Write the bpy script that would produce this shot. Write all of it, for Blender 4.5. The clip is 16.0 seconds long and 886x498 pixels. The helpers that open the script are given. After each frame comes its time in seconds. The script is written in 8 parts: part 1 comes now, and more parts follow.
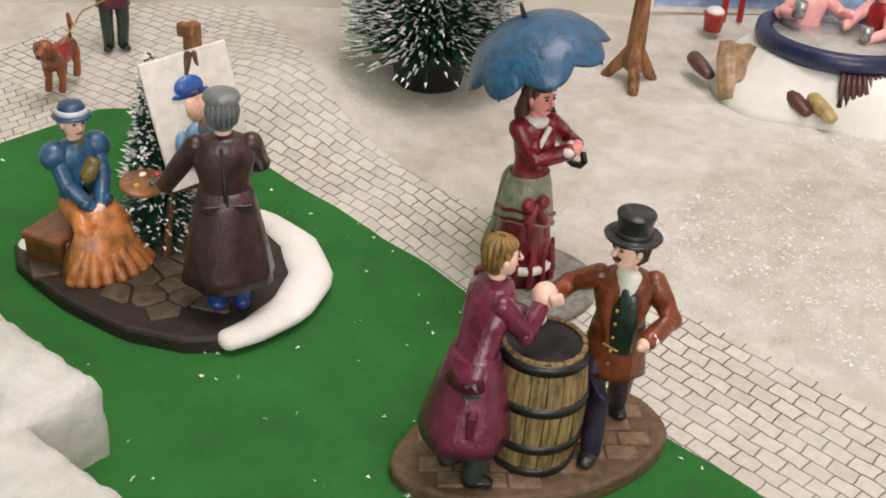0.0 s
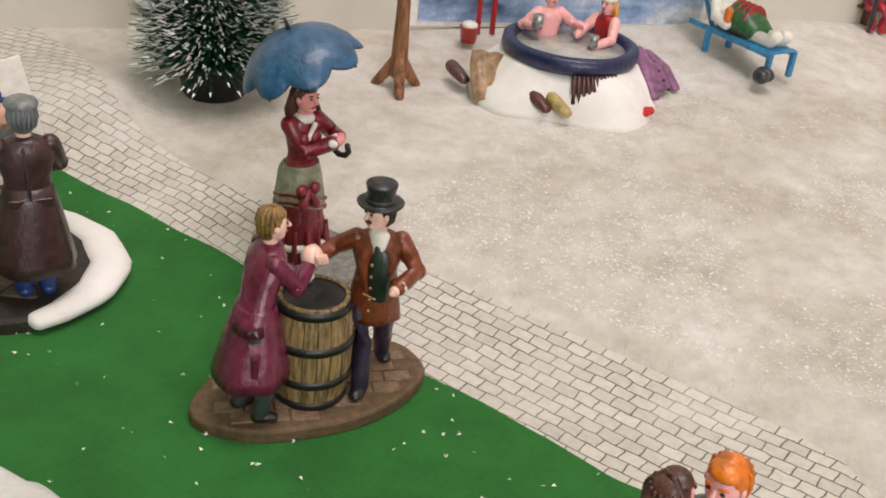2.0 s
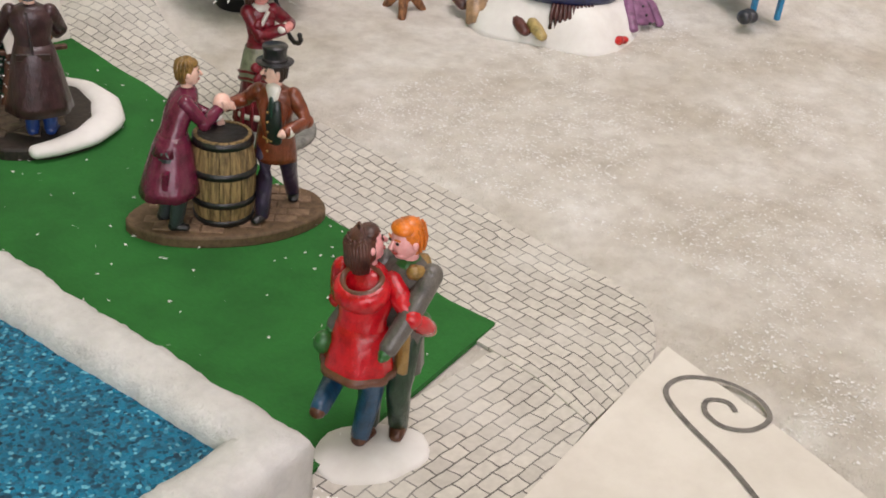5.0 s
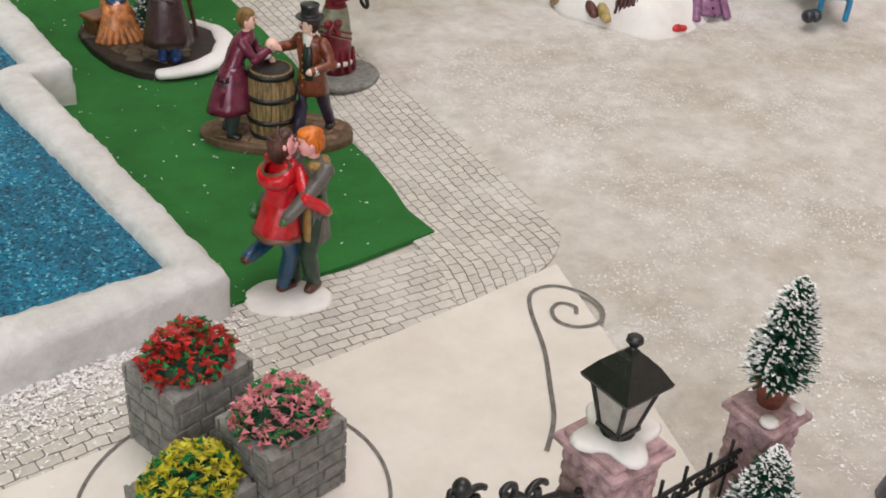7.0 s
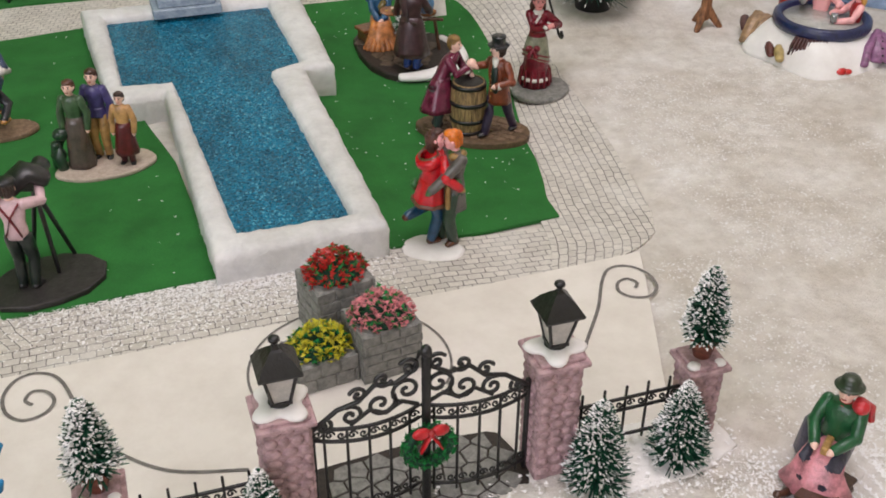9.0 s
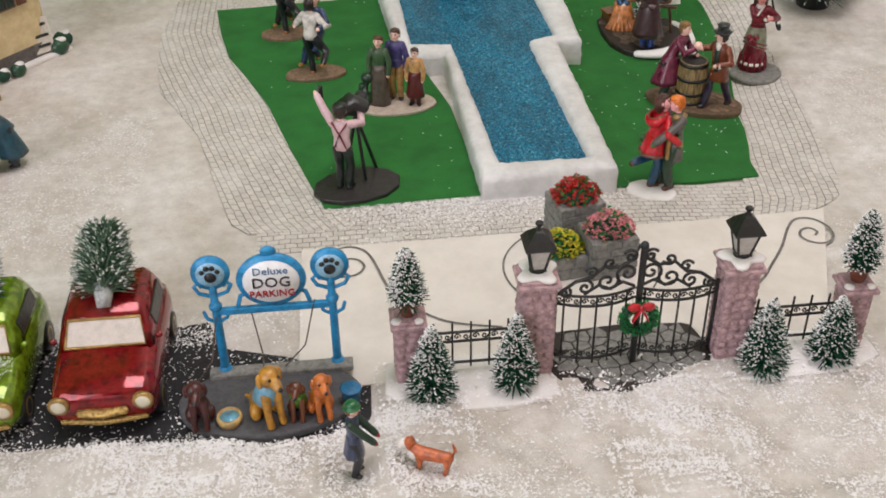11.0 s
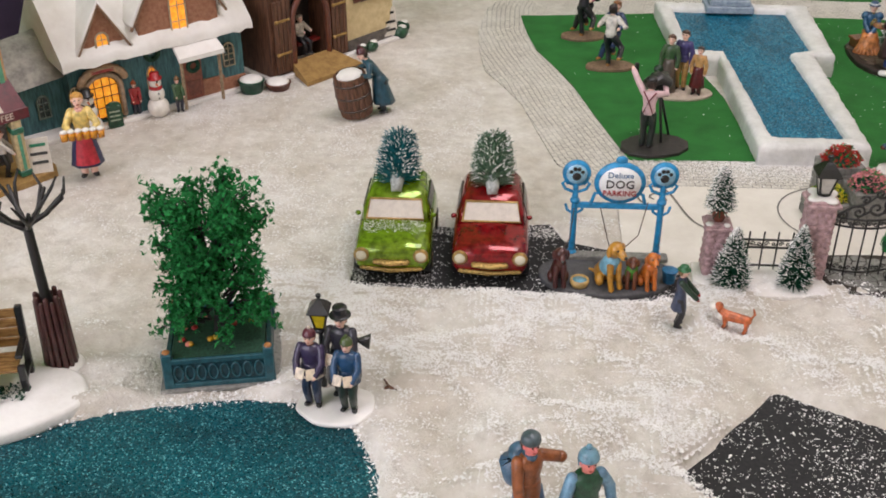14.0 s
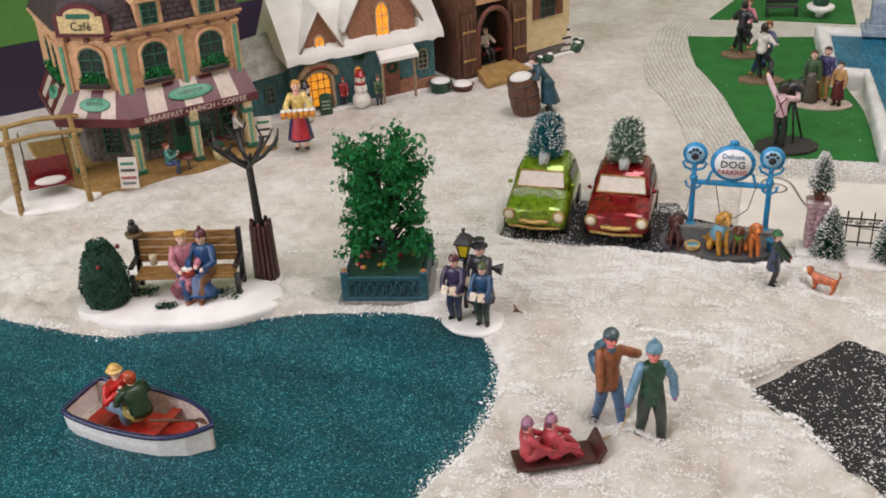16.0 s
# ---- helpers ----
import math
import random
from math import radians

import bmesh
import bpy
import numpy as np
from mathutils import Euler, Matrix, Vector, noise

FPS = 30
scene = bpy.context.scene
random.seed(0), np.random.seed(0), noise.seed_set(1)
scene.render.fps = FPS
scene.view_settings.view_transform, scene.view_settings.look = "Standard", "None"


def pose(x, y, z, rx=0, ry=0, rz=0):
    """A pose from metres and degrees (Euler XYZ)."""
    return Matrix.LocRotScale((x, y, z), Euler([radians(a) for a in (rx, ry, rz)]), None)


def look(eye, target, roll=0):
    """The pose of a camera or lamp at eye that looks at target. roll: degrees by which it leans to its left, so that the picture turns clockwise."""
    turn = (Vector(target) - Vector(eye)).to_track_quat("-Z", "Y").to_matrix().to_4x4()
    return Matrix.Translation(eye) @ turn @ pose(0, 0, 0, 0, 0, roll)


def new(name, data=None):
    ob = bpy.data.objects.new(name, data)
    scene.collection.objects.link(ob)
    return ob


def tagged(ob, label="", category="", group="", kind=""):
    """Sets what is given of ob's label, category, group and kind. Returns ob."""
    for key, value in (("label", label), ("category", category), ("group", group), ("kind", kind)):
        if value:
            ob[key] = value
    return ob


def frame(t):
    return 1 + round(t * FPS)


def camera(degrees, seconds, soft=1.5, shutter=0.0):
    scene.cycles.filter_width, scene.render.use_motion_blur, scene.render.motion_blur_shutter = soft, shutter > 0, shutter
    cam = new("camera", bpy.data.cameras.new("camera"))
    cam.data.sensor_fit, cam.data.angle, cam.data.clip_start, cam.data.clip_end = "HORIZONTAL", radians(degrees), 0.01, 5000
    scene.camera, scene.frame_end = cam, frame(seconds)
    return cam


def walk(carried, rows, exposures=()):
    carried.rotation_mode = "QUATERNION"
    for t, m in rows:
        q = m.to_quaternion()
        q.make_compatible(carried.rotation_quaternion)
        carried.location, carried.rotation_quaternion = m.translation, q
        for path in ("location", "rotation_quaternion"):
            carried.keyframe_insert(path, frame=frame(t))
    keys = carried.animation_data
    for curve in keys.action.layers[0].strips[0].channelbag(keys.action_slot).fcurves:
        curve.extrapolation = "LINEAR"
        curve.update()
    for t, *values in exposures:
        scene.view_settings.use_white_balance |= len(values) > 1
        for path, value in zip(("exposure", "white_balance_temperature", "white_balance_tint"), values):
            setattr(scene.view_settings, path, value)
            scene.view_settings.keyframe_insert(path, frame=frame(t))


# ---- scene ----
from itertools import accumulate
cam = camera(44.44, 16.0, soft=1.8)
PATH = [
    (0.0, (-0.0616, 0.2000, 0.1769), (0.2906, 0.4452, -0.0796), 4.45),
    (0.5, (-0.0738, 0.2013, 0.1746), (0.2981, 0.4186, -0.0794), 5.09),
    (1.0, (-0.0822, 0.1898, 0.1769), (0.3042, 0.3832, -0.0746), 5.91),
    (1.5, (-0.0955, 0.1759, 0.1845), (0.3011, 0.3584, -0.0593), 6.22),
    (2.0, (-0.1012, 0.1621, 0.1916), (0.3007, 0.3375, -0.0484), 6.80),
    (2.5, (-0.1027, 0.1464, 0.1975), (0.3025, 0.3229, -0.0362), 6.68),
    (3.0, (-0.1081, 0.1267, 0.2018), (0.2971, 0.3058, -0.0300), 6.75),
    (3.5, (-0.1166, 0.1043, 0.1993), (0.2857, 0.2881, -0.0339), 6.70),
    (4.0, (-0.1187, 0.0828, 0.1973), (0.2793, 0.2705, -0.0402), 7.04),
    (4.5, (-0.1209, 0.0611, 0.1975), (0.2611, 0.2701, -0.0482), 6.82),
    (5.0, (-0.1208, 0.0324, 0.1978), (0.2362, 0.2739, -0.0557), 5.98),
    (5.2, (-0.1219, 0.0205, 0.1961), (0.2283, 0.2690, -0.0601), 6.13),
    (7.3, (-0.1018, -0.1518, 0.2530), (0.1442, 0.1899, -0.0167), 3.64),
    (7.5, (-0.0980, -0.1693, 0.2626), (0.1337, 0.1822, -0.0070), 3.14),
    (8.0, (-0.0914, -0.2157, 0.2818), (0.1013, 0.1578, 0.0109), 1.64),
    (8.5, (-0.0850, -0.2513, 0.3003), (0.0758, 0.1355, 0.0274), 0.77),
    (9.0, (-0.0876, -0.2883, 0.3183), (0.0440, 0.1064, 0.0411), 0.36),
    (9.5, (-0.0877, -0.3268, 0.3442), (0.0160, 0.0725, 0.0617), -0.08),
    (10.0, (-0.1005, -0.3686, 0.3582), (-0.0223, 0.0333, 0.0712), -0.27),
    (10.2, (-0.1094, -0.3794, 0.3634), (-0.0418, 0.0237, 0.0755), -0.50),
    (12.3, (-0.1902, -0.5211, 0.3871), (-0.1712, -0.1017, 0.1156), 0.36),
    (12.5, (-0.1997, -0.5343, 0.3882), (-0.1865, -0.1138, 0.1181), 0.56),
    (13.0, (-0.2317, -0.5656, 0.3923), (-0.2346, -0.1430, 0.1251), 0.48),
    (13.5, (-0.2501, -0.5989, 0.3973), (-0.2673, -0.1746, 0.1335), 0.12),
    (14.0, (-0.2589, -0.6375, 0.4020), (-0.2862, -0.2113, 0.1419), -0.02),
    (14.5, (-0.2647, -0.6833, 0.4090), (-0.3009, -0.2555, 0.1527), -0.39),
    (15.0, (-0.2530, -0.7279, 0.4158), (-0.3095, -0.3004, 0.1628), -0.76),
    (15.5, (-0.2166, -0.7644, 0.4199), (-0.3102, -0.3401, 0.1724), -1.54),
    (16.0, (-0.1850, -0.7901, 0.4196), (-0.3088, -0.3693, 0.1796), -2.82),
]
walk(cam, [(t, look(e, g, r)) for t, e, g, r in PATH], [(0.0, 0.38, 6550, 14), (1.5, 0.32, 6550, 14), (3.0, 0.15, 6550, 14), (4.0, 0.22, 6500, 14), (5.0, 0.16, 6400, 14), (7.5, 0.08, 6200, 14), (10.0, 0.03, 6200, 14), (12.5, 0.10, 6250, 14), (16.0, 0.07, 6250, 14)])

# ---- light: a room lit by a large window behind the viewer and a ceiling lamp ----
world = bpy.data.worlds.new("sky")
scene.world = world
world.use_nodes = True
_n = world.node_tree.nodes
_sky = _n.new("ShaderNodeTexSky")
_sky.sky_type, _sky.sun_disc, _sky.sun_elevation, _sky.sun_rotation = "NISHITA", False, radians(35), radians(200)
world.node_tree.links.new(_sky.outputs[0], _n["Background"].inputs[0])
_n["Background"].inputs[1].default_value = 0.08


def area_lamp(name, at, aim, w, h, watts, rgb):
    lamp = bpy.data.lights.new(name, "AREA")
    lamp.shape, lamp.size, lamp.size_y, lamp.energy, lamp.color = "RECTANGLE", w, h, watts, rgb
    ob = new(name, lamp)
    ob.matrix_world = look(at, aim)
    return ob


area_lamp("window_light", (-1.42, -1.1, 0.95), (0, 0.1, 0.1), 1.5, 1.3, 21, (1.0, 0.93, 0.95))
area_lamp("ceiling_light", (0.1, 0.0, 1.62), (0.1, 0.05, 0), 0.8, 0.8, 13, (1.0, 0.91, 0.91))

# ---- materials ----
K = 0.001


def lin(c):
    """Linear colour from a hex string or a tuple that is linear already."""
    if isinstance(c, str):
        c = [int(c[i:i + 2], 16) / 255 for i in (0, 2, 4)]
        c = [v / 12.92 if v < 0.04045 else ((v + 0.055) / 1.055) ** 2.4 for v in c]
    return (*c[:3], 1.0)


class Nodes:
    """A short hand for a node material."""

    def __init__(self, name, rough=0.5, metal=0.0):
        self.mat = bpy.data.materials.new(name)
        self.mat.use_nodes = True
        self.t = self.mat.node_tree
        self.p = self.t.nodes["Principled BSDF"]
        self.p.inputs["Roughness"].default_value = rough
        self.p.inputs["Metallic"].default_value = metal
        self.co = self.t.nodes.new("ShaderNodeTexCoord")

    def link(self, a, b):
        self.t.links.new(a, b)

    def noise(self, scale, detail=3.0, rough=0.55, vec=None, stretch=None):
        n = self.t.nodes.new("ShaderNodeTexNoise")
        n.inputs["Scale"].default_value, n.inputs["Detail"].default_value, n.inputs["Roughness"].default_value = scale, detail, rough
        v = vec or self.co.outputs["Object"]
        if stretch:
            m = self.t.nodes.new("ShaderNodeMapping")
            m.inputs["Scale"].default_value = stretch
            self.link(v, m.inputs[0])
            v = m.outputs[0]
        self.link(v, n.inputs["Vector"])
        return n.outputs["Fac"]

    def ramp(self, fac, stops):
        r = self.t.nodes.new("ShaderNodeValToRGB")
        e = r.color_ramp.elements
        while len(e) < len(stops):
            e.new(0.5)
        for el, (pos, c) in zip(e, stops):
            el.position, el.color = pos, lin(c)
        self.link(fac, r.inputs[0])
        return r.outputs[0]

    def mix(self, fac, a, b, kind="MIX"):
        m = self.t.nodes.new("ShaderNodeMix")
        m.data_type, m.blend_type = "RGBA", kind
        for sock, v in ((m.inputs[0], fac), (m.inputs[6], a), (m.inputs[7], b)):
            if isinstance(v, (int, float)):
                sock.default_value = v
            elif isinstance(v, tuple):
                sock.default_value = lin(v)
            else:
                self.link(v, sock)
        return m.outputs[2]

    def base(self, c):
        self.link(c, self.p.inputs["Base Color"])
        return self

    def bump(self, fac, strength=0.3, dist=0.0005, after=None):
        b = self.t.nodes.new("ShaderNodeBump")
        b.inputs["Strength"].default_value, b.inputs["Distance"].default_value = strength, dist
        self.link(fac, b.inputs["Height"])
        self.link(b.outputs[0], self.p.inputs["Normal"])
        return self


_paints = {}


def paint(c, rough=0.34, var=0.22, metal=0.0, size=0.004):
    """Hand-brushed figurine paint: the colour with a darker wash in soft blotches and brush grain."""
    key = (c, rough, var, metal, size)
    if key not in _paints:
        n = Nodes("paint_" + str(c), rough, metal)
        full = lin(c)[:3]
        dark = tuple(v * (1 - var) * (0.72 if var > 0.15 else 0.95) for v in full)
        light = tuple(min(1, v * (1 + var * 0.9) + 0.02 * var) for v in full)
        big = n.noise(1 / size, 4)
        fine = n.noise(8 / size, 2)
        col = n.ramp(big, [(0.3, dark), (0.55, full), (0.8, light)])
        n.base(n.mix(0.12, col, n.ramp(fine, [(0.3, (0, 0, 0)), (0.7, (1, 1, 1))]), "OVERLAY"))
        crease = n.noise(2.2 / size, 3, 0.6, stretch=(1, 1, 0.45))
        s = n.t.nodes.new("ShaderNodeMath")
        s.operation, s.inputs[2].default_value = "MULTIPLY_ADD", 0.0
        s.inputs[1].default_value = 0.18
        n.link(fine, s.inputs[0])
        n.link(crease, s.inputs[2])
        n.bump(s.outputs[0], 0.5 if var > 0.15 else 0.2, 0.0009)
        if not metal:
            n.p.inputs["Coat Weight"].default_value = 0.35
            n.p.inputs["Coat Roughness"].default_value = 0.18
        _paints[key] = n.mat
    return _paints[key]


SKIN = paint("F8CDBB", 0.4, 0.10)
PINK = paint("FAB6B4", 0.4, 0.10)
BLACK = paint("1A1A1C", 0.35, 0.3)
WHITE = paint("E8E4DC", 0.5, 0.1)
EYE = paint("2A1C18", 0.3, 0.1)
LIP = paint("B04A44", 0.4, 0.1)
GOLD = paint("B8965A", 0.3, 0.2, 0.6)


def snow_material(name, tint, grain, bump, low=(0.55, 0.53, 0.49), hollow=(0.78, 0.77, 0.74)):
    n = Nodes(name, 0.85)
    a = n.noise(grain, 6, 0.7)
    b = n.noise(16, 6, 0.68)
    c = n.noise(grain * 0.22, 5, 0.65)
    col = n.ramp(b, [(0.36, tuple(v * q for v, q in zip(tint, hollow))), (0.6, tint), (0.75, (0.95, 0.94, 0.92))])
    n.base(n.mix(0.5, col, n.ramp(c, [(0.25, low), (0.6, (0.95, 0.94, 0.92))]), "MULTIPLY"))
    n.p.inputs["Subsurface Weight"].default_value = 0.0
    s = n.t.nodes.new("ShaderNodeMath")
    s.operation = "ADD"
    n.link(a, s.inputs[0])
    n.link(c, s.inputs[1])
    n.bump(s.outputs[0], bump, 0.0016)
    return n.mat


SNOW = snow_material("fleece_snow", (0.85, 0.82, 0.77), 420, 1.0, (0.54, 0.51, 0.46), (0.78, 0.745, 0.69))
FLAKE = snow_material("loose_snow", (0.97, 0.965, 0.955), 900, 0.2, (0.93, 0.925, 0.91), (0.95, 0.945, 0.94))
RESIN_SNOW = snow_material("painted_snow", (0.92, 0.91, 0.89), 160, 0.3, (0.74, 0.72, 0.70), (0.86, 0.84, 0.82))
FOAM = snow_material("foam_snow", (0.89, 0.895, 0.89), 700, 0.7, (0.66, 0.66, 0.65))


def felt_material():
    n = Nodes("green_felt", 0.95)
    a = n.noise(1400, 4, 0.7, stretch=(1, 0.35, 1))
    b = n.noise(40, 4)
    col = n.ramp(b, [(0.3, (0.016, 0.135, 0.020)), (0.7, (0.026, 0.20, 0.032))])
    n.base(n.mix(0.5, col, n.ramp(a, [(0.3, (0.55, 0.55, 0.55)), (0.7, (1, 1, 1))]), "MULTIPLY"))
    n.bump(a, 0.5, 0.0004)
    return n.mat


FELT = felt_material()


def cobble_print():
    """Printed paper: grey stones with dark joints, by the sheet's own map in metres."""
    n = Nodes("cobble_print", 0.75)
    w = n.t.nodes.new("ShaderNodeTexNoise")
    w.inputs["Scale"].default_value = 130
    n.link(n.co.outputs["UV"], w.inputs["Vector"])
    add = n.t.nodes.new("ShaderNodeVectorMath")
    add.operation = "MULTIPLY_ADD"
    n.link(w.outputs["Color"], add.inputs[0])
    add.inputs[1].default_value = (0.0022, 0.0022, 0)
    n.link(n.co.outputs["UV"], add.inputs[2])
    k = n.t.nodes.new("ShaderNodeTexBrick")
    k.inputs["Scale"].default_value = 1.0
    k.inputs["Brick Width"].default_value, k.inputs["Row Height"].default_value = 0.0074, 0.0050
    k.inputs["Mortar Size"].default_value, k.inputs["Mortar Smooth"].default_value = 0.00034, 0.6
    k.offset = 0.45
    for i, c in ((1, "DDD8CE"), (2, "CBC6BD"), (3, "625E59")):
        k.inputs[i].default_value = lin(c)
    n.link(add.outputs[0], k.inputs["Vector"])
    g = n.noise(350, 4, vec=n.co.outputs["UV"])
    h = n.noise(28, 3, vec=n.co.outputs["UV"])
    c = n.mix(0.45, k.outputs["Color"], n.ramp(g, [(0.3, (0.62, 0.61, 0.6)), (0.7, (1, 1, 1))]), "MULTIPLY")
    n.base(n.mix(n.ramp(h, [(0.45, (0, 0, 0)), (0.75, (0.55, 0.55, 0.55))]), c, (0.72, 0.70, 0.66)))
    return n.mat


COBBLE = cobble_print()


def glitter(name, deep, mid, painted_glint, grain, ripple):
    """Glitter sheet: tiny flat flakes, each with its own tilt and gloss, some with a painted glint, over soft ripples.
    """
    n = Nodes(name, 0.3)
    v = n.t.nodes.new("ShaderNodeTexVoronoi")
    v.inputs["Scale"].default_value = grain
    n.link(n.co.outputs["Object"], v.inputs["Vector"])
    sep = n.t.nodes.new("ShaderNodeSeparateColor")
    n.link(v.outputs["Color"], sep.inputs[0])
    # the brightest cells are glints painted into the base colour
    col = n.ramp(sep.outputs[0], [(0.0, deep), (0.45, mid), (0.90, tuple(q * 1.2 for q in mid)), (0.96, painted_glint)])
    big = n.noise(18, 3)
    wave = n.noise(1.0, 4, 0.6, stretch=ripple)
    c = n.mix(0.5, col, n.ramp(big, [(0.3, (0.62, 0.62, 0.62)), (0.7, (1, 1, 1))]), "MULTIPLY")
    # ripple shading is put into the colour: the lows of wave are darkened
    n.base(n.mix(0.7, c, n.ramp(wave, [(0.36, (0.48, 0.50, 0.52)), (0.58, (1, 1, 1))]), "MULTIPLY"))
    h = n.t.nodes.new("ShaderNodeMath")
    h.operation, h.inputs[1].default_value = "MULTIPLY_ADD", 0.5
    n.link(sep.outputs[1], h.inputs[0])
    n.link(wave, h.inputs[2])
    n.bump(h.outputs[0], 0.9, 0.0012)
    n.link(n.ramp(sep.outputs[2], [(0.0, (0.2, 0.2, 0.2)), (1.0, (0.7, 0.7, 0.7))]), n.p.inputs["Roughness"])
    n.p.inputs["Specular IOR Level"].default_value = 0.4
    return n.mat


POND = glitter("teal_glitter", (0.001, 0.018, 0.027), (0.003, 0.098, 0.126), (0.17, 0.50, 0.54), 1350, (12, 30, 20))
POOL = glitter("blue_glitter", (0.001, 0.035, 0.070), (0.003, 0.185, 0.32), (0.16, 0.52, 0.68), 1000, (60, 34, 40))


def grained(name, light, dark, along=(40, 400, 400), rough=0.6, bump=0.4):
    n = Nodes(name, rough)
    a = n.noise(1.0, 5, 0.65, stretch=along)
    n.base(n.ramp(a, [(0.32, dark), (0.6, light)]))
    n.bump(a, bump, 0.0006)
    return n.mat


OAK = grained("oak_staves", "A3895C", "3E2F1C", (900, 900, 90), 0.55)
BARKWOOD = grained("brown_wood", "6E4A36", "2C1A12", (500, 500, 60), 0.55)
PINE = grained("tan_wood", "B08850", "6E4C24", (120, 600, 600), 0.5)
POLEWOOD = grained("bark_pole", "9C6B45", "4A2C1A", (500, 500, 60), 0.7, 0.7)


def speckle(name, a, b, scale, rough=0.8, bump=0.4):
    n = Nodes(name, rough)
    f = n.noise(scale, 5, 0.7)
    n.base(n.ramp(f, [(0.35, a), (0.62, b)]))
    n.bump(f, bump, 0.0008)
    return n.mat


STONE_GREY = speckle("grey_stone", "6E6E6A", "93928C", 300)
STONE_DARK = speckle("dark_stone", "1E1814", "362C25", 400, 0.6)
STONE_SLAB = speckle("paving_stone", "42372E", "665848", 300, 0.55)
STONE_JOINT = speckle("tan_joint", "54422F", "705A42", 350, 0.7)
STONE_TAN = speckle("tan_stone", "6A5442", "8E755C", 350, 0.7)
STONE_PINK = speckle("rose_stone", "8D7476", "C2A2A4", 260, 0.7)
MAT_BLACK = speckle("black_mat", "151517", "2A2A2C", 500, 0.8, 0.3)
NEEDLE = speckle("fir_bristle", "0C3A2C", "1F5A40", 700, 0.5, 0.0)
NEEDLE_TEAL = speckle("teal_bristle", "0F5560", "2E8890", 700, 0.5, 0.0)
NEEDLE_GREY = speckle("grey_green_bristle", "3A5A46", "86A68A", 700, 0.5, 0.0)
LEAF = speckle("green_flock", "0A4A20", "1C8C40", 500, 0.85, 0.5)
LEAF_DARK = speckle("dark_flock", "102C1E", "24503A", 600, 0.85, 0.5)
IRON = paint("161616", 0.45, 0.2)
PAPER = speckle("white_card", "DAD4CA", "E6E1D8", 30, 0.7, 0.02)
INK = paint("77736E", 0.8, 0.25)


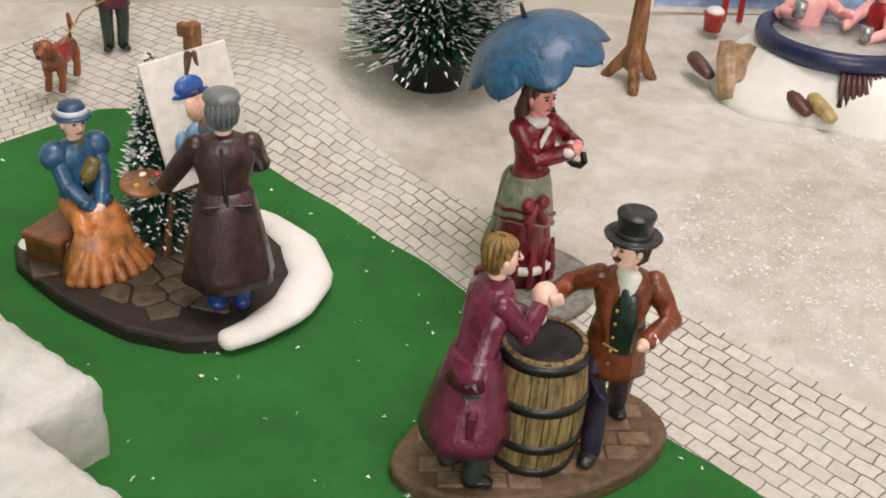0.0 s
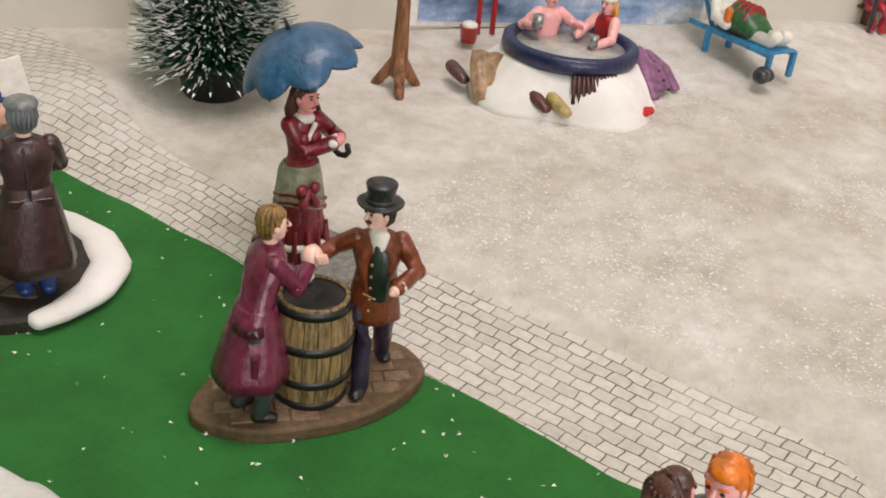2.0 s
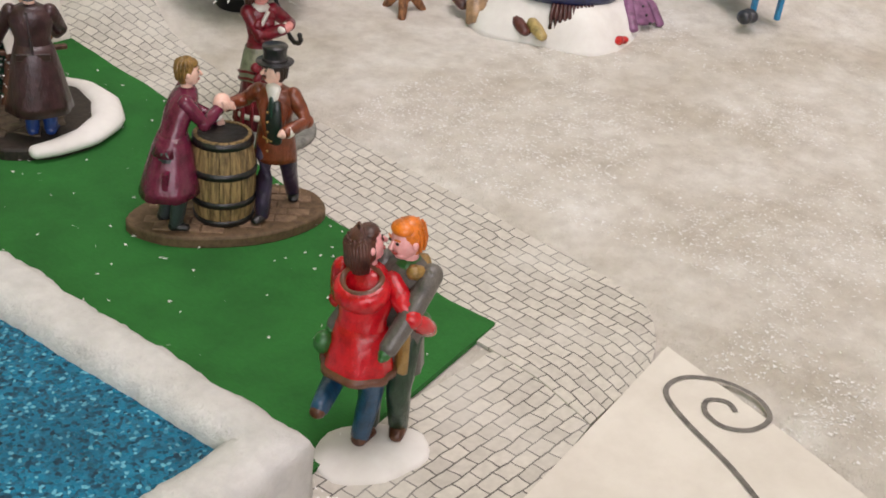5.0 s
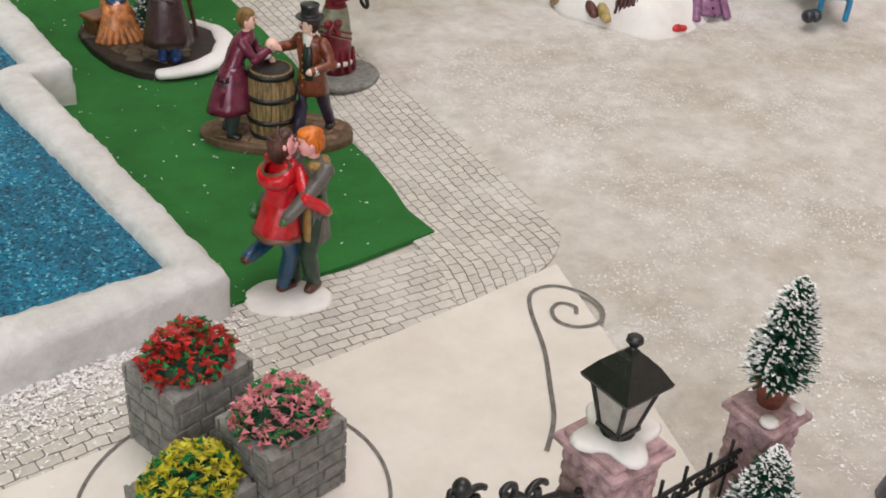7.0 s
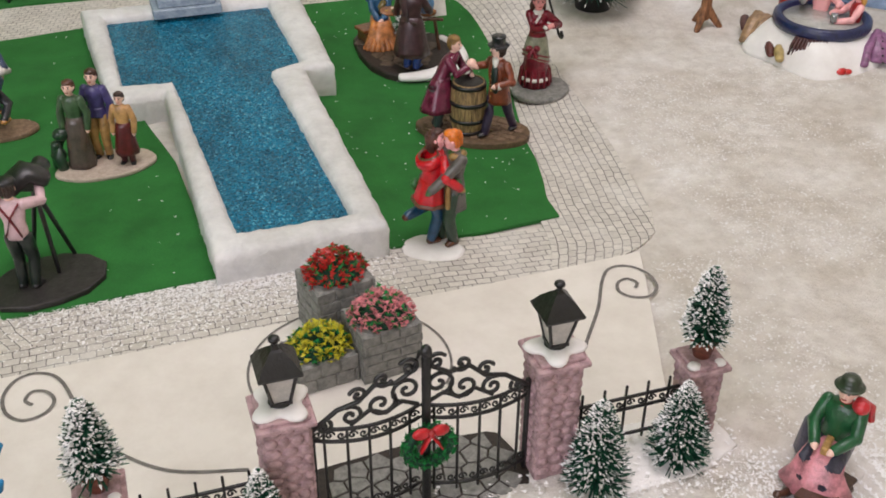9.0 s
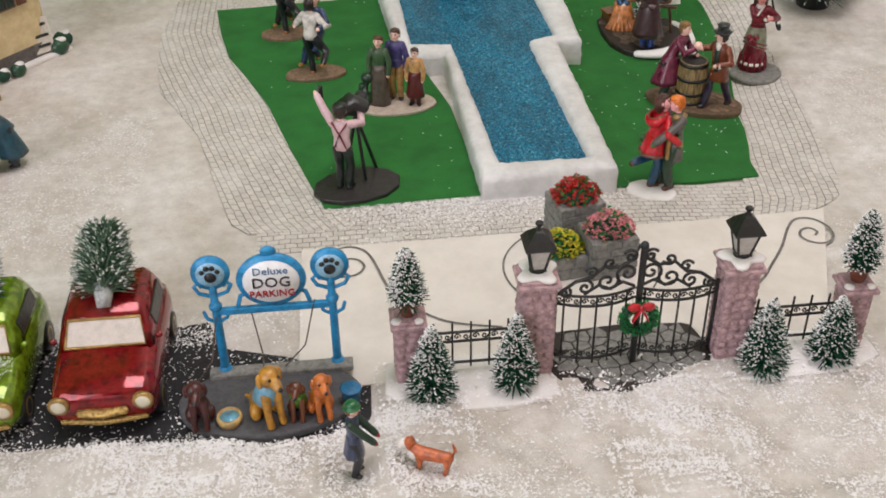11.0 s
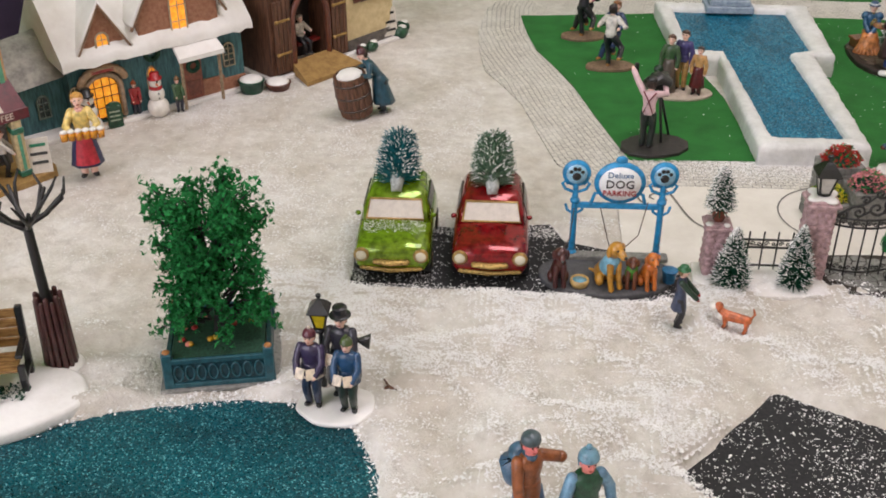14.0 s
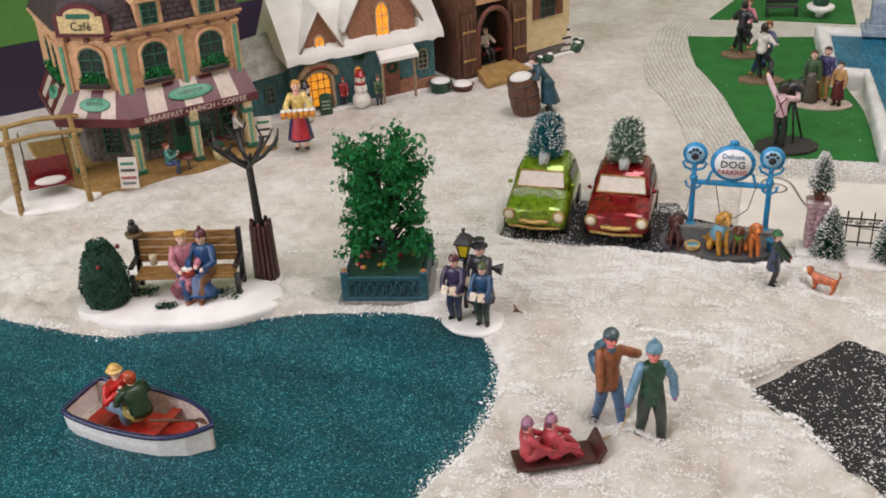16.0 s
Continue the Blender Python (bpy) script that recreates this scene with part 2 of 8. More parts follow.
# ---- building blocks; all lengths of shapes are in millimetres ----
class Shape:
    """Collects the pieces of one mesh, each with its own material."""

    def __init__(self):
        self.v, self.f, self.m, self.s, self.mats = [], [], [], [], []

    def add(self, vs, fs, mat, smooth=True, at=None):
        if mat not in self.mats:
            self.mats.append(mat)
        k, i = len(self.v), self.mats.index(mat)
        self.v += [tuple(at @ Vector(p)) if at else tuple(p) for p in vs]
        self.f += [tuple(k + j for j in q) for q in fs]
        self.m += [i] * len(fs)
        self.s += [smooth] * len(fs)
        return self

    def ball(self, c, r, mat, seg=14, rings=9, turn=None):
        r = (r, r, r) if isinstance(r, (int, float)) else r
        vs, fs = [(0, 0, -1)], []
        for j in range(1, rings):
            a = math.pi * j / rings
            vs += [(math.sin(a) * math.cos(2 * math.pi * i / seg), math.sin(a) * math.sin(2 * math.pi * i / seg), -math.cos(a)) for i in range(seg)]
        vs.append((0, 0, 1))
        fs += [(0, 1 + (i + 1) % seg, 1 + i) for i in range(seg)]
        for j in range(rings - 2):
            fs += [(1 + j * seg + i, 1 + j * seg + (i + 1) % seg, 1 + (j + 1) * seg + (i + 1) % seg, 1 + (j + 1) * seg + i) for i in range(seg)]
        e = 1 + (rings - 2) * seg
        fs += [(e + i, e + (i + 1) % seg, len(vs) - 1) for i in range(seg)]
        m = Matrix.Translation(c) @ (turn.to_4x4() if turn else Matrix()) @ Matrix.Diagonal((*r, 1))
        return self.add([m @ Vector(p) for p in vs], fs, mat)

    def rings(self, loops, mat, smooth=True, caps=True, closed=True):
        n, vs, fs = len(loops[0]), [p for l in loops for p in l], []
        for j in range(len(loops) - 1):
            for i in range(n if closed else n - 1):
                a, b = j * n + i, j * n + (i + 1) % n
                fs.append((a, b, b + n, a + n))
        if caps:
            fs += [tuple(range(n))[::-1], tuple(range((len(loops) - 1) * n, len(loops) * n))]
        return self.add(vs, fs, mat, smooth)

    def tube(self, pts, radii, mat, seg=10, side=(0, 0, 1), round_ends=True):
        """A limb or rod through points; a radius is a number or (across side, along side)."""
        pts = [Vector(p) for p in pts]
        radii = [radii] * len(pts) if isinstance(radii, (int, float)) else list(radii)
        loops = []
        for i, p in enumerate(pts):
            d = ((pts[min(i + 1, len(pts) - 1)]) - pts[max(i - 1, 0)]).normalized()
            s = Vector(side)
            if abs(d.dot(s.normalized())) > 0.93:
                s = Vector((1, 0, 0)) if abs(d.x) < 0.9 else Vector((0, 1, 0))
            u = d.cross(s).normalized()
            w = u.cross(d).normalized()
            r = radii[i]
            ra, rb = (r, r) if isinstance(r, (int, float)) else r
            ring = lambda c, k: [c + u * ra * k * math.cos(2 * math.pi * j / seg) + w * rb * k * math.sin(2 * math.pi * j / seg) for j in range(seg)]
            if round_ends and i == 0:
                loops += [ring(p - d * rb * 0.75, 0.35), ring(p - d * rb * 0.45, 0.8)]
            loops.append(ring(p, 1))
            if round_ends and i == len(pts) - 1:
                loops += [ring(p + d * rb * 0.45, 0.8), ring(p + d * rb * 0.75, 0.35)]
        return self.rings(loops, mat)

    def lathe(self, prof, mat, c=(0, 0, 0), seg=20, turn=None, smooth=True, oval=1.0):
        m = Matrix.Translation(c) @ (turn.to_4x4() if turn else Matrix())
        loops = [[m @ Vector((r * math.cos(2 * math.pi * i / seg), oval * r * math.sin(2 * math.pi * i / seg), z)) for i in range(seg)] for r, z in prof]
        return self.rings(loops, mat, smooth)

    def box(self, c, size, mat, rz=0.0, bev=0.6, turn=None):
        x, y, z = (s / 2 for s in size)
        b = min(bev, x * 0.45, y * 0.45, z * 0.45)
        outline = lambda q: [(x - q, -y + b), (x - q, y - b), (x - b, y - q), (-x + b, y - q), (-x + q, y - b), (-x + q, -y + b), (-x + b, -y + q), (x - b, -y + q)]
        m = Matrix.Translation(c) @ (turn.to_4x4() if turn else Matrix.Rotation(radians(rz), 4, "Z"))
        loops = [[m @ Vector((*p, h)) for p in outline(q)] for h, q in ((-z, b), (-z + b, 0), (z - b, 0), (z, b))]
        return self.rings(loops, mat, False)

    def prism(self, poly, z0, z1, mat, bev=0.8, smooth=False):
        """An upright slab of a convex or star-shaped outline with a softened top edge."""
        cx, cy = sum(p[0] for p in poly) / len(poly), sum(p[1] for p in poly) / len(poly)
        shrink = lambda d: [(x - (x - cx) / max(1e-6, math.hypot(x - cx, y - cy)) * d, y - (y - cy) / max(1e-6, math.hypot(x - cx, y - cy)) * d) for x, y in poly]
        loops = [[(*p, z0) for p in shrink(bev * 0.5)], [(*p, z0 + bev) for p in poly], [(*p, z1 - bev) for p in poly], [(*p, z1 - bev * 0.3) for p in shrink(bev * 0.4)], [(*p, z1) for p in shrink(bev * 1.2)]]
        return self.rings(loops, mat, smooth)

    def blades(self, items, mat):
        """Loose triangles (needles, flakes, petals)."""
        vs = [p for t in items for p in t]
        return self.add(vs, [(i, i + 1, i + 2) for i in range(0, len(vs), 3)], mat, False)


def part(name, shape, parent=None, label="", at=None):
    me = bpy.data.meshes.new(name)
    me.from_pydata([(x * K, y * K, z * K) for x, y, z in shape.v], [], shape.f)
    for m in shape.mats:
        me.materials.append(m)
    me.polygons.foreach_set("material_index", shape.m)
    me.polygons.foreach_set("use_smooth", shape.s)
    me.update()
    ob = new(name, me)
    if parent:
        ob.parent = parent
    if at:
        ob.matrix_basis = at
    if label:
        tagged(ob, label)
    return ob


def ease(a, b, v):
    t = np.clip((v - a) / (b - a), 0.0, 1.0)
    return t * t * (3 - 2 * t)


def dip(x, y):
    """Height of the table's cover in millimetres."""
    z = -11.0 * ease(-40, 110, x) * (1 - ease(140, 290, x)) * ease(60, 270, y) * (1 - ease(440, 540, y))
    z = z + 12.0 * np.exp(-((x - 236) / 36) ** 2 - ((y - 495) / 38) ** 2)
    z = z + 7.0 * np.exp(-((x - 520) / 150) ** 2 - ((y - 250) / 110) ** 2)
    return z + 9.0 * np.exp(-(((x + y) - 830) / 70) ** 2)


def at_ground(x, y, z=0.0, rz=0.0):
    return pose(x * K, y * K, (dip(x, y) + z) * K, 0, 0, rz)


def thing(name, label, category, x, y, rz=0.0, z=0.0, group="", size=1.0):
    ob = new(name)
    ob.empty_display_size = 0.01
    ob.matrix_basis = at_ground(x, y, z, rz) @ Matrix.Scale(size, 4)
    return tagged(ob, label, category, group)


def solid(name, shape, label, category, x, y, rz=0.0, z=0.0, group=""):
    return tagged(part(name, shape, None, "", at_ground(x, y, z, rz)), label, category, group)


# ---- figurines ----
def bend(s, e, la, lb, hint):
    """The middle joint of a limb from s to e."""
    s, e = Vector(s), Vector(e)
    d = e - s
    l = min(d.length, (la + lb) * 0.999)
    d = d.normalized()
    a = (la * la - lb * lb + l * l) / (2 * l)
    h = math.sqrt(max(0.0, la * la - a * a))
    o = Vector(hint) - d * Vector(hint).dot(d)
    o = o.normalized() if o.length > 1e-5 else Vector((0, 0, 1))
    return s + d * a + o * h, s + d * l


def person(b, o, h, face, coat, legs, hair, skin=SKIN, shoes=BLACK, hem=0.46, flare=1.0, folds=0, arms=((-0.13, 0.03, 0.46), (0.13, 0.03, 0.46)),
           feet=((-0.05, 0.0), (0.05, 0.0)), lean=(0.0, 0.0), hat="", hatmat=None, long_hair=False, turn=0.0, collar=None, sleeves=None, glove=None, seat=0.0,
           skirt=None, bulk=1.0, beard=None, lift=(0.0, 0.0), trim=None, nod=0.0):
    """One figure in the shape b. o: where it stands; face: the way it looks, in degrees from +x. Its own frame is right, ahead, up in heights.
    seat: height of a seat it sits on."""
    fa = radians(face)
    F, R = Vector((math.cos(fa), math.sin(fa), 0)), Vector((math.sin(fa), -math.cos(fa), 0))
    O = Vector(o)
    P = lambda r, f, u: O + (R * r + F * f) * h + Vector((0, 0, u * h))
    sleeves, glove, skirt = sleeves or coat, glove or skin, skirt or coat
    hipz = seat + 0.05 if seat else 0.48
    slim = min(bulk, 1.05) if hem < 0.5 and not seat else bulk
    top = hipz + 0.33
    lx, ly = lean
    at = lambda k: (lx * k, ly * k, hipz + 0.33 * k)
    # legs
    for i, (sx, ft) in enumerate(zip((-1, 1), feet)):
        hip = P(0.05 * sx, 0, hipz)
        fz = 0.035 + lift[i]
        foot = P(ft[0], ft[1], fz)
        knee, foot = bend(hip, foot, 0.235 * h, 0.225 * h, F + R * 0.15 * sx)
        b.tube([hip, hip.lerp(knee, 0.5), knee, knee.lerp(foot, 0.55), foot], [0.062 * h * slim, 0.058 * h * slim, 0.048 * h * slim, 0.044 * h * slim, 0.040 * h], legs, 10)
        toe = F * 0.055 * h + R * 0.02 * sx * h
        b.tube([foot - F * 0.022 * h - Vector((0, 0, 0.008 * h)), foot + toe * 0.5 - Vector((0, 0, 0.008 * h)), foot + toe * 1.2 - Vector((0, 0, 0.013 * h))],
               [(0.034 * h, 0.028 * h), (0.036 * h, 0.026 * h), (0.028 * h, 0.018 * h)], shoes, 10)
    # trunk
    prof = [(0.0, 0.092, 0.070), (0.18, 0.090, 0.070), (0.40, 0.082, 0.062), (0.65, 0.100, 0.070), (0.85, 0.108, 0.066), (0.96, 0.075, 0.052), (1.02, 0.036, 0.036)]
    loops = []
    for k, rx, ry in prof:
        c = P(*at(k))
        loops.append([c + (R * rx * math.cos(a) + F * ry * math.sin(a)) * h * bulk for a in (2 * math.pi * i / 18 for i in range(18))])
    b.rings(loops, coat)
    # coat tails or skirt
    if hem < hipz + 0.02 and not seat:
        loops, n = [], 36
        for j in range(8):
            k = j / 7
            z = (hipz + 0.10) * (1 - k) + hem * k
            rx, ry = 0.086 + (0.045 * flare) * k ** 0.8 * (hipz + 0.1 - hem) / 0.3, 0.066 + (0.050 * flare) * k ** 0.8 * (hipz + 0.1 - hem) / 0.3
            c = P(lx * 0.3 * (1 - k), ly * 0.3 * (1 - k), z)
            ring = []
            for i in range(n):
                a = 2 * math.pi * i / n
                w = 1 + 0.045 * k * math.sin(a * (folds or 7) + 1.3 * math.sin(2 * a))
                ring.append(c + (R * rx * math.cos(a) + F * ry * math.sin(a)) * h * w * bulk)
            loops.append(ring)
        b.rings(loops, skirt)
        if trim:
            b.rings([[p + Vector((0, 0, -0.004 * h)) for p in loops[-1]], [p.lerp(P(0, 0, hem), -0.06) for p in loops[-1]], [p.lerp(P(0, 0, hem + 0.025), -0.06) + Vector((0, 0, 0.03 * h)) for p in loops[-1]]], trim)
    if seat and hem < seat:
        c0 = P(0, 0.0, seat + 0.10)
        loops, n = [], 30
        for fw, z, rx, rz in ((-0.06, seat + 0.05, 0.07, 0.05), (0.0, seat + 0.055, 0.105, 0.065), (0.12, seat + 0.045, 0.125, 0.07), (0.20, seat + 0.0, 0.145, 0.085), (0.23, seat * 0.5, 0.18, 0.12), (0.24, hem, 0.23, 0.17)):
            c = P(0, fw * (1 if z > seat * 0.6 else 0.8), z)
            up = Vector((0, 0, 1)) if z > seat * 0.6 else F
            if z > seat - 0.001 and fw > 0.15:
                up = (Vector((0, 0, 1)) + F).normalized()
            loops.append([c + (R * rx * math.cos(a) + up * rz * math.sin(a)) * h * (1 + 0.04 * math.sin(6 * a)) for a in (2 * math.pi * i / n for i in range(n))])
        b.rings(loops, skirt)
    # arms
    for sx, ar in zip((-1, 1), arms):
        s = P(0.088 * sx * bulk + lx * 0.88, ly * 0.88, hipz + 0.288)
        e, w = bend(s, P(*ar), 0.165 * h, 0.155 * h, R * 0.8 * sx - F * 0.4 - Vector((0, 0, 0.7)))
        b.tube([s, s.lerp(e, 0.5), e, e.lerp(w, 0.6), w], [0.046 * h, 0.045 * h, 0.042 * h, 0.039 * h, 0.036 * h], sleeves, 10)
        b.ball(e, 0.0425 * h, sleeves, 10, 8)
        b.ball(s, 0.046 * h, sleeves, 10, 8)
        d = (w - e).normalized()
        b.ball(w + d * 0.022 * h, (0.026 * h, 0.026 * h, 0.028 * h), glove, 10, 7)
        b.tube([w + d * 0.02 * h, w + d * 0.045 * h], [0.020 * h, 0.015 * h], glove, 8)
    if collar:
        b.lathe([(0.060 * h, 0), (0.058 * h, 0.022 * h), (0.04 * h, 0.038 * h)], collar, P(lx * 0.97, ly * 0.97, top - 0.03), 16)
    # head
    ha = fa + radians(turn)
    hf, hr = Vector((math.cos(ha), math.sin(ha), 0)), Vector((math.sin(ha), -math.cos(ha), 0))
    hu = Vector((0, 0, 1))
    hf, hu = (hf * math.cos(nod) - hu * math.sin(nod)), (hu * math.cos(nod) + hf * math.sin(nod))
    neck = P(lx, ly, top)
    b.tube([neck - hu * 0.02 * h, neck + hu * 0.04 * h], 0.034 * h, skin, 10)
    c = neck + hu * 0.092 * h + hf * 0.012 * h
    big = 1.03
    H = lambda r, f, u: c + (hr * r + hf * f + hu * u) * h * big
    spin = Matrix((hr, hf, hu)).transposed()
    body_h, h = h, h * big
    b.ball(c, (0.053 * h, 0.060 * h, 0.072 * h), skin, 16, 12, spin)
    b.ball(H(0, 0.018, -0.042), (0.034 * h, 0.036 * h, 0.030 * h), skin, 12, 8, spin)
    b.tube([H(0, 0.056, 0.012), H(0, 0.068, -0.008)], [0.007 * h, 0.011 * h], skin, 8)
    for s in (-1, 1):
        b.ball(H(0.021 * s, 0.0545, 0.012), (0.0085 * h, 0.005 * h, 0.006 * h), EYE, 8, 6, spin)
        b.tube([H(0.012 * s, 0.058, 0.026), H(0.032 * s, 0.050, 0.026)], 0.0035 * h, hair, 6)
        b.ball(H(0.053 * s, 0.0, -0.002), (0.008 * h, 0.014 * h, 0.018 * h), skin, 8, 6, spin)
    b.tube([H(-0.014, 0.054, -0.033), H(0, 0.058, -0.034), H(0.014, 0.054, -0.033)], 0.0045 * h, LIP, 6)
    if beard:
        b.tube([H(-0.020, 0.056, -0.022), H(0, 0.064, -0.018), H(0.020, 0.056, -0.022)], 0.007 * h, beard, 6)
    if hair:
        b.ball(H(0, -0.014, 0.018), (0.060 * h, 0.060 * h, 0.066 * h), hair, 16, 12, spin)
        b.ball(H(0, 0.012, 0.052), (0.050 * h, 0.044 * h, 0.028 * h), hair, 14, 8, spin)
        b.ball(H(0, -0.026, -0.022), (0.050 * h, 0.036 * h, 0.050 * h), hair, 12, 8, spin)
        for k in range(9):
            a = math.pi * (1.05 + 0.9 * k / 8)
            b.tube([H(0.052 * math.cos(a), -0.010 + 0.056 * math.sin(a), 0.052), H(0.060 * math.cos(a), -0.012 + 0.060 * math.sin(a), 0.01), H(0.050 * math.cos(a), -0.016 + 0.050 * math.sin(a), -0.034)], 0.007 * h, hair, 6)
    if long_hair:
        for s in (-1, -0.5, 0, 0.5, 1):
            b.tube([H(0.048 * s, -0.035, 0.01), H(0.056 * s, -0.055, -0.06), H(0.060 * s, -0.045, -0.13)], [0.026 * h, 0.026 * h, 0.014 * h], hair, 8)
    L = lambda prof, m, oval=1.0, off=(0, -0.004, 0.04): b.lathe([(r * h, z * h) for r, z in prof], m, H(*off), 20, spin, True, oval)
    if hat == "top":
        L([(0.062, 0.0), (0.100, 0.006), (0.104, 0.014), (0.098, 0.018), (0.068, 0.014), (0.064, 0.03), (0.063, 0.07), (0.070, 0.096), (0.068, 0.102), (0.0, 0.100)], hatmat)
        L([(0.066, 0.018), (0.068, 0.020), (0.067, 0.034), (0.064, 0.036)], paint("2E2A2C", 0.6))
    elif hat == "brim":
        L([(0.060, -0.004), (0.086, -0.010), (0.092, -0.004), (0.082, 0.004), (0.066, 0.008), (0.064, 0.034), (0.052, 0.056), (0.02, 0.066), (0.0, 0.066)], hatmat)
    elif hat == "beret":
        L([(0.058, -0.006), (0.064, 0.0), (0.072, 0.016), (0.066, 0.036), (0.042, 0.048), (0.0, 0.050)], hatmat)
    elif hat == "knit":
        L([(0.064, -0.016), (0.070, -0.012), (0.070, 0.008), (0.066, 0.012), (0.060, 0.034), (0.042, 0.056), (0.016, 0.068), (0.0, 0.068)], hatmat)
        b.ball(H(0, -0.006, 0.118), 0.022 * h, trim or hatmat, 10, 7)
    elif hat == "hood":
        L([(0.066, -0.018), (0.070, 0.0), (0.066, 0.026), (0.046, 0.050), (0.0, 0.058)], hatmat)
    elif hat == "bonnet":
        L([(0.052, 0.0), (0.060, 0.006), (0.054, 0.020), (0.030, 0.030), (0.0, 0.032)], hatmat, 0.9, (0, -0.006, 0.058))
    elif hat == "santa":
        L([(0.064, -0.012), (0.070, -0.006), (0.068, 0.010), (0.062, 0.014)], WHITE)
        L([(0.060, 0.012), (0.050, 0.04), (0.03, 0.065), (0.012, 0.08), (0.0, 0.084)], hatmat)
        b.ball(H(0, -0.03, 0.12), 0.02 * h, WHITE, 10, 7)
    return (lambda r, f, u: O + (R * r + F * f) * body_h + Vector((0, 0, u * body_h))), (lambda r, f, u: c + (hr * r + hf * f + hu * u) * body_h * big)


def reach(o, h, face, p):
    """A point of the ornament in a figure's own frame: right, ahead, up in heights."""
    fa = radians(face)
    d = Vector(p) - Vector(o)
    return ((d.x * math.sin(fa) - d.y * math.cos(fa)) / h, (d.x * math.cos(fa) + d.y * math.sin(fa)) / h, d.z / h)


def lapels(b, P, mat, width=0.055, low=0.52, top=0.80, out=0.076):
    """Two turned-back coat fronts over the chest."""
    for sx in (-1, 1):
        b.tube([P(0.030 * sx, out - 0.020, top), P((0.030 + width * 0.6) * sx, out - 0.004, (top + low) / 2 + 0.04), P(0.034 * sx, out + 0.004, low)], [(1.0, 1.3), (1.9, 1.4), (1.0, 1.2)], mat, 8, (0, 0, 1))


def cuff(b, P, at, mat, r=2.6):
    b.ball(P(*at), (r, r, r * 0.75), mat, 10, 7)


def oval(cx, cy, rx, ry, turn=0.0, n=36, wob=0.03, seed=0):
    rng, a0 = random.Random(seed), radians(turn)
    ph = [rng.uniform(0, 6.28) for _ in range(3)]
    out = []
    for i in range(n):
        a = 2 * math.pi * i / n
        k = 1 + wob * (math.sin(2 * a + ph[0]) + 0.7 * math.sin(3 * a + ph[1]) + 0.4 * math.sin(7 * a + ph[2]))
        x, y = rx * k * math.cos(a), ry * k * math.sin(a)
        out.append((cx + x * math.cos(a0) - y * math.sin(a0), cy + x * math.sin(a0) + y * math.cos(a0)))
    return out


def letters(text, size, mat, parent, m, name="lettering", depth=0.15, label=""):
    """Raised lettering in the built-in font, centred, of that cap size in millimetres."""
    cu = bpy.data.curves.new(name, "FONT")
    cu.body, cu.size, cu.extrude, cu.align_x, cu.align_y, cu.resolution_u = text, size * K, depth * K, "CENTER", "CENTER", 2
    tmp = new("text", cu)
    me = bpy.data.meshes.new_from_object(tmp.evaluated_get(bpy.context.evaluated_depsgraph_get()))
    bpy.data.objects.remove(tmp)
    me.materials.clear()
    me.materials.append(mat)
    ob = new(name, me)
    ob.parent, ob.matrix_basis = parent, m
    return tagged(ob, label) if label else ob


# ---- the room and the table's cover ----
def value_noise(x, y, cell, seed):
    rng = np.random.RandomState(seed)
    g = rng.rand(256, 256)
    u, v = x / cell, y / cell
    i, j = np.floor(u).astype(int), np.floor(v).astype(int)
    a, b = u - i, v - j
    a, b = a * a * (3 - 2 * a), b * b * (3 - 2 * b)
    q = lambda s, t: g[(i + s) % 256, (j + t) % 256]
    return (q(0, 0) * (1 - a) + q(1, 0) * a) * (1 - b) + (q(0, 1) * (1 - a) + q(1, 1) * a) * b


def inside(x, y, poly):
    r = np.zeros(x.shape, bool)
    for (x0, y0), (x1, y1) in zip(poly, poly[1:] + poly[:1]):
        if y0 != y1:
            r ^= ((y0 > y) != (y1 > y)) & (x < (x1 - x0) * (y - y0) / (y1 - y0) + x0)
    return r


RIGHT_OUT = [(150, 132), (166, 138), (180, 148), (189, 168), (195, 199), (202, 236), (207, 271), (211, 312), (216, 362), (220, 406), (231, 452), (243, 482), (265, 520), (290, 592)]
RIGHT_IN = [(112, 132), (116, 141), (122, 156), (126, 175), (130, 200), (138, 236), (144, 271), (150, 312), (160, 362), (172, 406), (176, 450), (174, 482), (168, 520), (160, 592)]
LAWN_R = [(139, 184), (141, 207), (148, 229), (154, 255), (157, 278), (164, 310), (173, 345), (180, 375), (182, 395), (187, 420), (190, 457), (190, 478), (186, 502), (178, 519), (170, 525)]
LAWN_L = [(-157, 169), (-166, 200), (-182, 260), (-197, 321), (-216, 375), (-231, 413), (-240, 460), (-247, 514)]
LEFT_OUT = [(-206, 147), (-217, 160), (-231, 215), (-246, 280), (-266, 325), (-281, 355), (-289, 410), (-292, 470), (-285, 540), (-262, 592)]
LEFT_IN = [(-140, 145), (-148, 160), (-165, 215), (-185, 280), (-195, 325), (-205, 355), (-222, 410), (-235, 470), (-235, 540), (-225, 592)]
POND_EDGE = [(-860, -222), (-760, -226), (-699, -219), (-640, -226), (-600, -227), (-540, -200), (-478, -168), (-430, -158), (-385, -152), (-355, -160), (-331, -183),
             (-318, -212), (-315, -238), (-316, -270), (-321, -300), (-338, -342), (-372, -384), (-430, -410), (-520, -440), (-640, -450), (-860, -440)]
ROAD_EDGE = [(-96, -127), (-70, -143), (-45, -155), (20, -190), (110, -235), (120, -330), (20, -350), (-60, -310), (-104, -272), (-130, -240), (-164, -204), (-130, -165)]
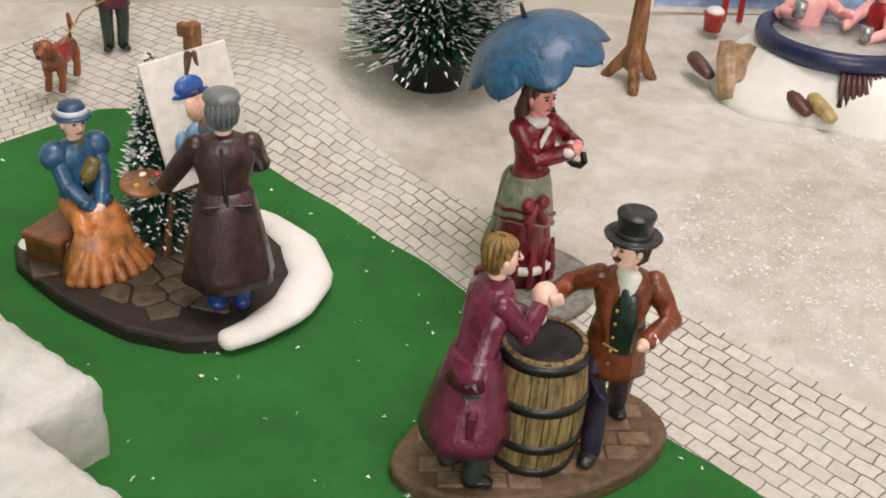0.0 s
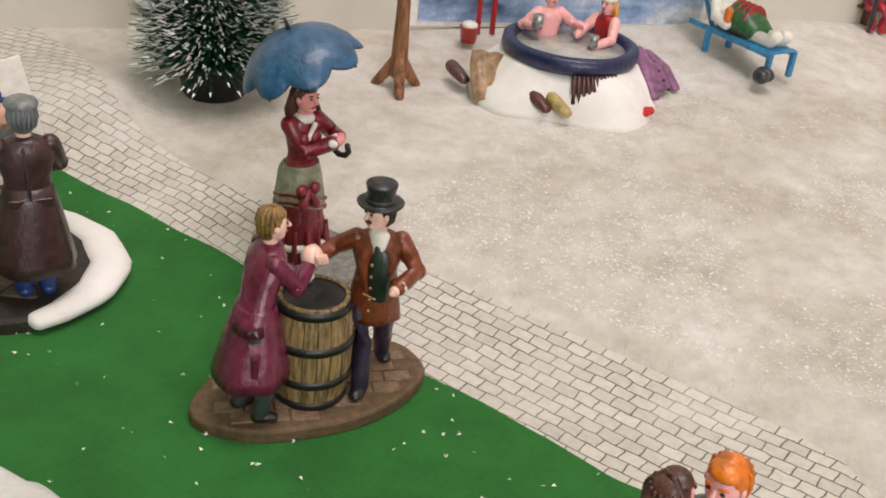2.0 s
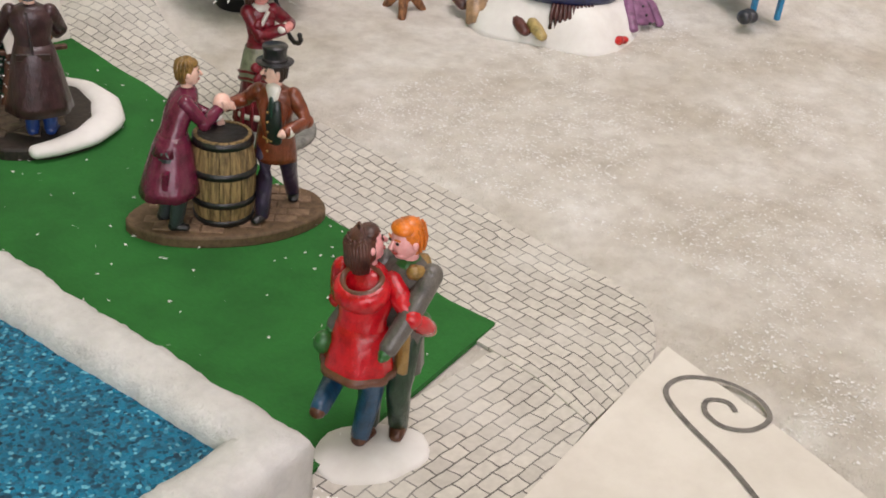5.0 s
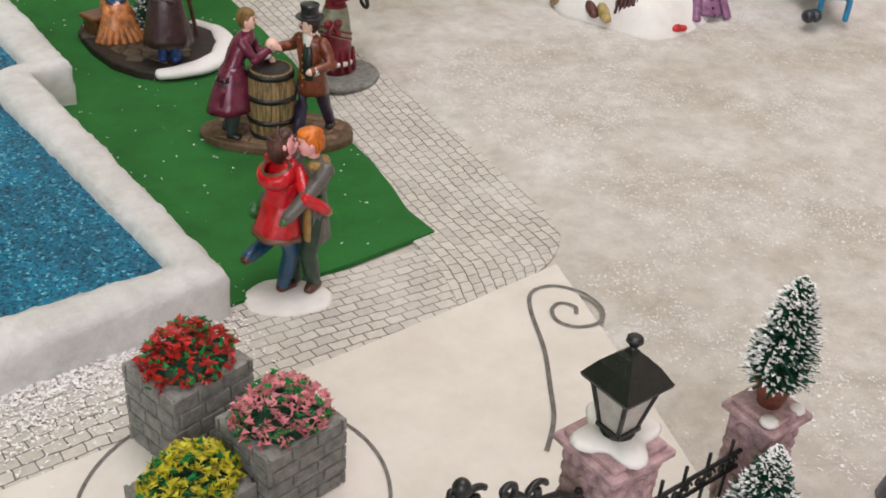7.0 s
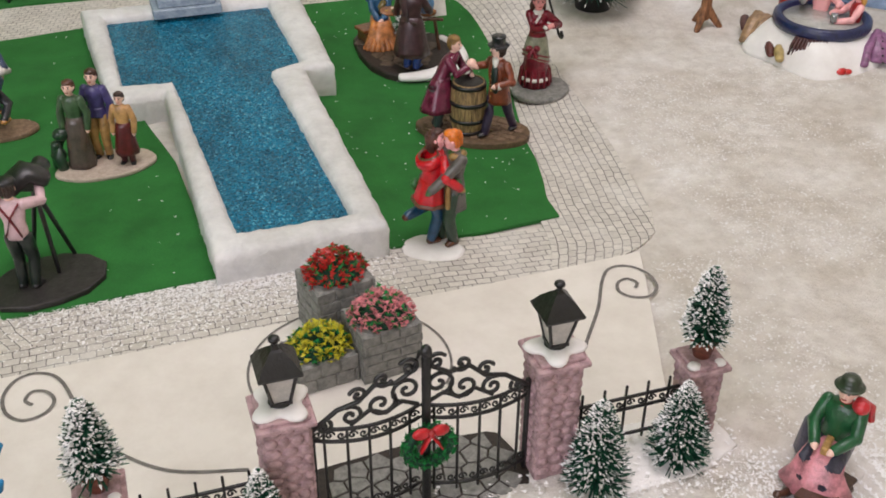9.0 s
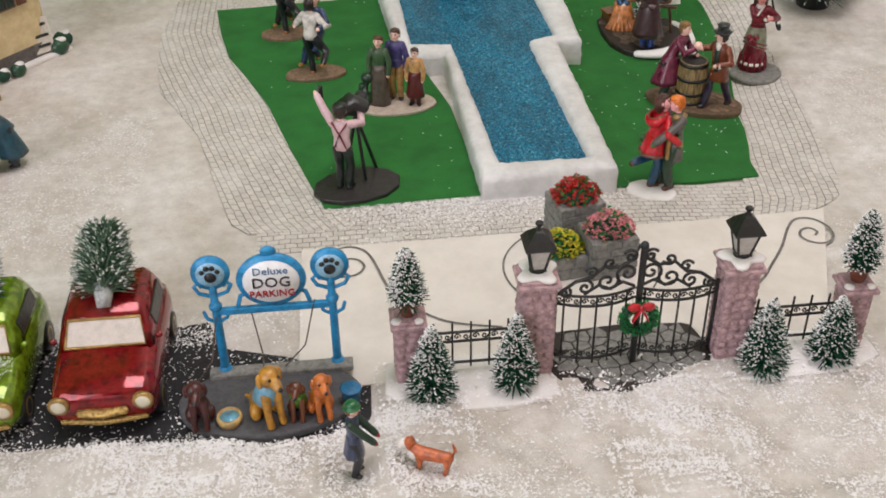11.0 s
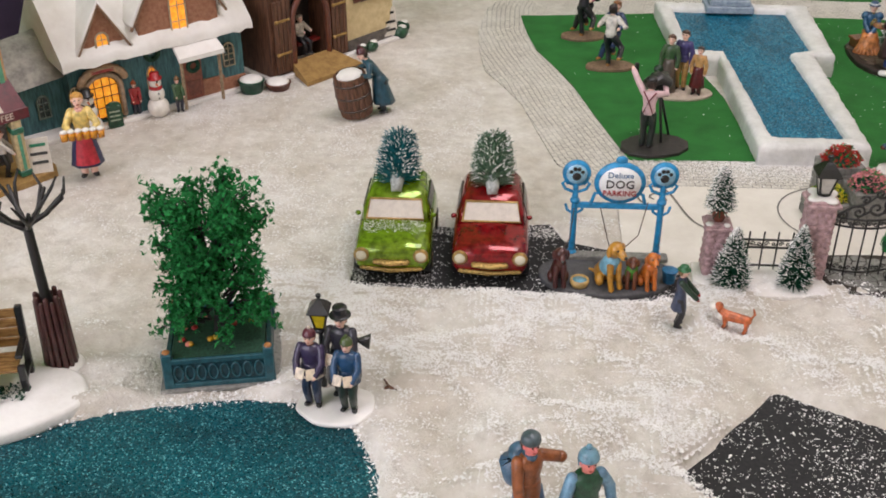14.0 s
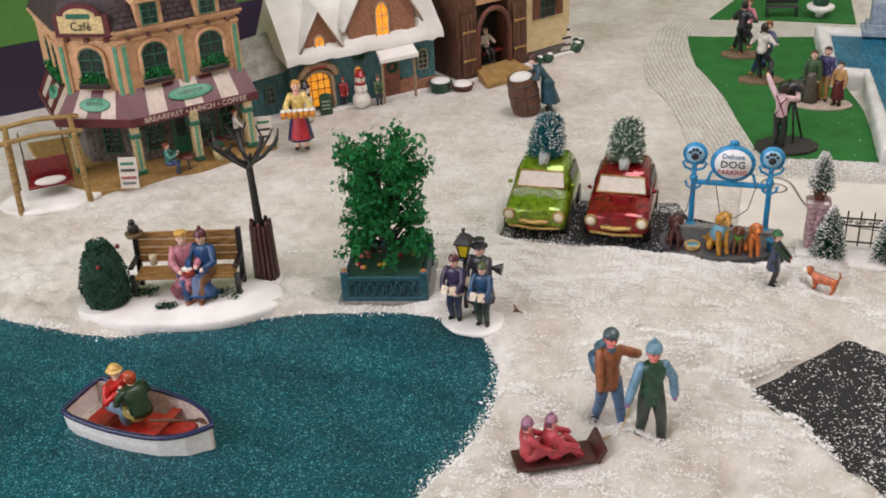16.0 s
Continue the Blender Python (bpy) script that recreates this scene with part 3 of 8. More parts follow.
CARPARK = [(-362, -33), (-300, -30), (-228, -38), (-180, -42), (-138, -36), (-136, 10), (-215, 36), (-224, 60), (-290, 50), (-360, 58)]
SHEETS = [RIGHT_OUT + RIGHT_IN[::-1], [(40, 172)] + LAWN_R + [(40, 530)], [(-52, 172)] + LAWN_L + [(-100, 530)], LEFT_OUT + LEFT_IN[::-1], [(-205, 180), (160, 180), (160, 127), (-40, 118), (-205, 124)],
          [(-174, 128), (163, 134), (120, 5), (-174, 0)], [(-240, 524), (170, 524), (170, 592), (-240, 592)], POND_EDGE, ROAD_EDGE, CARPARK]


STEP = 4.0
gx, gy = np.meshgrid(np.arange(-1080, 900, STEP), np.arange(-900, 1000, STEP), indexing="ij")
cover = np.zeros(gx.shape)
for poly in SHEETS:
    cover[inside(gx, gy, poly)] = 1
# the strip of smooth cloth between the cars and the left path has little fluff
smooth_cloth = np.zeros(gx.shape)
smooth_cloth[inside(gx, gy, [(-330, 80), (-215, 60), (-215, 160), (-290, 360), (-310, 480), (-360, 300)])] = 0.8
for _ in range(3):
    for q in (cover, smooth_cloth):
        q[1:-1, 1:-1] = (q[1:-1, 1:-1] * 2 + q[2:, 1:-1] + q[:-2, 1:-1] + q[1:-1, 2:] + q[1:-1, :-2]) / 6
loose = np.clip(1 - cover * 1.3, 0, 1) * (1 - smooth_cloth)
# the snow is pressed flat where things stand in it
for px, py, pr in ((-266, -292, 34), (-243, -253, 12), (-217, -264, 12), (-147, -66, 12), (-110, -66, 18), (-351, -158, 24), (150, -48, 24), (-426, -118, 40), (-570, -172, 60), (-520, -133, 14), (-775, -28, 42), (-589, 114, 12), (-390, 248, 26)):
    loose *= 1 - 0.92 * np.exp(-(((gx - px) ** 2 + (gy - py) ** 2) / pr ** 2) ** 2)
fluff = 8.0 * (value_noise(gx, gy, 60, 1) - 0.38) + 4.4 * value_noise(gx, gy, 19, 2) + 3.4 * value_noise(gx, gy, 9, 3)
near_snow = np.clip((150 - gy) / 210, 0.2, 1.8)
gz = dip(gx, gy) - 0.6 + loose * np.maximum(fluff * near_snow, -0.2)
keep = ((gx + gy) < 868) & ((gy - gx) < 1115)
idx = np.full(gx.shape, -1)
idx[keep] = np.arange(keep.sum())
quads = np.stack([idx[:-1, :-1], idx[1:, :-1], idx[1:, 1:], idx[:-1, 1:]], -1).reshape(-1, 4)
quads = quads[(quads >= 0).all(1)]
me = bpy.data.meshes.new("ground")
me.from_pydata((np.stack([gx[keep], gy[keep], gz[keep]], -1) * K).tolist(), [], quads.tolist())
me.materials.append(SNOW)
me.polygons.foreach_set("use_smooth", [True] * len(me.polygons))
tagged(new("ground", me), "cream white fleece snow blanket covering the display table", "snow", kind="structure")


def height(x, y):
    i, j = int((x + 1080) / STEP), int((y + 900) / STEP)
    return float(gz[min(max(i, 0), gz.shape[0] - 1), min(max(j, 0), gz.shape[1] - 1)])


def resample(line, n):
    d = list(accumulate([0.0] + [math.dist(a, b) for a, b in zip(line, line[1:])]))
    out = []
    for i in range(n):
        s = d[-1] * i / (n - 1)
        k = max(j for j in range(len(line) - 1) if d[j] <= s + 1e-9)
        t = (s - d[k]) / max(1e-9, d[k + 1] - d[k])
        out.append((line[k][0] + (line[k + 1][0] - line[k][0]) * t, line[k][1] + (line[k + 1][1] - line[k][1]) * t))
    return out


def sheet(name, a, b, n, m, dz, thick, mat, label, category, wave=0.0):
    """A thin sheet between two edges that lies on the table's cover, with its own map in metres."""
    A, B = resample(a, n), resample(b, n)
    vs, uv = [], []
    run = 0.0
    for i in range(n):
        if i:
            run += math.dist(((A[i][0] + B[i][0]) / 2, (A[i][1] + B[i][1]) / 2), ((A[i - 1][0] + B[i - 1][0]) / 2, (A[i - 1][1] + B[i - 1][1]) / 2))
        for j in range(m):
            t = j / (m - 1)
            x, y = A[i][0] + (B[i][0] - A[i][0]) * t, A[i][1] + (B[i][1] - A[i][1]) * t
            z = dip(x, y) + dz + wave * (noise.noise((x / 30, y / 30, dz)))
            vs.append((x * K, y * K, z * K))
            uv.append((run * K, t * math.dist(A[i], B[i]) * K))
    fs = [(i * m + j, i * m + j + 1, (i + 1) * m + j + 1, (i + 1) * m + j) for i in range(n - 1) for j in range(m - 1)]
    rim = [j for j in range(m)] + [i * m + m - 1 for i in range(1, n)] + [(n - 1) * m + j for j in range(m - 2, -1, -1)] + [i * m for i in range(n - 2, 0, -1)]
    k = len(vs)
    for r in rim:
        x, y, z = vs[r]
        vs.append((x, y, z - thick * K))
        uv.append(uv[r])
    fs += [(rim[(q + 1) % len(rim)], rim[q], k + q, k + (q + 1) % len(rim)) for q in range(len(rim))]
    me = bpy.data.meshes.new(name)
    me.from_pydata(vs, [], fs)
    layer = me.uv_layers.new(name="map")
    layer.data.foreach_set("uv", [c for l in me.loops for c in uv[l.vertex_index]])
    me.materials.append(mat)
    return tagged(new(name, me), label, category, kind="structure")


sheet("pavement_right", RIGHT_IN, RIGHT_OUT, 70, 14, 1.0, 1.2, COBBLE, "printed grey cobblestone paper path curving beside the lawn", "path")
sheet("pavement_left", LEFT_IN, LEFT_OUT, 60, 14, 1.0, 1.2, COBBLE, "printed grey cobblestone paper path with lines along it", "path")
sheet("pavement_front", [(-200, 182), (-100, 182), (60, 182), (128, 176), (134, 172)], [(-200, 124), (-100, 124), (-40, 119), (43, 125), (132, 134)], 50, 12, 0.5, 1.0, COBBLE, "printed grey cobblestone paper strip before the lawn", "path")
sheet("pavement_back", [(-250, 522), (-60, 522), (60, 524), (240, 522)], [(-240, 594), (-60, 596), (60, 596), (280, 594)], 50, 12, 0.6, 1.0, COBBLE, "printed grey cobblestone paper strip behind the lawns", "path")
sheet("lawn_right", [(38, 177), (38, 300), (46, 420), (46, 529)], LAWN_R, 70, 30, 2.2, 2.2, FELT, "bright green felt lawn with stray white snow flecks", "lawn", 0.5)
sheet("lawn_left", [(-52, 172), (-60, 300), (-85, 420), (-97, 530)], LAWN_L, 60, 30, 2.2, 2.2, FELT, "bright green felt lawn with a wavy edge", "lawn", 0.5)
sheet("lawn_back_left", [(-225, 590), (-140, 594), (-50, 590)], [(-190, 700), (-140, 715), (-50, 720)], 20, 20, 2.2, 2.2, FELT, "green felt lawn behind the pool", "lawn", 0.5)
sheet("lawn_back_right", [(-20, 592), (60, 594), (160, 584)], [(-20, 720), (60, 720), (110, 690)], 20, 20, 2.2, 2.2, FELT, "green felt lawn behind the pool", "lawn", 0.5)
sheet("card", [(-174, -4), (0, -4), (112, 2)], [(-172, 124), (0, 126), (163, 133)], 30, 16, 1.6, 0.6, PAPER, "white card under the garden gate with drawn grey scrolls", "card")


def fan_sheet(name, poly, dz, mat, label, category, rings=14):
    cx, cy = sum(p[0] for p in poly) / len(poly), sum(p[1] for p in poly) / len(poly)
    n = 160
    edge = resample(poly + poly[:1], n + 1)[:-1]
    s = Shape()
    loops = []
    for k in range(rings + 1):
        t = max(0.02, k / rings)
        loops.append([(cx + (x - cx) * t, cy + (y - cy) * t, dz) for x, y in edge])
    s.rings(loops + [[(x, y, dz - 1.0) for x, y in edge]], mat, False)
    return tagged(part(name, s), label, category, kind="structure")


fan_sheet("water", POND_EDGE, 0.6, POND, "dark teal glitter sheet as a frozen pond", "pond")
fan_sheet("road", ROAD_EDGE, 0.8, MAT_BLACK, "black board dusted with loose white snow", "road")
fan_sheet("parking_place", CARPARK, 0.7, MAT_BLACK, "dark asphalt parking strip under the toy cars", "parking")

# drawn scrolls on the card
def ribbon(s, pts, w, z, mat):
    pts = [Vector((*p, 0)) for p in pts]
    a, b = [], []
    for i, p in enumerate(pts):
        d = (pts[min(i + 1, len(pts) - 1)] - pts[max(i - 1, 0)]).normalized()
        q = Vector((-d.y, d.x, 0)) * w / 2
        zz = dip(p.x, p.y) + z
        a.append((p.x + q.x, p.y + q.y, zz))
        b.append((p.x - q.x, p.y - q.y, zz))
    n = len(pts)
    s.add(a + b, [(i, i + 1, n + i + 1, n + i) for i in range(n - 1)], mat, False)


def glide(pts, k=6):
    """A smooth line through points."""
    p = [pts[0]] + list(pts) + [pts[-1]]
    out = []
    for a, b_, c, d in zip(p, p[1:], p[2:], p[3:]):
        for i in range(k):
            t = i / k
            out.append(tuple(0.5 * (2 * b_[q] + (c[q] - a[q]) * t + (2 * a[q] - 5 * b_[q] + 4 * c[q] - d[q]) * t * t + (3 * b_[q] - a[q] - 3 * c[q] + d[q]) * t ** 3) for q in range(len(b_))))
    return out + [tuple(pts[-1])]


CURL = [(144, 101), (147, 105), (144, 110), (138, 108), (135, 101), (139, 94), (148, 92), (155, 99), (156, 111), (150, 121), (140, 122), (131, 112)]
for side, tail in ((1, [(119, 91), (106, 73), (96, 60), (84, 50)]), (-1, [(122, 78), (113, 62), (92, 43), (62, 34)])):
    s = Shape()
    ribbon(s, [(side * x, y) for x, y in glide(CURL + tail)], 1.7, 2.0, INK)
    ob = part("drawn_scroll", s)
    tagged(ob, "grey pencil scroll drawn on the white card", "drawing", "scrolls on the card", "structure")
s = Shape()
ribbon(s, [(-7 + 46 * math.cos(a), 85 + 44 * math.sin(a)) for a in (math.pi * (-0.2 + 1.5 * i / 50) for i in range(51))], 1.2, 2.0, INK)
tagged(part("drawn_scroll", s), "thin grey curve drawn on the white card", "drawing", "", "structure")

# room walls: pale wall behind the ski corner, two-tone wall behind the houses
def wall(name, a, b, z0, z1, mat, label, thick=0.06):
    d = Vector((b[0] - a[0], b[1] - a[1], 0))
    s = Shape()
    m = Matrix.Translation(((a[0] + b[0]) / 2 * 1000, (a[1] + b[1]) / 2 * 1000, (z0 + z1) / 2 * 1000))
    s.box(m.translation, (d.length * 1000, thick * 1000, (z1 - z0) * 1000), mat, math.degrees(math.atan2(d.y, d.x)), 1)
    return tagged(part(name, s), label, "wall", kind="structure")


WALL_PALE = speckle("pale_plaster", "CBC5B9", "D6D1C6", 8, 0.85, 0.05)
WALL_BAND = speckle("beige_band", "A79A86", "B8AC98", 30, 0.7, 0.05)
WALL_GREEN = speckle("green_wall", "4F7F35", "5E9040", 10, 0.85, 0.05)
WALL_PURPLE = speckle("purple_wall", "2B2036", "382A44", 10, 0.85, 0.05)
WALL_ROOM = speckle("cream_wall", "CFC6B4", "DAD2C2", 6, 0.9, 0.05)
wall("wall_east", (-0.15, 1.03), (1.55, -0.67), -0.75, 1.7, WALL_PALE, "pale cream plaster wall behind the snow scene")
# a low beige strip along the foot of the pale wall
wall("wall_band_east", (-0.11, 0.966), (1.50, -0.644), -0.02, 0.020, WALL_BAND, "beige band along the foot of the pale wall", 0.012)
wall("wall_west_low", (-0.15, 0.99), (-1.75, -0.61), -0.75, 0.075, WALL_PURPLE, "dark purple lower wall behind the café")
wall("wall_west_high", (-0.15, 0.99), (-1.75, -0.61), 0.075, 1.7, WALL_GREEN, "leaf green upper wall behind the café")
# the side with the window: four pieces round the opening
wall("wall_south_low", (-1.75, -0.66), (-0.55, -1.85), -0.75, 0.25, WALL_ROOM, "plain cream wall below the window")
wall("wall_south_high", (-1.75, -0.66), (-0.55, -1.85), 1.6, 1.7, WALL_ROOM, "plain cream wall above the window")
wall("wall_near", (-0.55, -1.85), (1.55, -0.67), -0.75, 1.7, WALL_ROOM, "plain cream wall of the room")
s = Shape().box((-100, -400, 1730), (4400, 4400, 60), WALL_PALE, 45, 1)
tagged(part("ceiling", s), "plain white ceiling", "ceiling", kind="structure")
s = Shape().box((-100, -400, -780), (4400, 4400, 60), PINE, 45, 1)
tagged(part("floor", s), "plain wooden floor", "floor", kind="structure")

# ---- foam pool ----
pool = thing("garden_pool", "T-shaped garden pool of white snowy foam walls with blue glitter water", "pool", 0, 0)
pool.matrix_basis = Matrix.Translation((0, 0, -0.004))
OUT = [(-55, 166), (36, 171), (36, 374), (56, 375), (61, 522), (-102, 526), (-92, 360), (-58, 360)]
INN = [(-40, 188), (20, 187), (13, 378), (36, 388), (34, 502), (-85, 503), (-82, 386), (-50, 380)]
s = Shape()
rng = random.Random(3)
lo, li = [], []
for i in range(8):
    a, b, c, d = OUT[i], OUT[(i + 1) % 8], INN[i], INN[(i + 1) % 8]
    n = max(3, int(math.dist(a, b) / 2.2))
    for k in range(n):
        t = k / n
        lo.append((a[0] + (b[0] - a[0]) * t, a[1] + (b[1] - a[1]) * t))
        li.append((c[0] + (d[0] - c[0]) * t, c[1] + (d[1] - c[1]) * t))
def ruffle(line, other, k, z, amp):
    out = []
    for p, q in zip(line, other):
        x, y = p[0] + (q[0] - p[0]) * k, p[1] + (q[1] - p[1]) * k
        w = amp * (noise.noise((x / 9, y / 9, z / 6)) + 0.8 * noise.noise((x / 3, y / 3, z / 3)))
        out.append((x + w + rng.uniform(-0.25, 0.25), y + w * 0.7 + rng.uniform(-0.25, 0.25), z + w * 0.6))
    return out
s.rings([ruffle(lo, li, k, z, a) for k, z, a in ((0, -4, 0.2), (0, 3, 0.9), (0, 8, 1.0), (0.0, 13, 1.0), (0, 18, 1.0), (0.05, 21, 0.9), (0.2, 22.6, 0.8), (0.4, 23, 0.8), (0.6, 23, 0.8), (0.8, 22.4, 0.8), (0.95, 20.5, 0.8), (1.0, 17, 0.8), (1.0, 13, 0.4))], FOAM, True, False)
part("rim", s, pool, "white sparkling foam rim")
s = Shape()
for quad in ([(-41, 186), (21, 185), (14, 384), (-51, 384)], [(-86, 379), (37, 380), (36, 504), (-87, 505)]):
    s.add([(x, y, 17 + (0.05 if len(s.v) else 0)) for x, y in quad], [(0, 1, 2, 3)], POOL, False)
part("water_surface", s, pool, "blue glitter water")
fountain = thing("fountain_plinth", "grey blue stepped stone plinth at the head of the pool", "plinth", -26, 512)
fountain.matrix_basis = pose(-0.026, 0.510, 0.016)
for nm, sz, z in (("step", (50, 34, 7), 3.5), ("step", (42, 28, 6), 10), ("block", (34, 22, 26), 26)):
    part(nm, Shape().box((0, 0, z), sz, speckle("blue_stone", "7F8FA0", "A3B0BC", 200), 0, 0.8), fountain)

# ---- the lawn by the pool: painter, wrestlers, lady, couple ----
def clip_cell(poly, px, py, nx, ny):
    """The part of a convex outline behind the line through (px, py) with outward normal (nx, ny)."""
    out = []
    for (ax, ay), (bx, by) in zip(poly, poly[1:] + poly[:1]):
        da, db = (ax - px) * nx + (ay - py) * ny, (bx - px) * nx + (by - py) * ny
        if da <= 0:
            out.append((ax, ay))
        if (da < 0 < db) or (db < 0 < da):
            k = da / (da - db)
            out.append((ax + (bx - ax) * k, ay + (by - ay) * k))
    return out


def slab_stones(parent, poly, z, mat, seed, step, gap=0.45):
    """Crazy paving: flat stones with sunk joints, each one a part, inside an outline."""
    rng = random.Random(seed)
    cx, cy = sum(p[0] for p in poly) / len(poly), sum(p[1] for p in poly) / len(poly)
    arr = np.array(poly)
    (x0, y0), (x1, y1) = arr.min(0), arr.max(0)
    shrunk = [((x - cx) * 0.92 + cx, (y - cy) * 0.92 + cy) for x, y in poly]
    seeds, row, y = [], 0, y0
    while y < y1 + step:
        x = x0 + (row % 2) * step * 0.5
        while x < x1 + step:
            seeds.append((x + rng.uniform(-0.34, 0.34) * step, y + rng.uniform(-0.34, 0.34) * step))
            x += step
        y, row = y + step * 0.88, row + 1
    for sx, sy in seeds:
        if not inside(np.array([sx]), np.array([sy]), shrunk)[0]:
            continue
        cell = [(sx - step, sy - step), (sx + step, sy - step), (sx + step, sy + step), (sx - step, sy + step)]
        for ox, oy in seeds:
            d = math.hypot(ox - sx, oy - sy)
            if 0 < d < 2.6 * step and cell:
                nx, ny = (ox - sx) / d, (oy - sy) / d
                cell = clip_cell(cell, (ox + sx) / 2 - nx * gap, (oy + sy) / 2 - ny * gap, nx, ny)
        if len(cell) > 2:
            part("paving_stone", Shape().prism(cell, z - 0.6, z + rng.uniform(0.55, 0.85), mat, 0.3), parent)


def bristle(parent, z0, z1, r, n, mat, tip, name="crown", seed=1, droop=0.25, curve=0.8, snow=0.5):
    """A bottle-brush crown: needles round a wire, the outer ones frosted."""
    rng = random.Random(seed)
    green, white = [], []
    for i in range(n):
        t = rng.random() ** 0.85
        z = z0 + (z1 - z0) * t
        a = rng.uniform(0, 6.283)
        l = r * (1 - t) ** curve * rng.uniform(0.72, 1.08) + 0.6
        d = Vector((math.cos(a), math.sin(a), rng.uniform(-droop, 0.55)))
        p, q = Vector((0, 0, z)), Vector((0, 0, z)) + d * l
        w = Vector((-math.sin(a), math.cos(a), rng.uniform(-0.5, 0.5))).normalized() * 0.5
        green += [(p + d * l * 0.25 + w, p + d * l * 0.25 - w, q + w * 0.5), (p + d * l * 0.25 - w, q - w * 0.5, q + w * 0.5)]
        if rng.random() < snow:
            u = d.cross(w).normalized() * 0.4
            e = q + d.normalized() * 0.5
            m = p + d * l * rng.uniform(0.80, 0.92)
            white += [(m + w * 1.25, m - w * 1.25 + u, e), (m - w * 1.25 + u, m - u, e), (m - u, m + w * 1.25, e)]
    part("trunk", Shape().tube([(0, 0, max(0, z0 - 6)), (0, 0, z1 * 0.97)], 0.7, BARKWOOD, 6), parent)
    crown = part(name, Shape().blades(green, mat), parent)
    if white:
        part("frost", Shape().blades(white, tip), crown, "white frosted tips")
    return crown


# painter, sitter and easel on a paved base
X, Y = 126, 426
grp = thing("painter_ornament", "painter and seated woman figurines on a dark paved base with snow", "figurine", X, Y, 0, 1.6)
foot = [(p[0] - X, p[1] - Y) for p in [(90, 462), (88, 437), (90, 412), (98, 394), (112, 384), (130, 382), (148, 390), (161, 408), (166, 429), (159, 450), (136, 466), (110, 474), (96, 472)]]
foot = resample(foot + foot[:1], 49)[:-1]
part("base", Shape().prism(foot, 0, 6, STONE_DARK, 1.2), grp, "dark brown paved stone base")
paved = [(p[0] - X, p[1] - Y) for p in [(92, 462), (91, 437), (94, 414), (103, 399), (115, 393), (128, 396), (136, 407), (146, 416), (154, 432), (146, 450), (122, 466)]]
slab_stones(grp, resample(paved + paved[:1], 40)[:-1], 6, STONE_SLAB, 4, 9.5)
s = Shape()
rimpts = [(p[0] - X, p[1] - Y) for p in [(106, 388), (114, 386), (130, 386), (146, 393), (157, 409), (161, 428), (154, 446)]]
s.tube([(x, y, 4.6) for x, y in resample(rimpts, 24)], [(4 + 3.2 * math.sin(math.pi * min(1, i / 20)), 2.6 + 1.4 * math.sin(math.pi * i / 23)) for i in range(24)], RESIN_SNOW, 14)
s.ball((-22, 42, 5), (9, 6, 3), RESIN_SNOW)
part("snow_edge", s, grp, "white snow drift along the edge")
s = Shape()
s.ball((-21, 29, 11), (9, 8, 6), paint("7A5230"), 12, 8)
for sx in (-1, 1):
    s.box((-21 + sx * 8, 30, 11), (3, 14, 10), paint("6E4426"), 15)
s.box((-22, 29, 16.6), (24, 14, 2.4), paint("7A4A2A"), 15, 0.5)
part("stool", s, grp, "worn brown wooden stool")
s = Shape()
P, H = person(s, (-17, 27, 6), 61, -100, paint("2F5D80"), paint("C77A3A"), paint("8E9498"), hem=0.0, skirt=paint("C07A42", 0.45, 0.4), arms=((-0.02, 0.17, 0.34), (0.03, 0.17, 0.33)), feet=((-0.05, 0.20), (0.05, 0.20)), seat=0.24, hat="brim", hatmat=paint("2B4A70"), collar=paint("7A6A34"), bulk=1.15)
for k in (0, 1, 2):
    s.ball(P(0.01, 0.085, 0.33 + 0.05 * k), 0.8, WHITE, 8, 6)
s.tube([P(-0.04, 0.08, 0.52), P(0, 0.10, 0.46), P(0.02, 0.095, 0.38)], [(3, 2), (3, 2), (2.6, 1)], paint("7A6A34"))
for sx in (-1, 1):
    s.ball(P(0.105 * sx, 0.0, 0.56), (4.6, 4.2, 4.6), paint("2F5D80"), 12, 8)
    cuff(s, P, (0.05 * sx, 0.155, 0.35), paint("24486A"))
for k in range(9):
    a = radians(-70 + k * 17.5)
    s.tube([P(0.05 * math.sin(a), 0.20, 0.24), P(0.15 * math.sin(a), 0.215 + 0.06 * math.cos(a), 0.12), P(0.225 * math.sin(a), 0.20 + 0.16 * math.cos(a), 0.012)], [1.2, 1.7, 1.9], paint("C07A42", 0.45, 0.4), 8)
s.lathe([(4.4, 0), (4.9, 0.8), (4.3, 1.8)], paint("C8CED2", 0.4, 0.1), H(0, -0.004, 0.045), 16)
part("woman_figure", s, grp, "seated woman in a blue jacket and tan skirt")
s = Shape()
P, H = person(s, (-9, -28, 6), 68, 52, paint("3E2326", 0.4, 0.35), paint("1F3F80"), paint("6F7376"), shoes=paint("1F3F80", 0.3), hem=0.17, flare=1.15, folds=6, arms=((-0.24, 0.17, 0.50), (0.12, 0.22, 0.56)), hat="beret", hatmat=paint("7E8385"), collar=paint("35201F"), bulk=1.22)
s.tube([P(-0.015, -0.075, 0.78), P(0.0, -0.088, 0.50), P(0.01, -0.125, 0.19)], [(0.5, 0.5), (0.8, 0.7), (0.9, 0.8)], paint("2A1618", 0.4, 0.3), 6)
s.box(P(0.0, -0.086, 0.52), (13, 1.2, 3), paint("35201F"), 52 - 90, 0.5)
pa = P(-0.31, 0.22, 0.50)
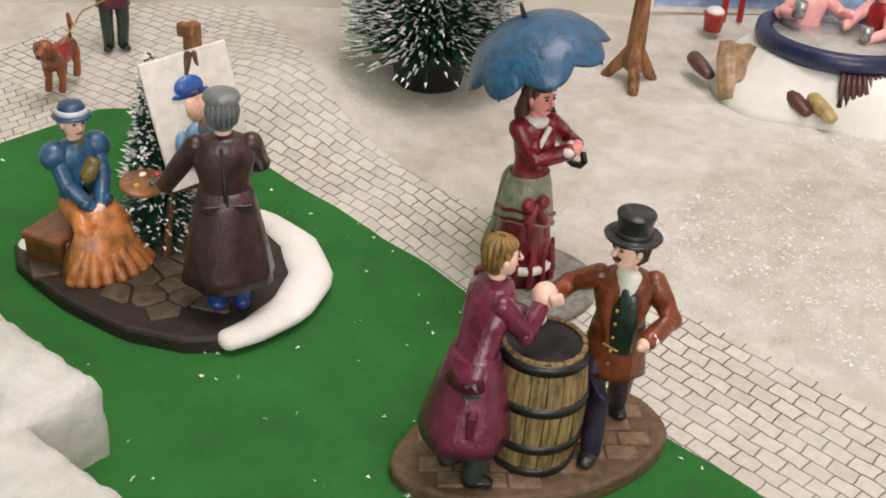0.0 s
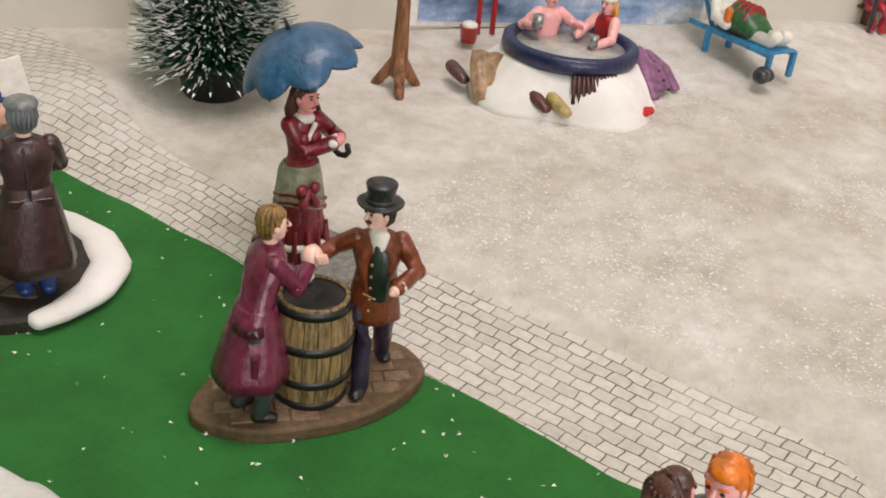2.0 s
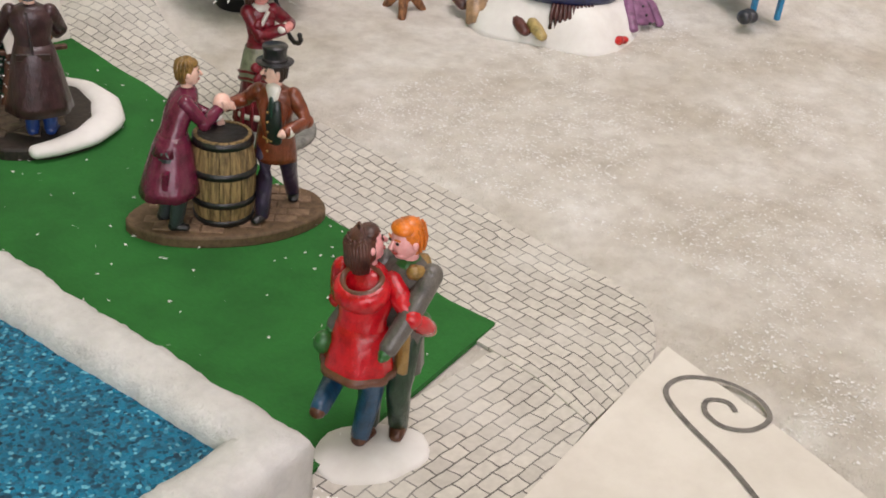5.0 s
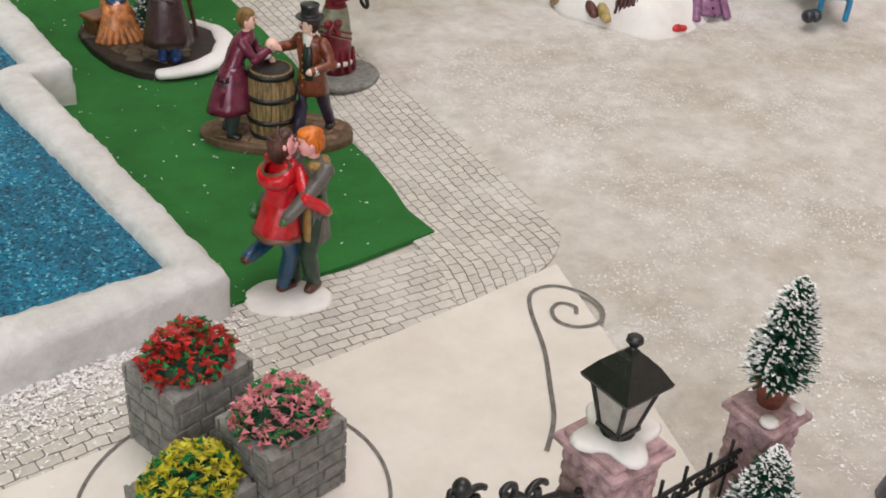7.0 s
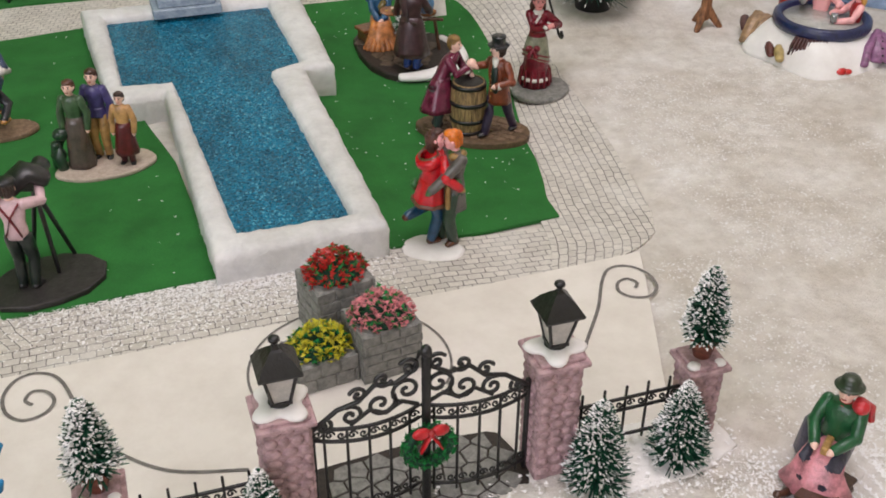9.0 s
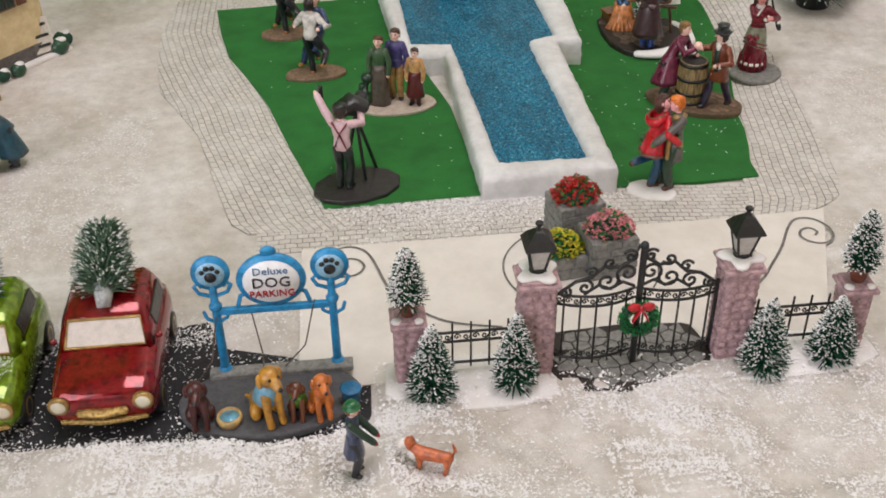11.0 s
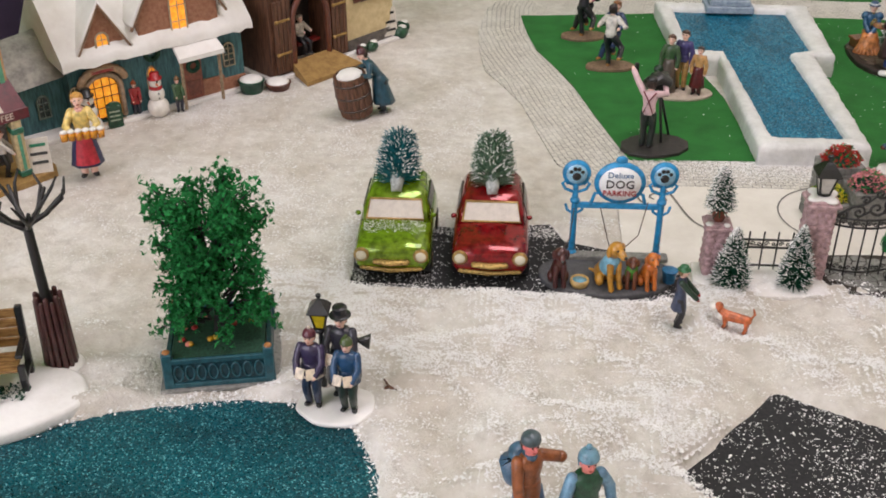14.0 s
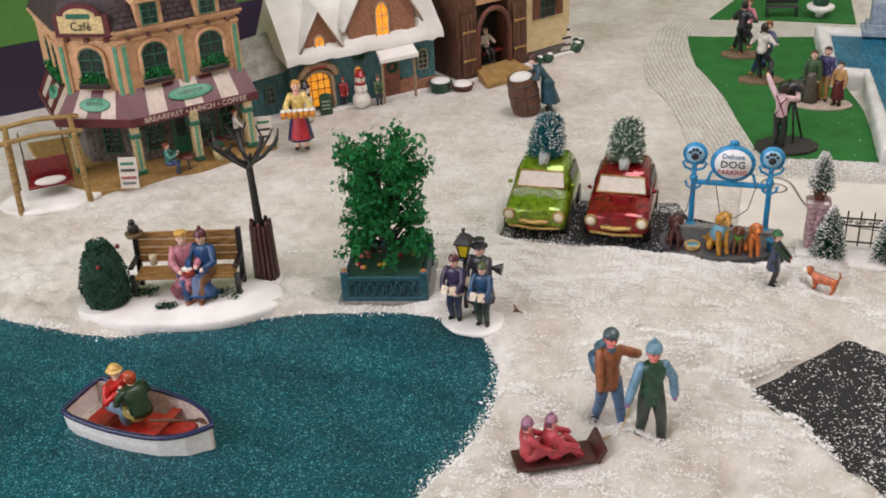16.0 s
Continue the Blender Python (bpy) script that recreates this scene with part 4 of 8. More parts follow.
s.lathe([(0.5, -0.5), (9.5, -0.5), (10, 0.2), (9.5, 0.8), (0.5, 0.8)], paint("8A5A34"), pa, 20, Euler((0.25, 0.15, 0.4)).to_matrix(), True, 0.62)
for i, c in enumerate(("B03020", "E0D8C8", "30508A", "C8A030", "3A6A3A")):
    s.ball(pa + Vector((4.5 * math.cos(i * 1.2), 3 * math.sin(i * 1.2), 1.4)), (1.2, 1.0, 0.6), paint(c))
part("painter_figure", s, grp, "painter in a long dark brown coat and blue boots")
s = Shape()
for a, b_ in (((-4, 6, 6), (11, 8, 68)), ((20, -2, 6), (13, 8, 68)), ((14, 24, 6), (13, 10, 62))):
    s.tube([a, b_], 1.3, BARKWOOD, 8)
s.box((14.5, 9.5, 72), (5, 3, 9), POLEWOOD, -22, 0.5).box((12, 9, 75), (3, 5, 4), POLEWOOD, 20, 0.5)
s.box((9, 0, 30), (28, 3, 2), BARKWOOD, -22, 0.4)
part("easel_frame", s, grp, "brown wooden easel")
s = Shape()
tilt = Euler((radians(-14), radians(-6), radians(-14))).to_matrix()
s.box((10.5, 4, 50), (28, 1.4, 39), WHITE, 0, 0.3, tilt)
cv = part("canvas", s, grp, "white canvas")
s = Shape()
Q = lambda x, z: Vector((10.5, 4, 50)) + tilt @ Vector((x, -1.0, z))
for x, z, rx, rz, c in ((-1, -9, 7, 8, "5F90B8"), (1, -16, 6, 3, "8A5A34"), (0, 3, 3.6, 5, "F0C0A8"), (-1, 9.5, 4.6, 3.4, "2458A8"), (-1, 7.4, 6, 1.2, "2458A8"), (1, -4, 2.8, 3.6, "8A6A38"), (-7, -8, 3, 5.5, "5F90B8")):
    s = Shape().lathe([(0.1, 0), (1, 0), (0.99, 0.1), (0.1, 0.1)], paint(c), Q(x, z), 20, tilt @ Matrix.Rotation(radians(90), 3, "X") @ Matrix.Diagonal((rx, rz, 4)))
    part("paint_patch", s, cv)
tree = new("fir")
tree.parent, tree.matrix_basis = grp, pose(0.002, 0.014, 0.006)
bristle(tree, 3, 63, 14, 2600, NEEDLE, FLAKE, seed=7, snow=0.4)

# arm wrestlers at a barrel
X, Y = 129, 300
grp = thing("arm_wrestlers_ornament", "two men arm wrestling over a barrel on a brown brick base", "figurine", X, Y, 0, 1.6)
ell = oval(0, 0, 38, 20.5, -30, 44, 0.025, 5)
part("base", Shape().prism(ell, 0, 5, STONE_JOINT, 1.0), grp, "tan brown stone base")
rng = random.Random(2)
inner = [(x * 0.95, y * 0.95) for x, y in ell]
ca, sa = math.cos(radians(-50)), math.sin(radians(-50))
for r in range(-7, 8):
    for c in range(-6, 7):
        lx, ly = c * 8.6 + (r % 2) * 4.3, r * 5.4
        q = [(lx + dx, ly + dy) for dx, dy in ((-4, -2.4), (4, -2.4), (4, 2.4), (-4, 2.4))]
        q = [(x * ca - y * sa, x * sa + y * ca) for x, y in q]
        if inside(np.array([p[0] for p in q]), np.array([p[1] for p in q]), inner).all():
            part("brick", Shape().prism(q, 4.4, 5.45 + rng.uniform(0, 0.3), STONE_TAN, 0.3), grp)
bx, by, bh, br = -4.5, -1.5, 34, 10.2
brl = new("barrel")
brl.parent, brl.matrix_basis = grp, pose(bx * K, by * K, 0.005)
bulge = lambda z: br * (1 + 0.16 * math.sin(math.pi * z / bh))
for i in range(18):
    a0, a1 = 2 * math.pi * i / 18 + 0.012, 2 * math.pi * (i + 1) / 18 - 0.012
    st = Shape()
    st.rings([[(bulge(z) * math.cos(a) * k, bulge(z) * math.sin(a) * k, z) for a, k in ((a0, 1), ((a0 + a1) / 2, 1.015), (a1, 1), (a1, 0.9), (a0, 0.9))] for z in (0, 6, 12, 17, 22, 28, bh)], OAK, False)
    part("stave", st, brl)
for z in (1.6, 9.5, 21, bh - 1.8):
    part("hoop", Shape().lathe([(bulge(z - 1.3) - 0.3, z - 1.3), (bulge(z - 1.3) + 0.6, z - 1.2), (bulge(z + 1.3) + 0.6, z + 1.2), (bulge(z + 1.3) - 0.3, z + 1.3)], IRON, (0, 0, 0), 36), brl, "black iron hoop")
part("lid", Shape().lathe([(0.2, bh - 3.4), (br * 0.93, bh - 3.4), (br * 0.93, bh - 2.6), (0.2, bh - 2.6)], BARKWOOD, (0, 0, 0), 30), brl, "brown barrel lid")
s = Shape()
maroon = paint("6A1E3C", 0.22, 0.3)
o, hh, fc = (-23, 7, 5), 61, -38
P, H = person(s, o, hh, fc, maroon, paint("3C4346"), paint("8A6A34", 0.5, 0.4), hem=0.23, flare=1.3, folds=5, lean=(-0.15, 0.13), feet=((-0.05, -0.03), (0.08, 0.03)), arms=((-0.20, 0.30, 0.58), reach(o, hh, fc, (-3.5, 1.2, 47))), collar=maroon, bulk=1.28, turn=-4)
s.box(P(0.135, -0.01, 0.36), (5, 2, 7), maroon, 20, 0.8)
s.ball(P(*reach(o, hh, fc, (-5.5, 1.0, 44.5))), (2.6, 2.6, 2.0), WHITE, 10, 7)
s.ball((-2, 1.4, 48.6), (3.4, 3.2, 3.6), SKIN, 12, 8)
for k in range(4):
    s.tube([(-4.0 + 1.3 * k, -1.6, 50.4 - 0.5 * k), (-3.2 + 1.3 * k, -1.9, 48.2 - 0.5 * k)], 0.85, SKIN, 6)
for k in range(12):
    a = 6.2832 * k / 12
    s.tube([H(0.02 * math.cos(a), -0.01 + 0.02 * math.sin(a), 0.083), H(0.052 * math.cos(a), -0.012 + 0.05 * math.sin(a), 0.062), H(0.060 * math.cos(a + 0.3), -0.022 + 0.055 * math.sin(a + 0.3), 0.026)], [0.7, 0.9, 0.5], paint("8A6A34", 0.5, 0.4), 6)
part("man_figure", s, grp, "fair-haired man in a glossy maroon coat")
s = Shape()
rust = paint("7A3A1E", 0.35, 0.35)
o, hh, fc = (12, -12, 4.6), 63.5, 208
P, H = person(s, o, hh, fc, rust, paint("30243E"), paint("3A2A22"), hem=0.36, flare=0.8, folds=5, lean=(0.0, 0.02), feet=((-0.06, -0.17), (0.03, 0.17)), arms=((-0.10, 0.16, 0.60), reach(o, hh, fc, (-0.5, 1.2, 47))), hat="top", hatmat=paint("15161A", 0.3), turn=-52, beard=paint("4A2A1C"), bulk=1.14)
lapels(s, P, rust)
s.ball(P(-0.115, 0.145, 0.60), (2.6, 2.2, 2.4), WHITE, 10, 7)
for z in (0.44, 0.50, 0.56, 0.62, 0.68):
    s.ball(P(0.022, 0.108, z), 0.55, GOLD, 6, 5)
s.tube([P(0, 0.075, 0.50), P(0, 0.082, 0.62), P(0, 0.075, 0.74)], [(4.2, 2.0), (4.4, 2), (3.4, 1.6)], paint("1E2A26", 0.35), 12, (1, 0, 0))
s.tube([P(0, 0.085, 0.70), P(0, 0.07, 0.82)], [(1.2, 1.2), (3.4, 2.0)], WHITE, 10, (1, 0, 0))
s.tube([P(0, 0.10, 0.66), P(0, 0.095, 0.72), P(0, 0.09, 0.77)], [1.0, 1.4, 1.0], paint("1F3A30"), 8)
s.tube([P(-0.05, 0.095, 0.52), P(0, 0.11, 0.505), P(0.05, 0.095, 0.52)], 0.35, GOLD, 6)
part("man_figure", s, grp, "moustached man in a rust jacket and top hat")

# lady with a parasol
X, Y = 192, 340
grp = thing("lady_ornament", "lady figurine in a red dress holding a blue parasol", "figurine", X, Y, 0, 1.2)
part("base", Shape().prism(oval(0, 0, 21, 19, 20, 40, 0.02, 8), 0, 3.6, STONE_GREY, 1.2), grp, "grey round stone base")
s = Shape()
red = paint("7E1428", 0.35, 0.35)
sage = paint("8E9078", 0.5, 0.25)
P, H = person(s, (-2, 6, 3), 67, 246, red, red, paint("4A2A20"), skin=paint("E89A94", 0.4, 0.12), hem=0.01, flare=0.85, folds=9, arms=((-0.15, 0.11, 0.70), (-0.10, 0.14, 0.69)), long_hair=True, turn=12, hat="bonnet", hatmat=paint("8C99A4"), collar=WHITE, bulk=0.95, glove=paint("E89A94", 0.4, 0.12))
n, loops = 36, []
for z, rx, ry, w in ((0.55, 0.094, 0.076, 0.0), (0.50, 0.107, 0.090, 0.02), (0.43, 0.119, 0.102, 0.03), (0.36, 0.129, 0.113, 0.04), (0.29, 0.137, 0.123, 0.05)):
    loops.append([P(rx * math.cos(a) * (1 + w * math.sin(8 * a)), ry * math.sin(a) * (1 + w * math.sin(8 * a)), z + 0.05 * math.sin(a + 0.8) * (0.53 - z) / 0.23) for a in (6.2832 * i / n for i in range(n))])
s.rings(loops, sage, True, False)
for q in (1.02, 1.03):
    s.rings([[p.lerp(P(0, 0, 0.3), -0.02) + Vector((0, 0, dz + (q - 1.02) * 300)) for p in loops[-1]] for dz in (0.6, 1.8)], red, True, False)
s.lathe([(9.4, 8.5), (10.4, 9), (10.3, 11)], WHITE, P(0, 0, 0) - Vector((0, 0, 3)), 36)
s.ball(P(0, -0.11, 0.44), (5, 4, 6), sage)
s.tube([P(0, -0.11, 0.40), P(0, -0.15, 0.2), P(0, -0.20, 0.03)], [(5, 3), (5, 3), (6, 3)], sage, 12)
for sx in (-1, 1):
    s.ball(P(0.035 + 0.04 * sx, 0.125, 0.45), (2.6, 2.0, 2.2), red, 10, 6)
    s.tube([P(0.035, 0.13, 0.44), P(0.035 + 0.04 * sx, 0.14, 0.37)], [1.2, 1.8], red, 8)
for sx in (-1, 1):
    s.ball(P(0.032 * sx, 0.058, 0.70), (2.9, 2.4, 2.8), red, 10, 8)
for k in range(7):
    s.ball(P(-0.018 + 0.006 * k, 0.078, 0.78 - 0.012 * k), (1.1, 0.9, 0.9), WHITE, 8, 6)
for at in ((-0.13, 0.115, 0.70), (-0.085, 0.145, 0.69)):
    s.ball(P(*at), (2.2, 2.2, 1.7), WHITE, 10, 6)
for k in range(10):
    a = 6.2832 * k / 10
    s.tube([H(0.046 * math.cos(a), -0.012 + 0.046 * math.sin(a), 0.06), H(0.058 * math.cos(a), -0.018 + 0.05 * math.sin(a), 0.02)], [1.1, 1.4], paint("4A2A20"), 6) if math.sin(a) < 0.5 else None
for k in range(14):
    a = 6.2832 * k / 14
    s.tube([P(0.148 * math.cos(a), 0.138 * math.sin(a), 0.20), P(0.160 * math.cos(a), 0.150 * math.sin(a), 0.04)], [0.7, 1.3], red, 6)
part("lady_figure", s, grp, "lady in a dark red dress with a sage apron")
um = new("parasol")
um.parent = grp
um.matrix_basis = Matrix.Translation((0.0102, 0.0035, 0.0468)) @ Matrix.Rotation(radians(22), 4, (-0.80, -0.60, 0))
part("shaft", Shape().tube([(0, 0, -6), (0, 0, 40)], 0.85, IRON, 8).tube([(0, 0, -6), (0, -1.5, -8.5), (0, -4, -9), (0, -6, -7.5), (0, -6.4, -5)], 1.1, IRON, 8).tube([(0, 0, 40), (0, 0, 44)], [0.9, 0.5], IRON, 8), um, "black cane handle")
s, n = Shape(), 64
blue = paint("2A5A80", 0.35, 0.25)
def canopy(t, th):
    out = []
    for i in range(n):
        a = 2 * math.pi * i / n
        sc = abs(math.cos(4 * a))
        r = (21.5 - 2.6 * (1 - sc) * t ** 3) * math.sin(t * 1.25) / math.sin(1.25)
        z = 40 - 14 * (1 - math.cos(t * 1.25)) / (1 - math.cos(1.25)) + (1 - sc) * 2.8 * t ** 3 - th
        out.append((r * math.cos(a), r * math.sin(a), z))
    return out
s.rings([canopy(t, 0) for t in (0.03, 0.2, 0.4, 0.6, 0.8, 0.92, 1.0)] + [canopy(t, 0.9) for t in (1.0, 0.9, 0.6, 0.3, 0.03)], blue)
part("canopy", s, um, "blue scalloped parasol canopy")
for i in range(8):
    a = 2 * math.pi * i / 8 + 0.0
    rb = [(21.5 * math.sin(t * 1.25) / math.sin(1.25) * math.cos(a), 21.5 * math.sin(t * 1.25) / math.sin(1.25) * math.sin(a), 40 - 14 * (1 - math.cos(t * 1.25)) / (1 - math.cos(1.25)) - 1.1) for t in (0.05, 0.3, 0.6, 0.9, 1.0)]
    part("rib", Shape().tube(rb, 0.45, blue, 6), um)

# kissing couple
X, Y = 63, 174
grp = thing("kissing_couple_ornament", "kissing young couple figurine on a white snowy base", "figurine", X, Y, 0, -0.6)
part("base", Shape().prism(oval(-3.5, -2.5, 16.5, 12.5, -20, 26, 0.06, 9), -2, 3.4, RESIN_SNOW, 1.4, True), grp, "white snowy base")
s = Shape()
o, hh, fc = (-3, 4, 3), 66, 16
P, H = person(s, o, hh, fc, paint("C81420", 0.18, 0.16), paint("1E4A6A"), paint("5A3428", 0.5, 0.4), skin=PINK, shoes=paint("5A3420"), hem=0.38, flare=1.15, folds=8, lean=(-0.02, 0.10), arms=((-0.03, 0.20, 0.56), (0.24, 0.13, 0.57)), turn=-48, feet=((-0.09, -0.15), (0.03, 0.0)), lift=(0.21, 0), trim=paint("6E4430"), glove=paint("A8843C"), collar=paint("A81820", 0.2), nod=-0.25, bulk=1.22)
s.rings([[P(rx * math.cos(t), -0.005 + ry * math.sin(t), z - 0.03 * max(0.0, -math.sin(t))) for t in (6.2832 * i / 24 for i in range(24))] for rx, ry, z in ((0.10, 0.075, 0.72), (0.118, 0.098, 0.745), (0.112, 0.10, 0.785), (0.085, 0.082, 0.815), (0.062, 0.066, 0.80))], paint("C81420", 0.18, 0.16), True, False)
s.rings([[P(rx * math.cos(t), -0.005 + ry * math.sin(t), z - 0.03 * max(0.0, -math.sin(t))) for t in (6.2832 * i / 24 for i in range(24))] for rx, ry, z in ((0.088, 0.084, 0.812), (0.078, 0.078, 0.826), (0.064, 0.066, 0.812))], paint("6E4430"), True, False)
brown = paint("5A3428", 0.5, 0.4)
s.ball(H(0, -0.022, -0.005), (4.5, 4.3, 5.6), brown, 16, 12).ball(H(0, -0.038, -0.055), (4.0, 3.2, 4.4), brown, 14, 10)
for k in range(17):
    a = math.pi * (1.0 + k / 16)
    s.tube([H(0.02 * math.cos(a), -0.01, 0.088), H(0.061 * math.cos(a), -0.020 + 0.060 * math.sin(a), 0.03), H(0.063 * math.cos(a), -0.032 + 0.060 * math.sin(a), -0.05), H(0.045 * math.cos(a), -0.035 + 0.046 * math.sin(a), -0.105)], [0.5, 0.8, 0.8, 0.5], brown, 6)
part("woman_figure", s, grp, "woman in a glossy red hooded coat and jeans")
s = Shape()
o, hh, fc = (9, 1, 3), 69, 192
P, H = person(s, o, hh, fc, paint("5E5A54", 0.4, 0.3), paint("1E3A26"), paint("E07818", 0.4, 0.25), skin=PINK, shoes=paint("5A3420"), hem=0.32, flare=0.6, folds=5, lean=(-0.03, 0.0), turn=-28, feet=((-0.05, 0.02), (0.06, 0.06)), arms=((-0.07, 0.25, 0.53), reach(o, hh, fc, (-6, 13, 35))), glove=paint("2E6A30"), collar=paint("2E6A30"), nod=0.12, bulk=1.1)
s.tube([P(-0.07, 0.05, 0.79), P(-0.10, 0.0, 0.76), P(-0.06, -0.05, 0.79)], [2.2, 2.6, 2.2], paint("9A7A40"), 8)
s.tube([P(-0.06, 0.075, 0.60), P(-0.07, 0.085, 0.50), P(-0.07, 0.085, 0.36)], [(2.2, 1.4)] * 3, paint("9A7A40"), 8)
s.ball(P(-0.11, 0.03, 0.57), (3.0, 2.8, 3.2), paint("2E6A30"), 10, 8)
s.ball((-8, 12, 35), (2.8, 2.6, 3.4), paint("2E6A30"), 10, 8)
part("man_figure", s, grp, "orange-haired man in a grey coat")

# three stone planters with flowers
def planter(x, y, w, d, h, petal, rz, what, seed):
    g = thing("flower_planter", "grey brick planter box full of %s flowers" % what, "planter", x, y, rz, 1.4, "planters behind the gate")
    part("box", Shape().box((0, 0, h / 2), (w, d, h), STONE_GREY, 0, 0.5), g)
    rng = random.Random(seed)
    nr = max(2, int(h / 5.2))
    for r in range(nr):
        z = (r + 0.5) * h / nr
        for fx, fy, length, ang in ((0, -d / 2, w, 0), (0, d / 2, w, 0), (-w / 2, 0, d, 90), (w / 2, 0, d, 90)):
            n = max(2, round(length / 9))
            for k in range(n):
                o = (k + 0.5) * length / n - length / 2 + (0.25 if r % 2 else -0.25) * length / n * 0.5
                p = (fx + (o if ang == 0 else 0), fy + (o if ang else 0), z)
                part("brick", Shape().box(p, (length / n - 0.7, 1.2, h / nr - 0.7), STONE_GREY, ang, 0.3), g)
    stems, flowers = [], []
    for i in range(420):
        a, u = rng.uniform(0, 6.283), rng.random() ** 0.5
        zz = h + (1 - u * u) * w * 0.42 * rng.uniform(0.7, 1.1) + rng.uniform(-1, 2)
        c = Vector((u * w * 0.56 * math.cos(a), u * d * 0.56 * math.sin(a), zz))
        for k in range(3):
            b0 = rng.uniform(0, 6.28)
            e = Vector((math.cos(b0), math.sin(b0), rng.uniform(-0.2, 0.9))) * rng.uniform(1.2, 2.0)
            f = Vector((math.cos(b0 + 2), math.sin(b0 + 2), rng.uniform(-0.2, 0.9))) * rng.uniform(1.2, 2.0)
            (stems if i % 4 == 0 else flowers).append((c, c + e, c + f))
    leaf = Shape().blades(stems, LEAF)
    leaf.ball((0, 0, h), (w * 0.46, d * 0.46, w * 0.24), LEAF_DARK, 14, 8)
    part("foliage", leaf, g, "green foliage")
    part("bloom", Shape().blades(flowers, paint(petal, 0.6, 0.35, 0.0, 0.003)), g, what + " blossoms")


planter(-5, 117, 28, 24, 30, "C02418", 12, "red", 1)
planter(8, 84, 27, 24, 26, "E08A90", 8, "pink", 2)
planter(-21, 84, 27, 22, 15, "C8C020", 8, "yellow", 3)

# ---- garden gate, fence and little firs ----
gate = thing("garden_gate", "black wrought iron double gate between rose stone pillars with lanterns", "gate", 0, 0, 0, 1.0)
ground_piece = Shape().prism(resample([(-128, 10), (-60, 12), (0, 12), (60, 12), (130, 8), (134, -14), (112, -24), (66, -27), (30, -20), (-30, -22), (-66, -30), (-110, -30), (-130, -14)], 60), -1.5, 2.2, RESIN_SNOW, 1.2, True)
part("base", ground_piece, gate, "white snowy base")
s = Shape().prism(resample([(-40, 24), (0, 27), (40, 24), (46, 0), (36, -24), (0, -28), (-36, -24), (-46, 0)], 40), 0, 2.4, STONE_DARK, 0.5)
pave = part("paving", s, gate, "dark bed of the crazy paving in the gateway")
slab_stones(pave, resample([(-38, 22), (0, 26), (38, 22), (44, 0), (34, -20), (0, -26), (-34, -20), (-44, 0)], 40), 2.3, STONE_GREY, 6, 8.4)


def pillar(x, w, h, seed):
    p = new("pillar")
    p.parent, p.matrix_basis = gate, pose(x * K, 0, 0.0015)
    part("core", Shape().box((0, 0, h / 2), (w, w, h), STONE_PINK, 0, 0.8), p)
    rng = random.Random(seed)
    for fx, fy, ang in ((0, -1, 0), (0, 1, 0), (-1, 0, 90), (1, 0, 90)):
        z = 3.0
        while z < h - 3:
            o = -w / 2
            hh = rng.uniform(3.6, 5.2)
            while o < w / 2 - 2:
                l = min(rng.uniform(4, 7), w / 2 - o)
                c = (fx * w / 2 + (o + l / 2 if not ang else 0), fy * w / 2 + (o + l / 2 if ang else 0), z + hh / 2)
                part("stone", Shape().ball(c, (l * 0.48, 0.9, hh * 0.47) if not ang else (0.9, l * 0.48, hh * 0.47), STONE_PINK, 8, 5), p)
                o += l
            z += hh
    cap = Shape().box((0, 0, h + 1.2), (w + 4.5, w + 4.5, 2.4), STONE_PINK, 0, 0.7).box((0, 0, h + 3.2), (w + 1, w + 1, 2), STONE_PINK, 0, 0.6)
    part("cap", cap, p, "moulded stone cap")
    return p


def lantern(parent, z, size=1.0, glass=None):
    l = new("lantern")
    l.parent, l.matrix_basis = parent, pose(0, 0, z * K) @ Matrix.Scale(size, 4)
    f = Shape()
    f.lathe([(3.5, 0), (5.5, 0.3), (5.2, 1.6), (3.2, 2.4), (3.0, 3.4)], IRON, (0, 0, 0), 12)
    rot = Matrix.Rotation(radians(45), 3, "Z")
    for i in range(4):
        a = math.pi / 4 + i * math.pi / 2
        f.tube([(4.4 * math.cos(a), 4.4 * math.sin(a), 3), (8.2 * math.cos(a), 8.2 * math.sin(a), 17)], 0.7, IRON, 6)
    for r, zz in ((5.0, 3.2), (8.6, 17)):
        f.lathe([(r - 0.9, zz - 0.6), (r + 0.6, zz - 0.6), (r + 0.6, zz + 0.6), (r - 0.9, zz + 0.6)], IRON, (0, 0, 0), 4, rot, False)
    f.lathe([(11.0, 17.2), (11.4, 18.2), (7.5, 22.5), (3.6, 25.5), (2.2, 26.2), (1.4, 27.2)], IRON, (0, 0, 0), 4, rot, False)
    f.lathe([(1.2, 26.4), (1.0, 28)], IRON, (0, 0, 0), 10).lathe([(1.4 + 0.8 * math.cos(q), 29.5 + 1.5 * math.sin(q)) for q in (0, 0.8, 1.57)], IRON, (0, 0, 0), 10).ball((0, 0, 29.4), 1.7, IRON, 10, 8)
    part("frame", f, l, "black iron lantern frame")
    part("pane", Shape().lathe([(4.6, 3.6), (7.9, 16.6)], glass or paint("B8B4AC", 0.3, 0.15), (0, 0, 0), 4, rot, False), l, "frosted lantern pane")
    return l


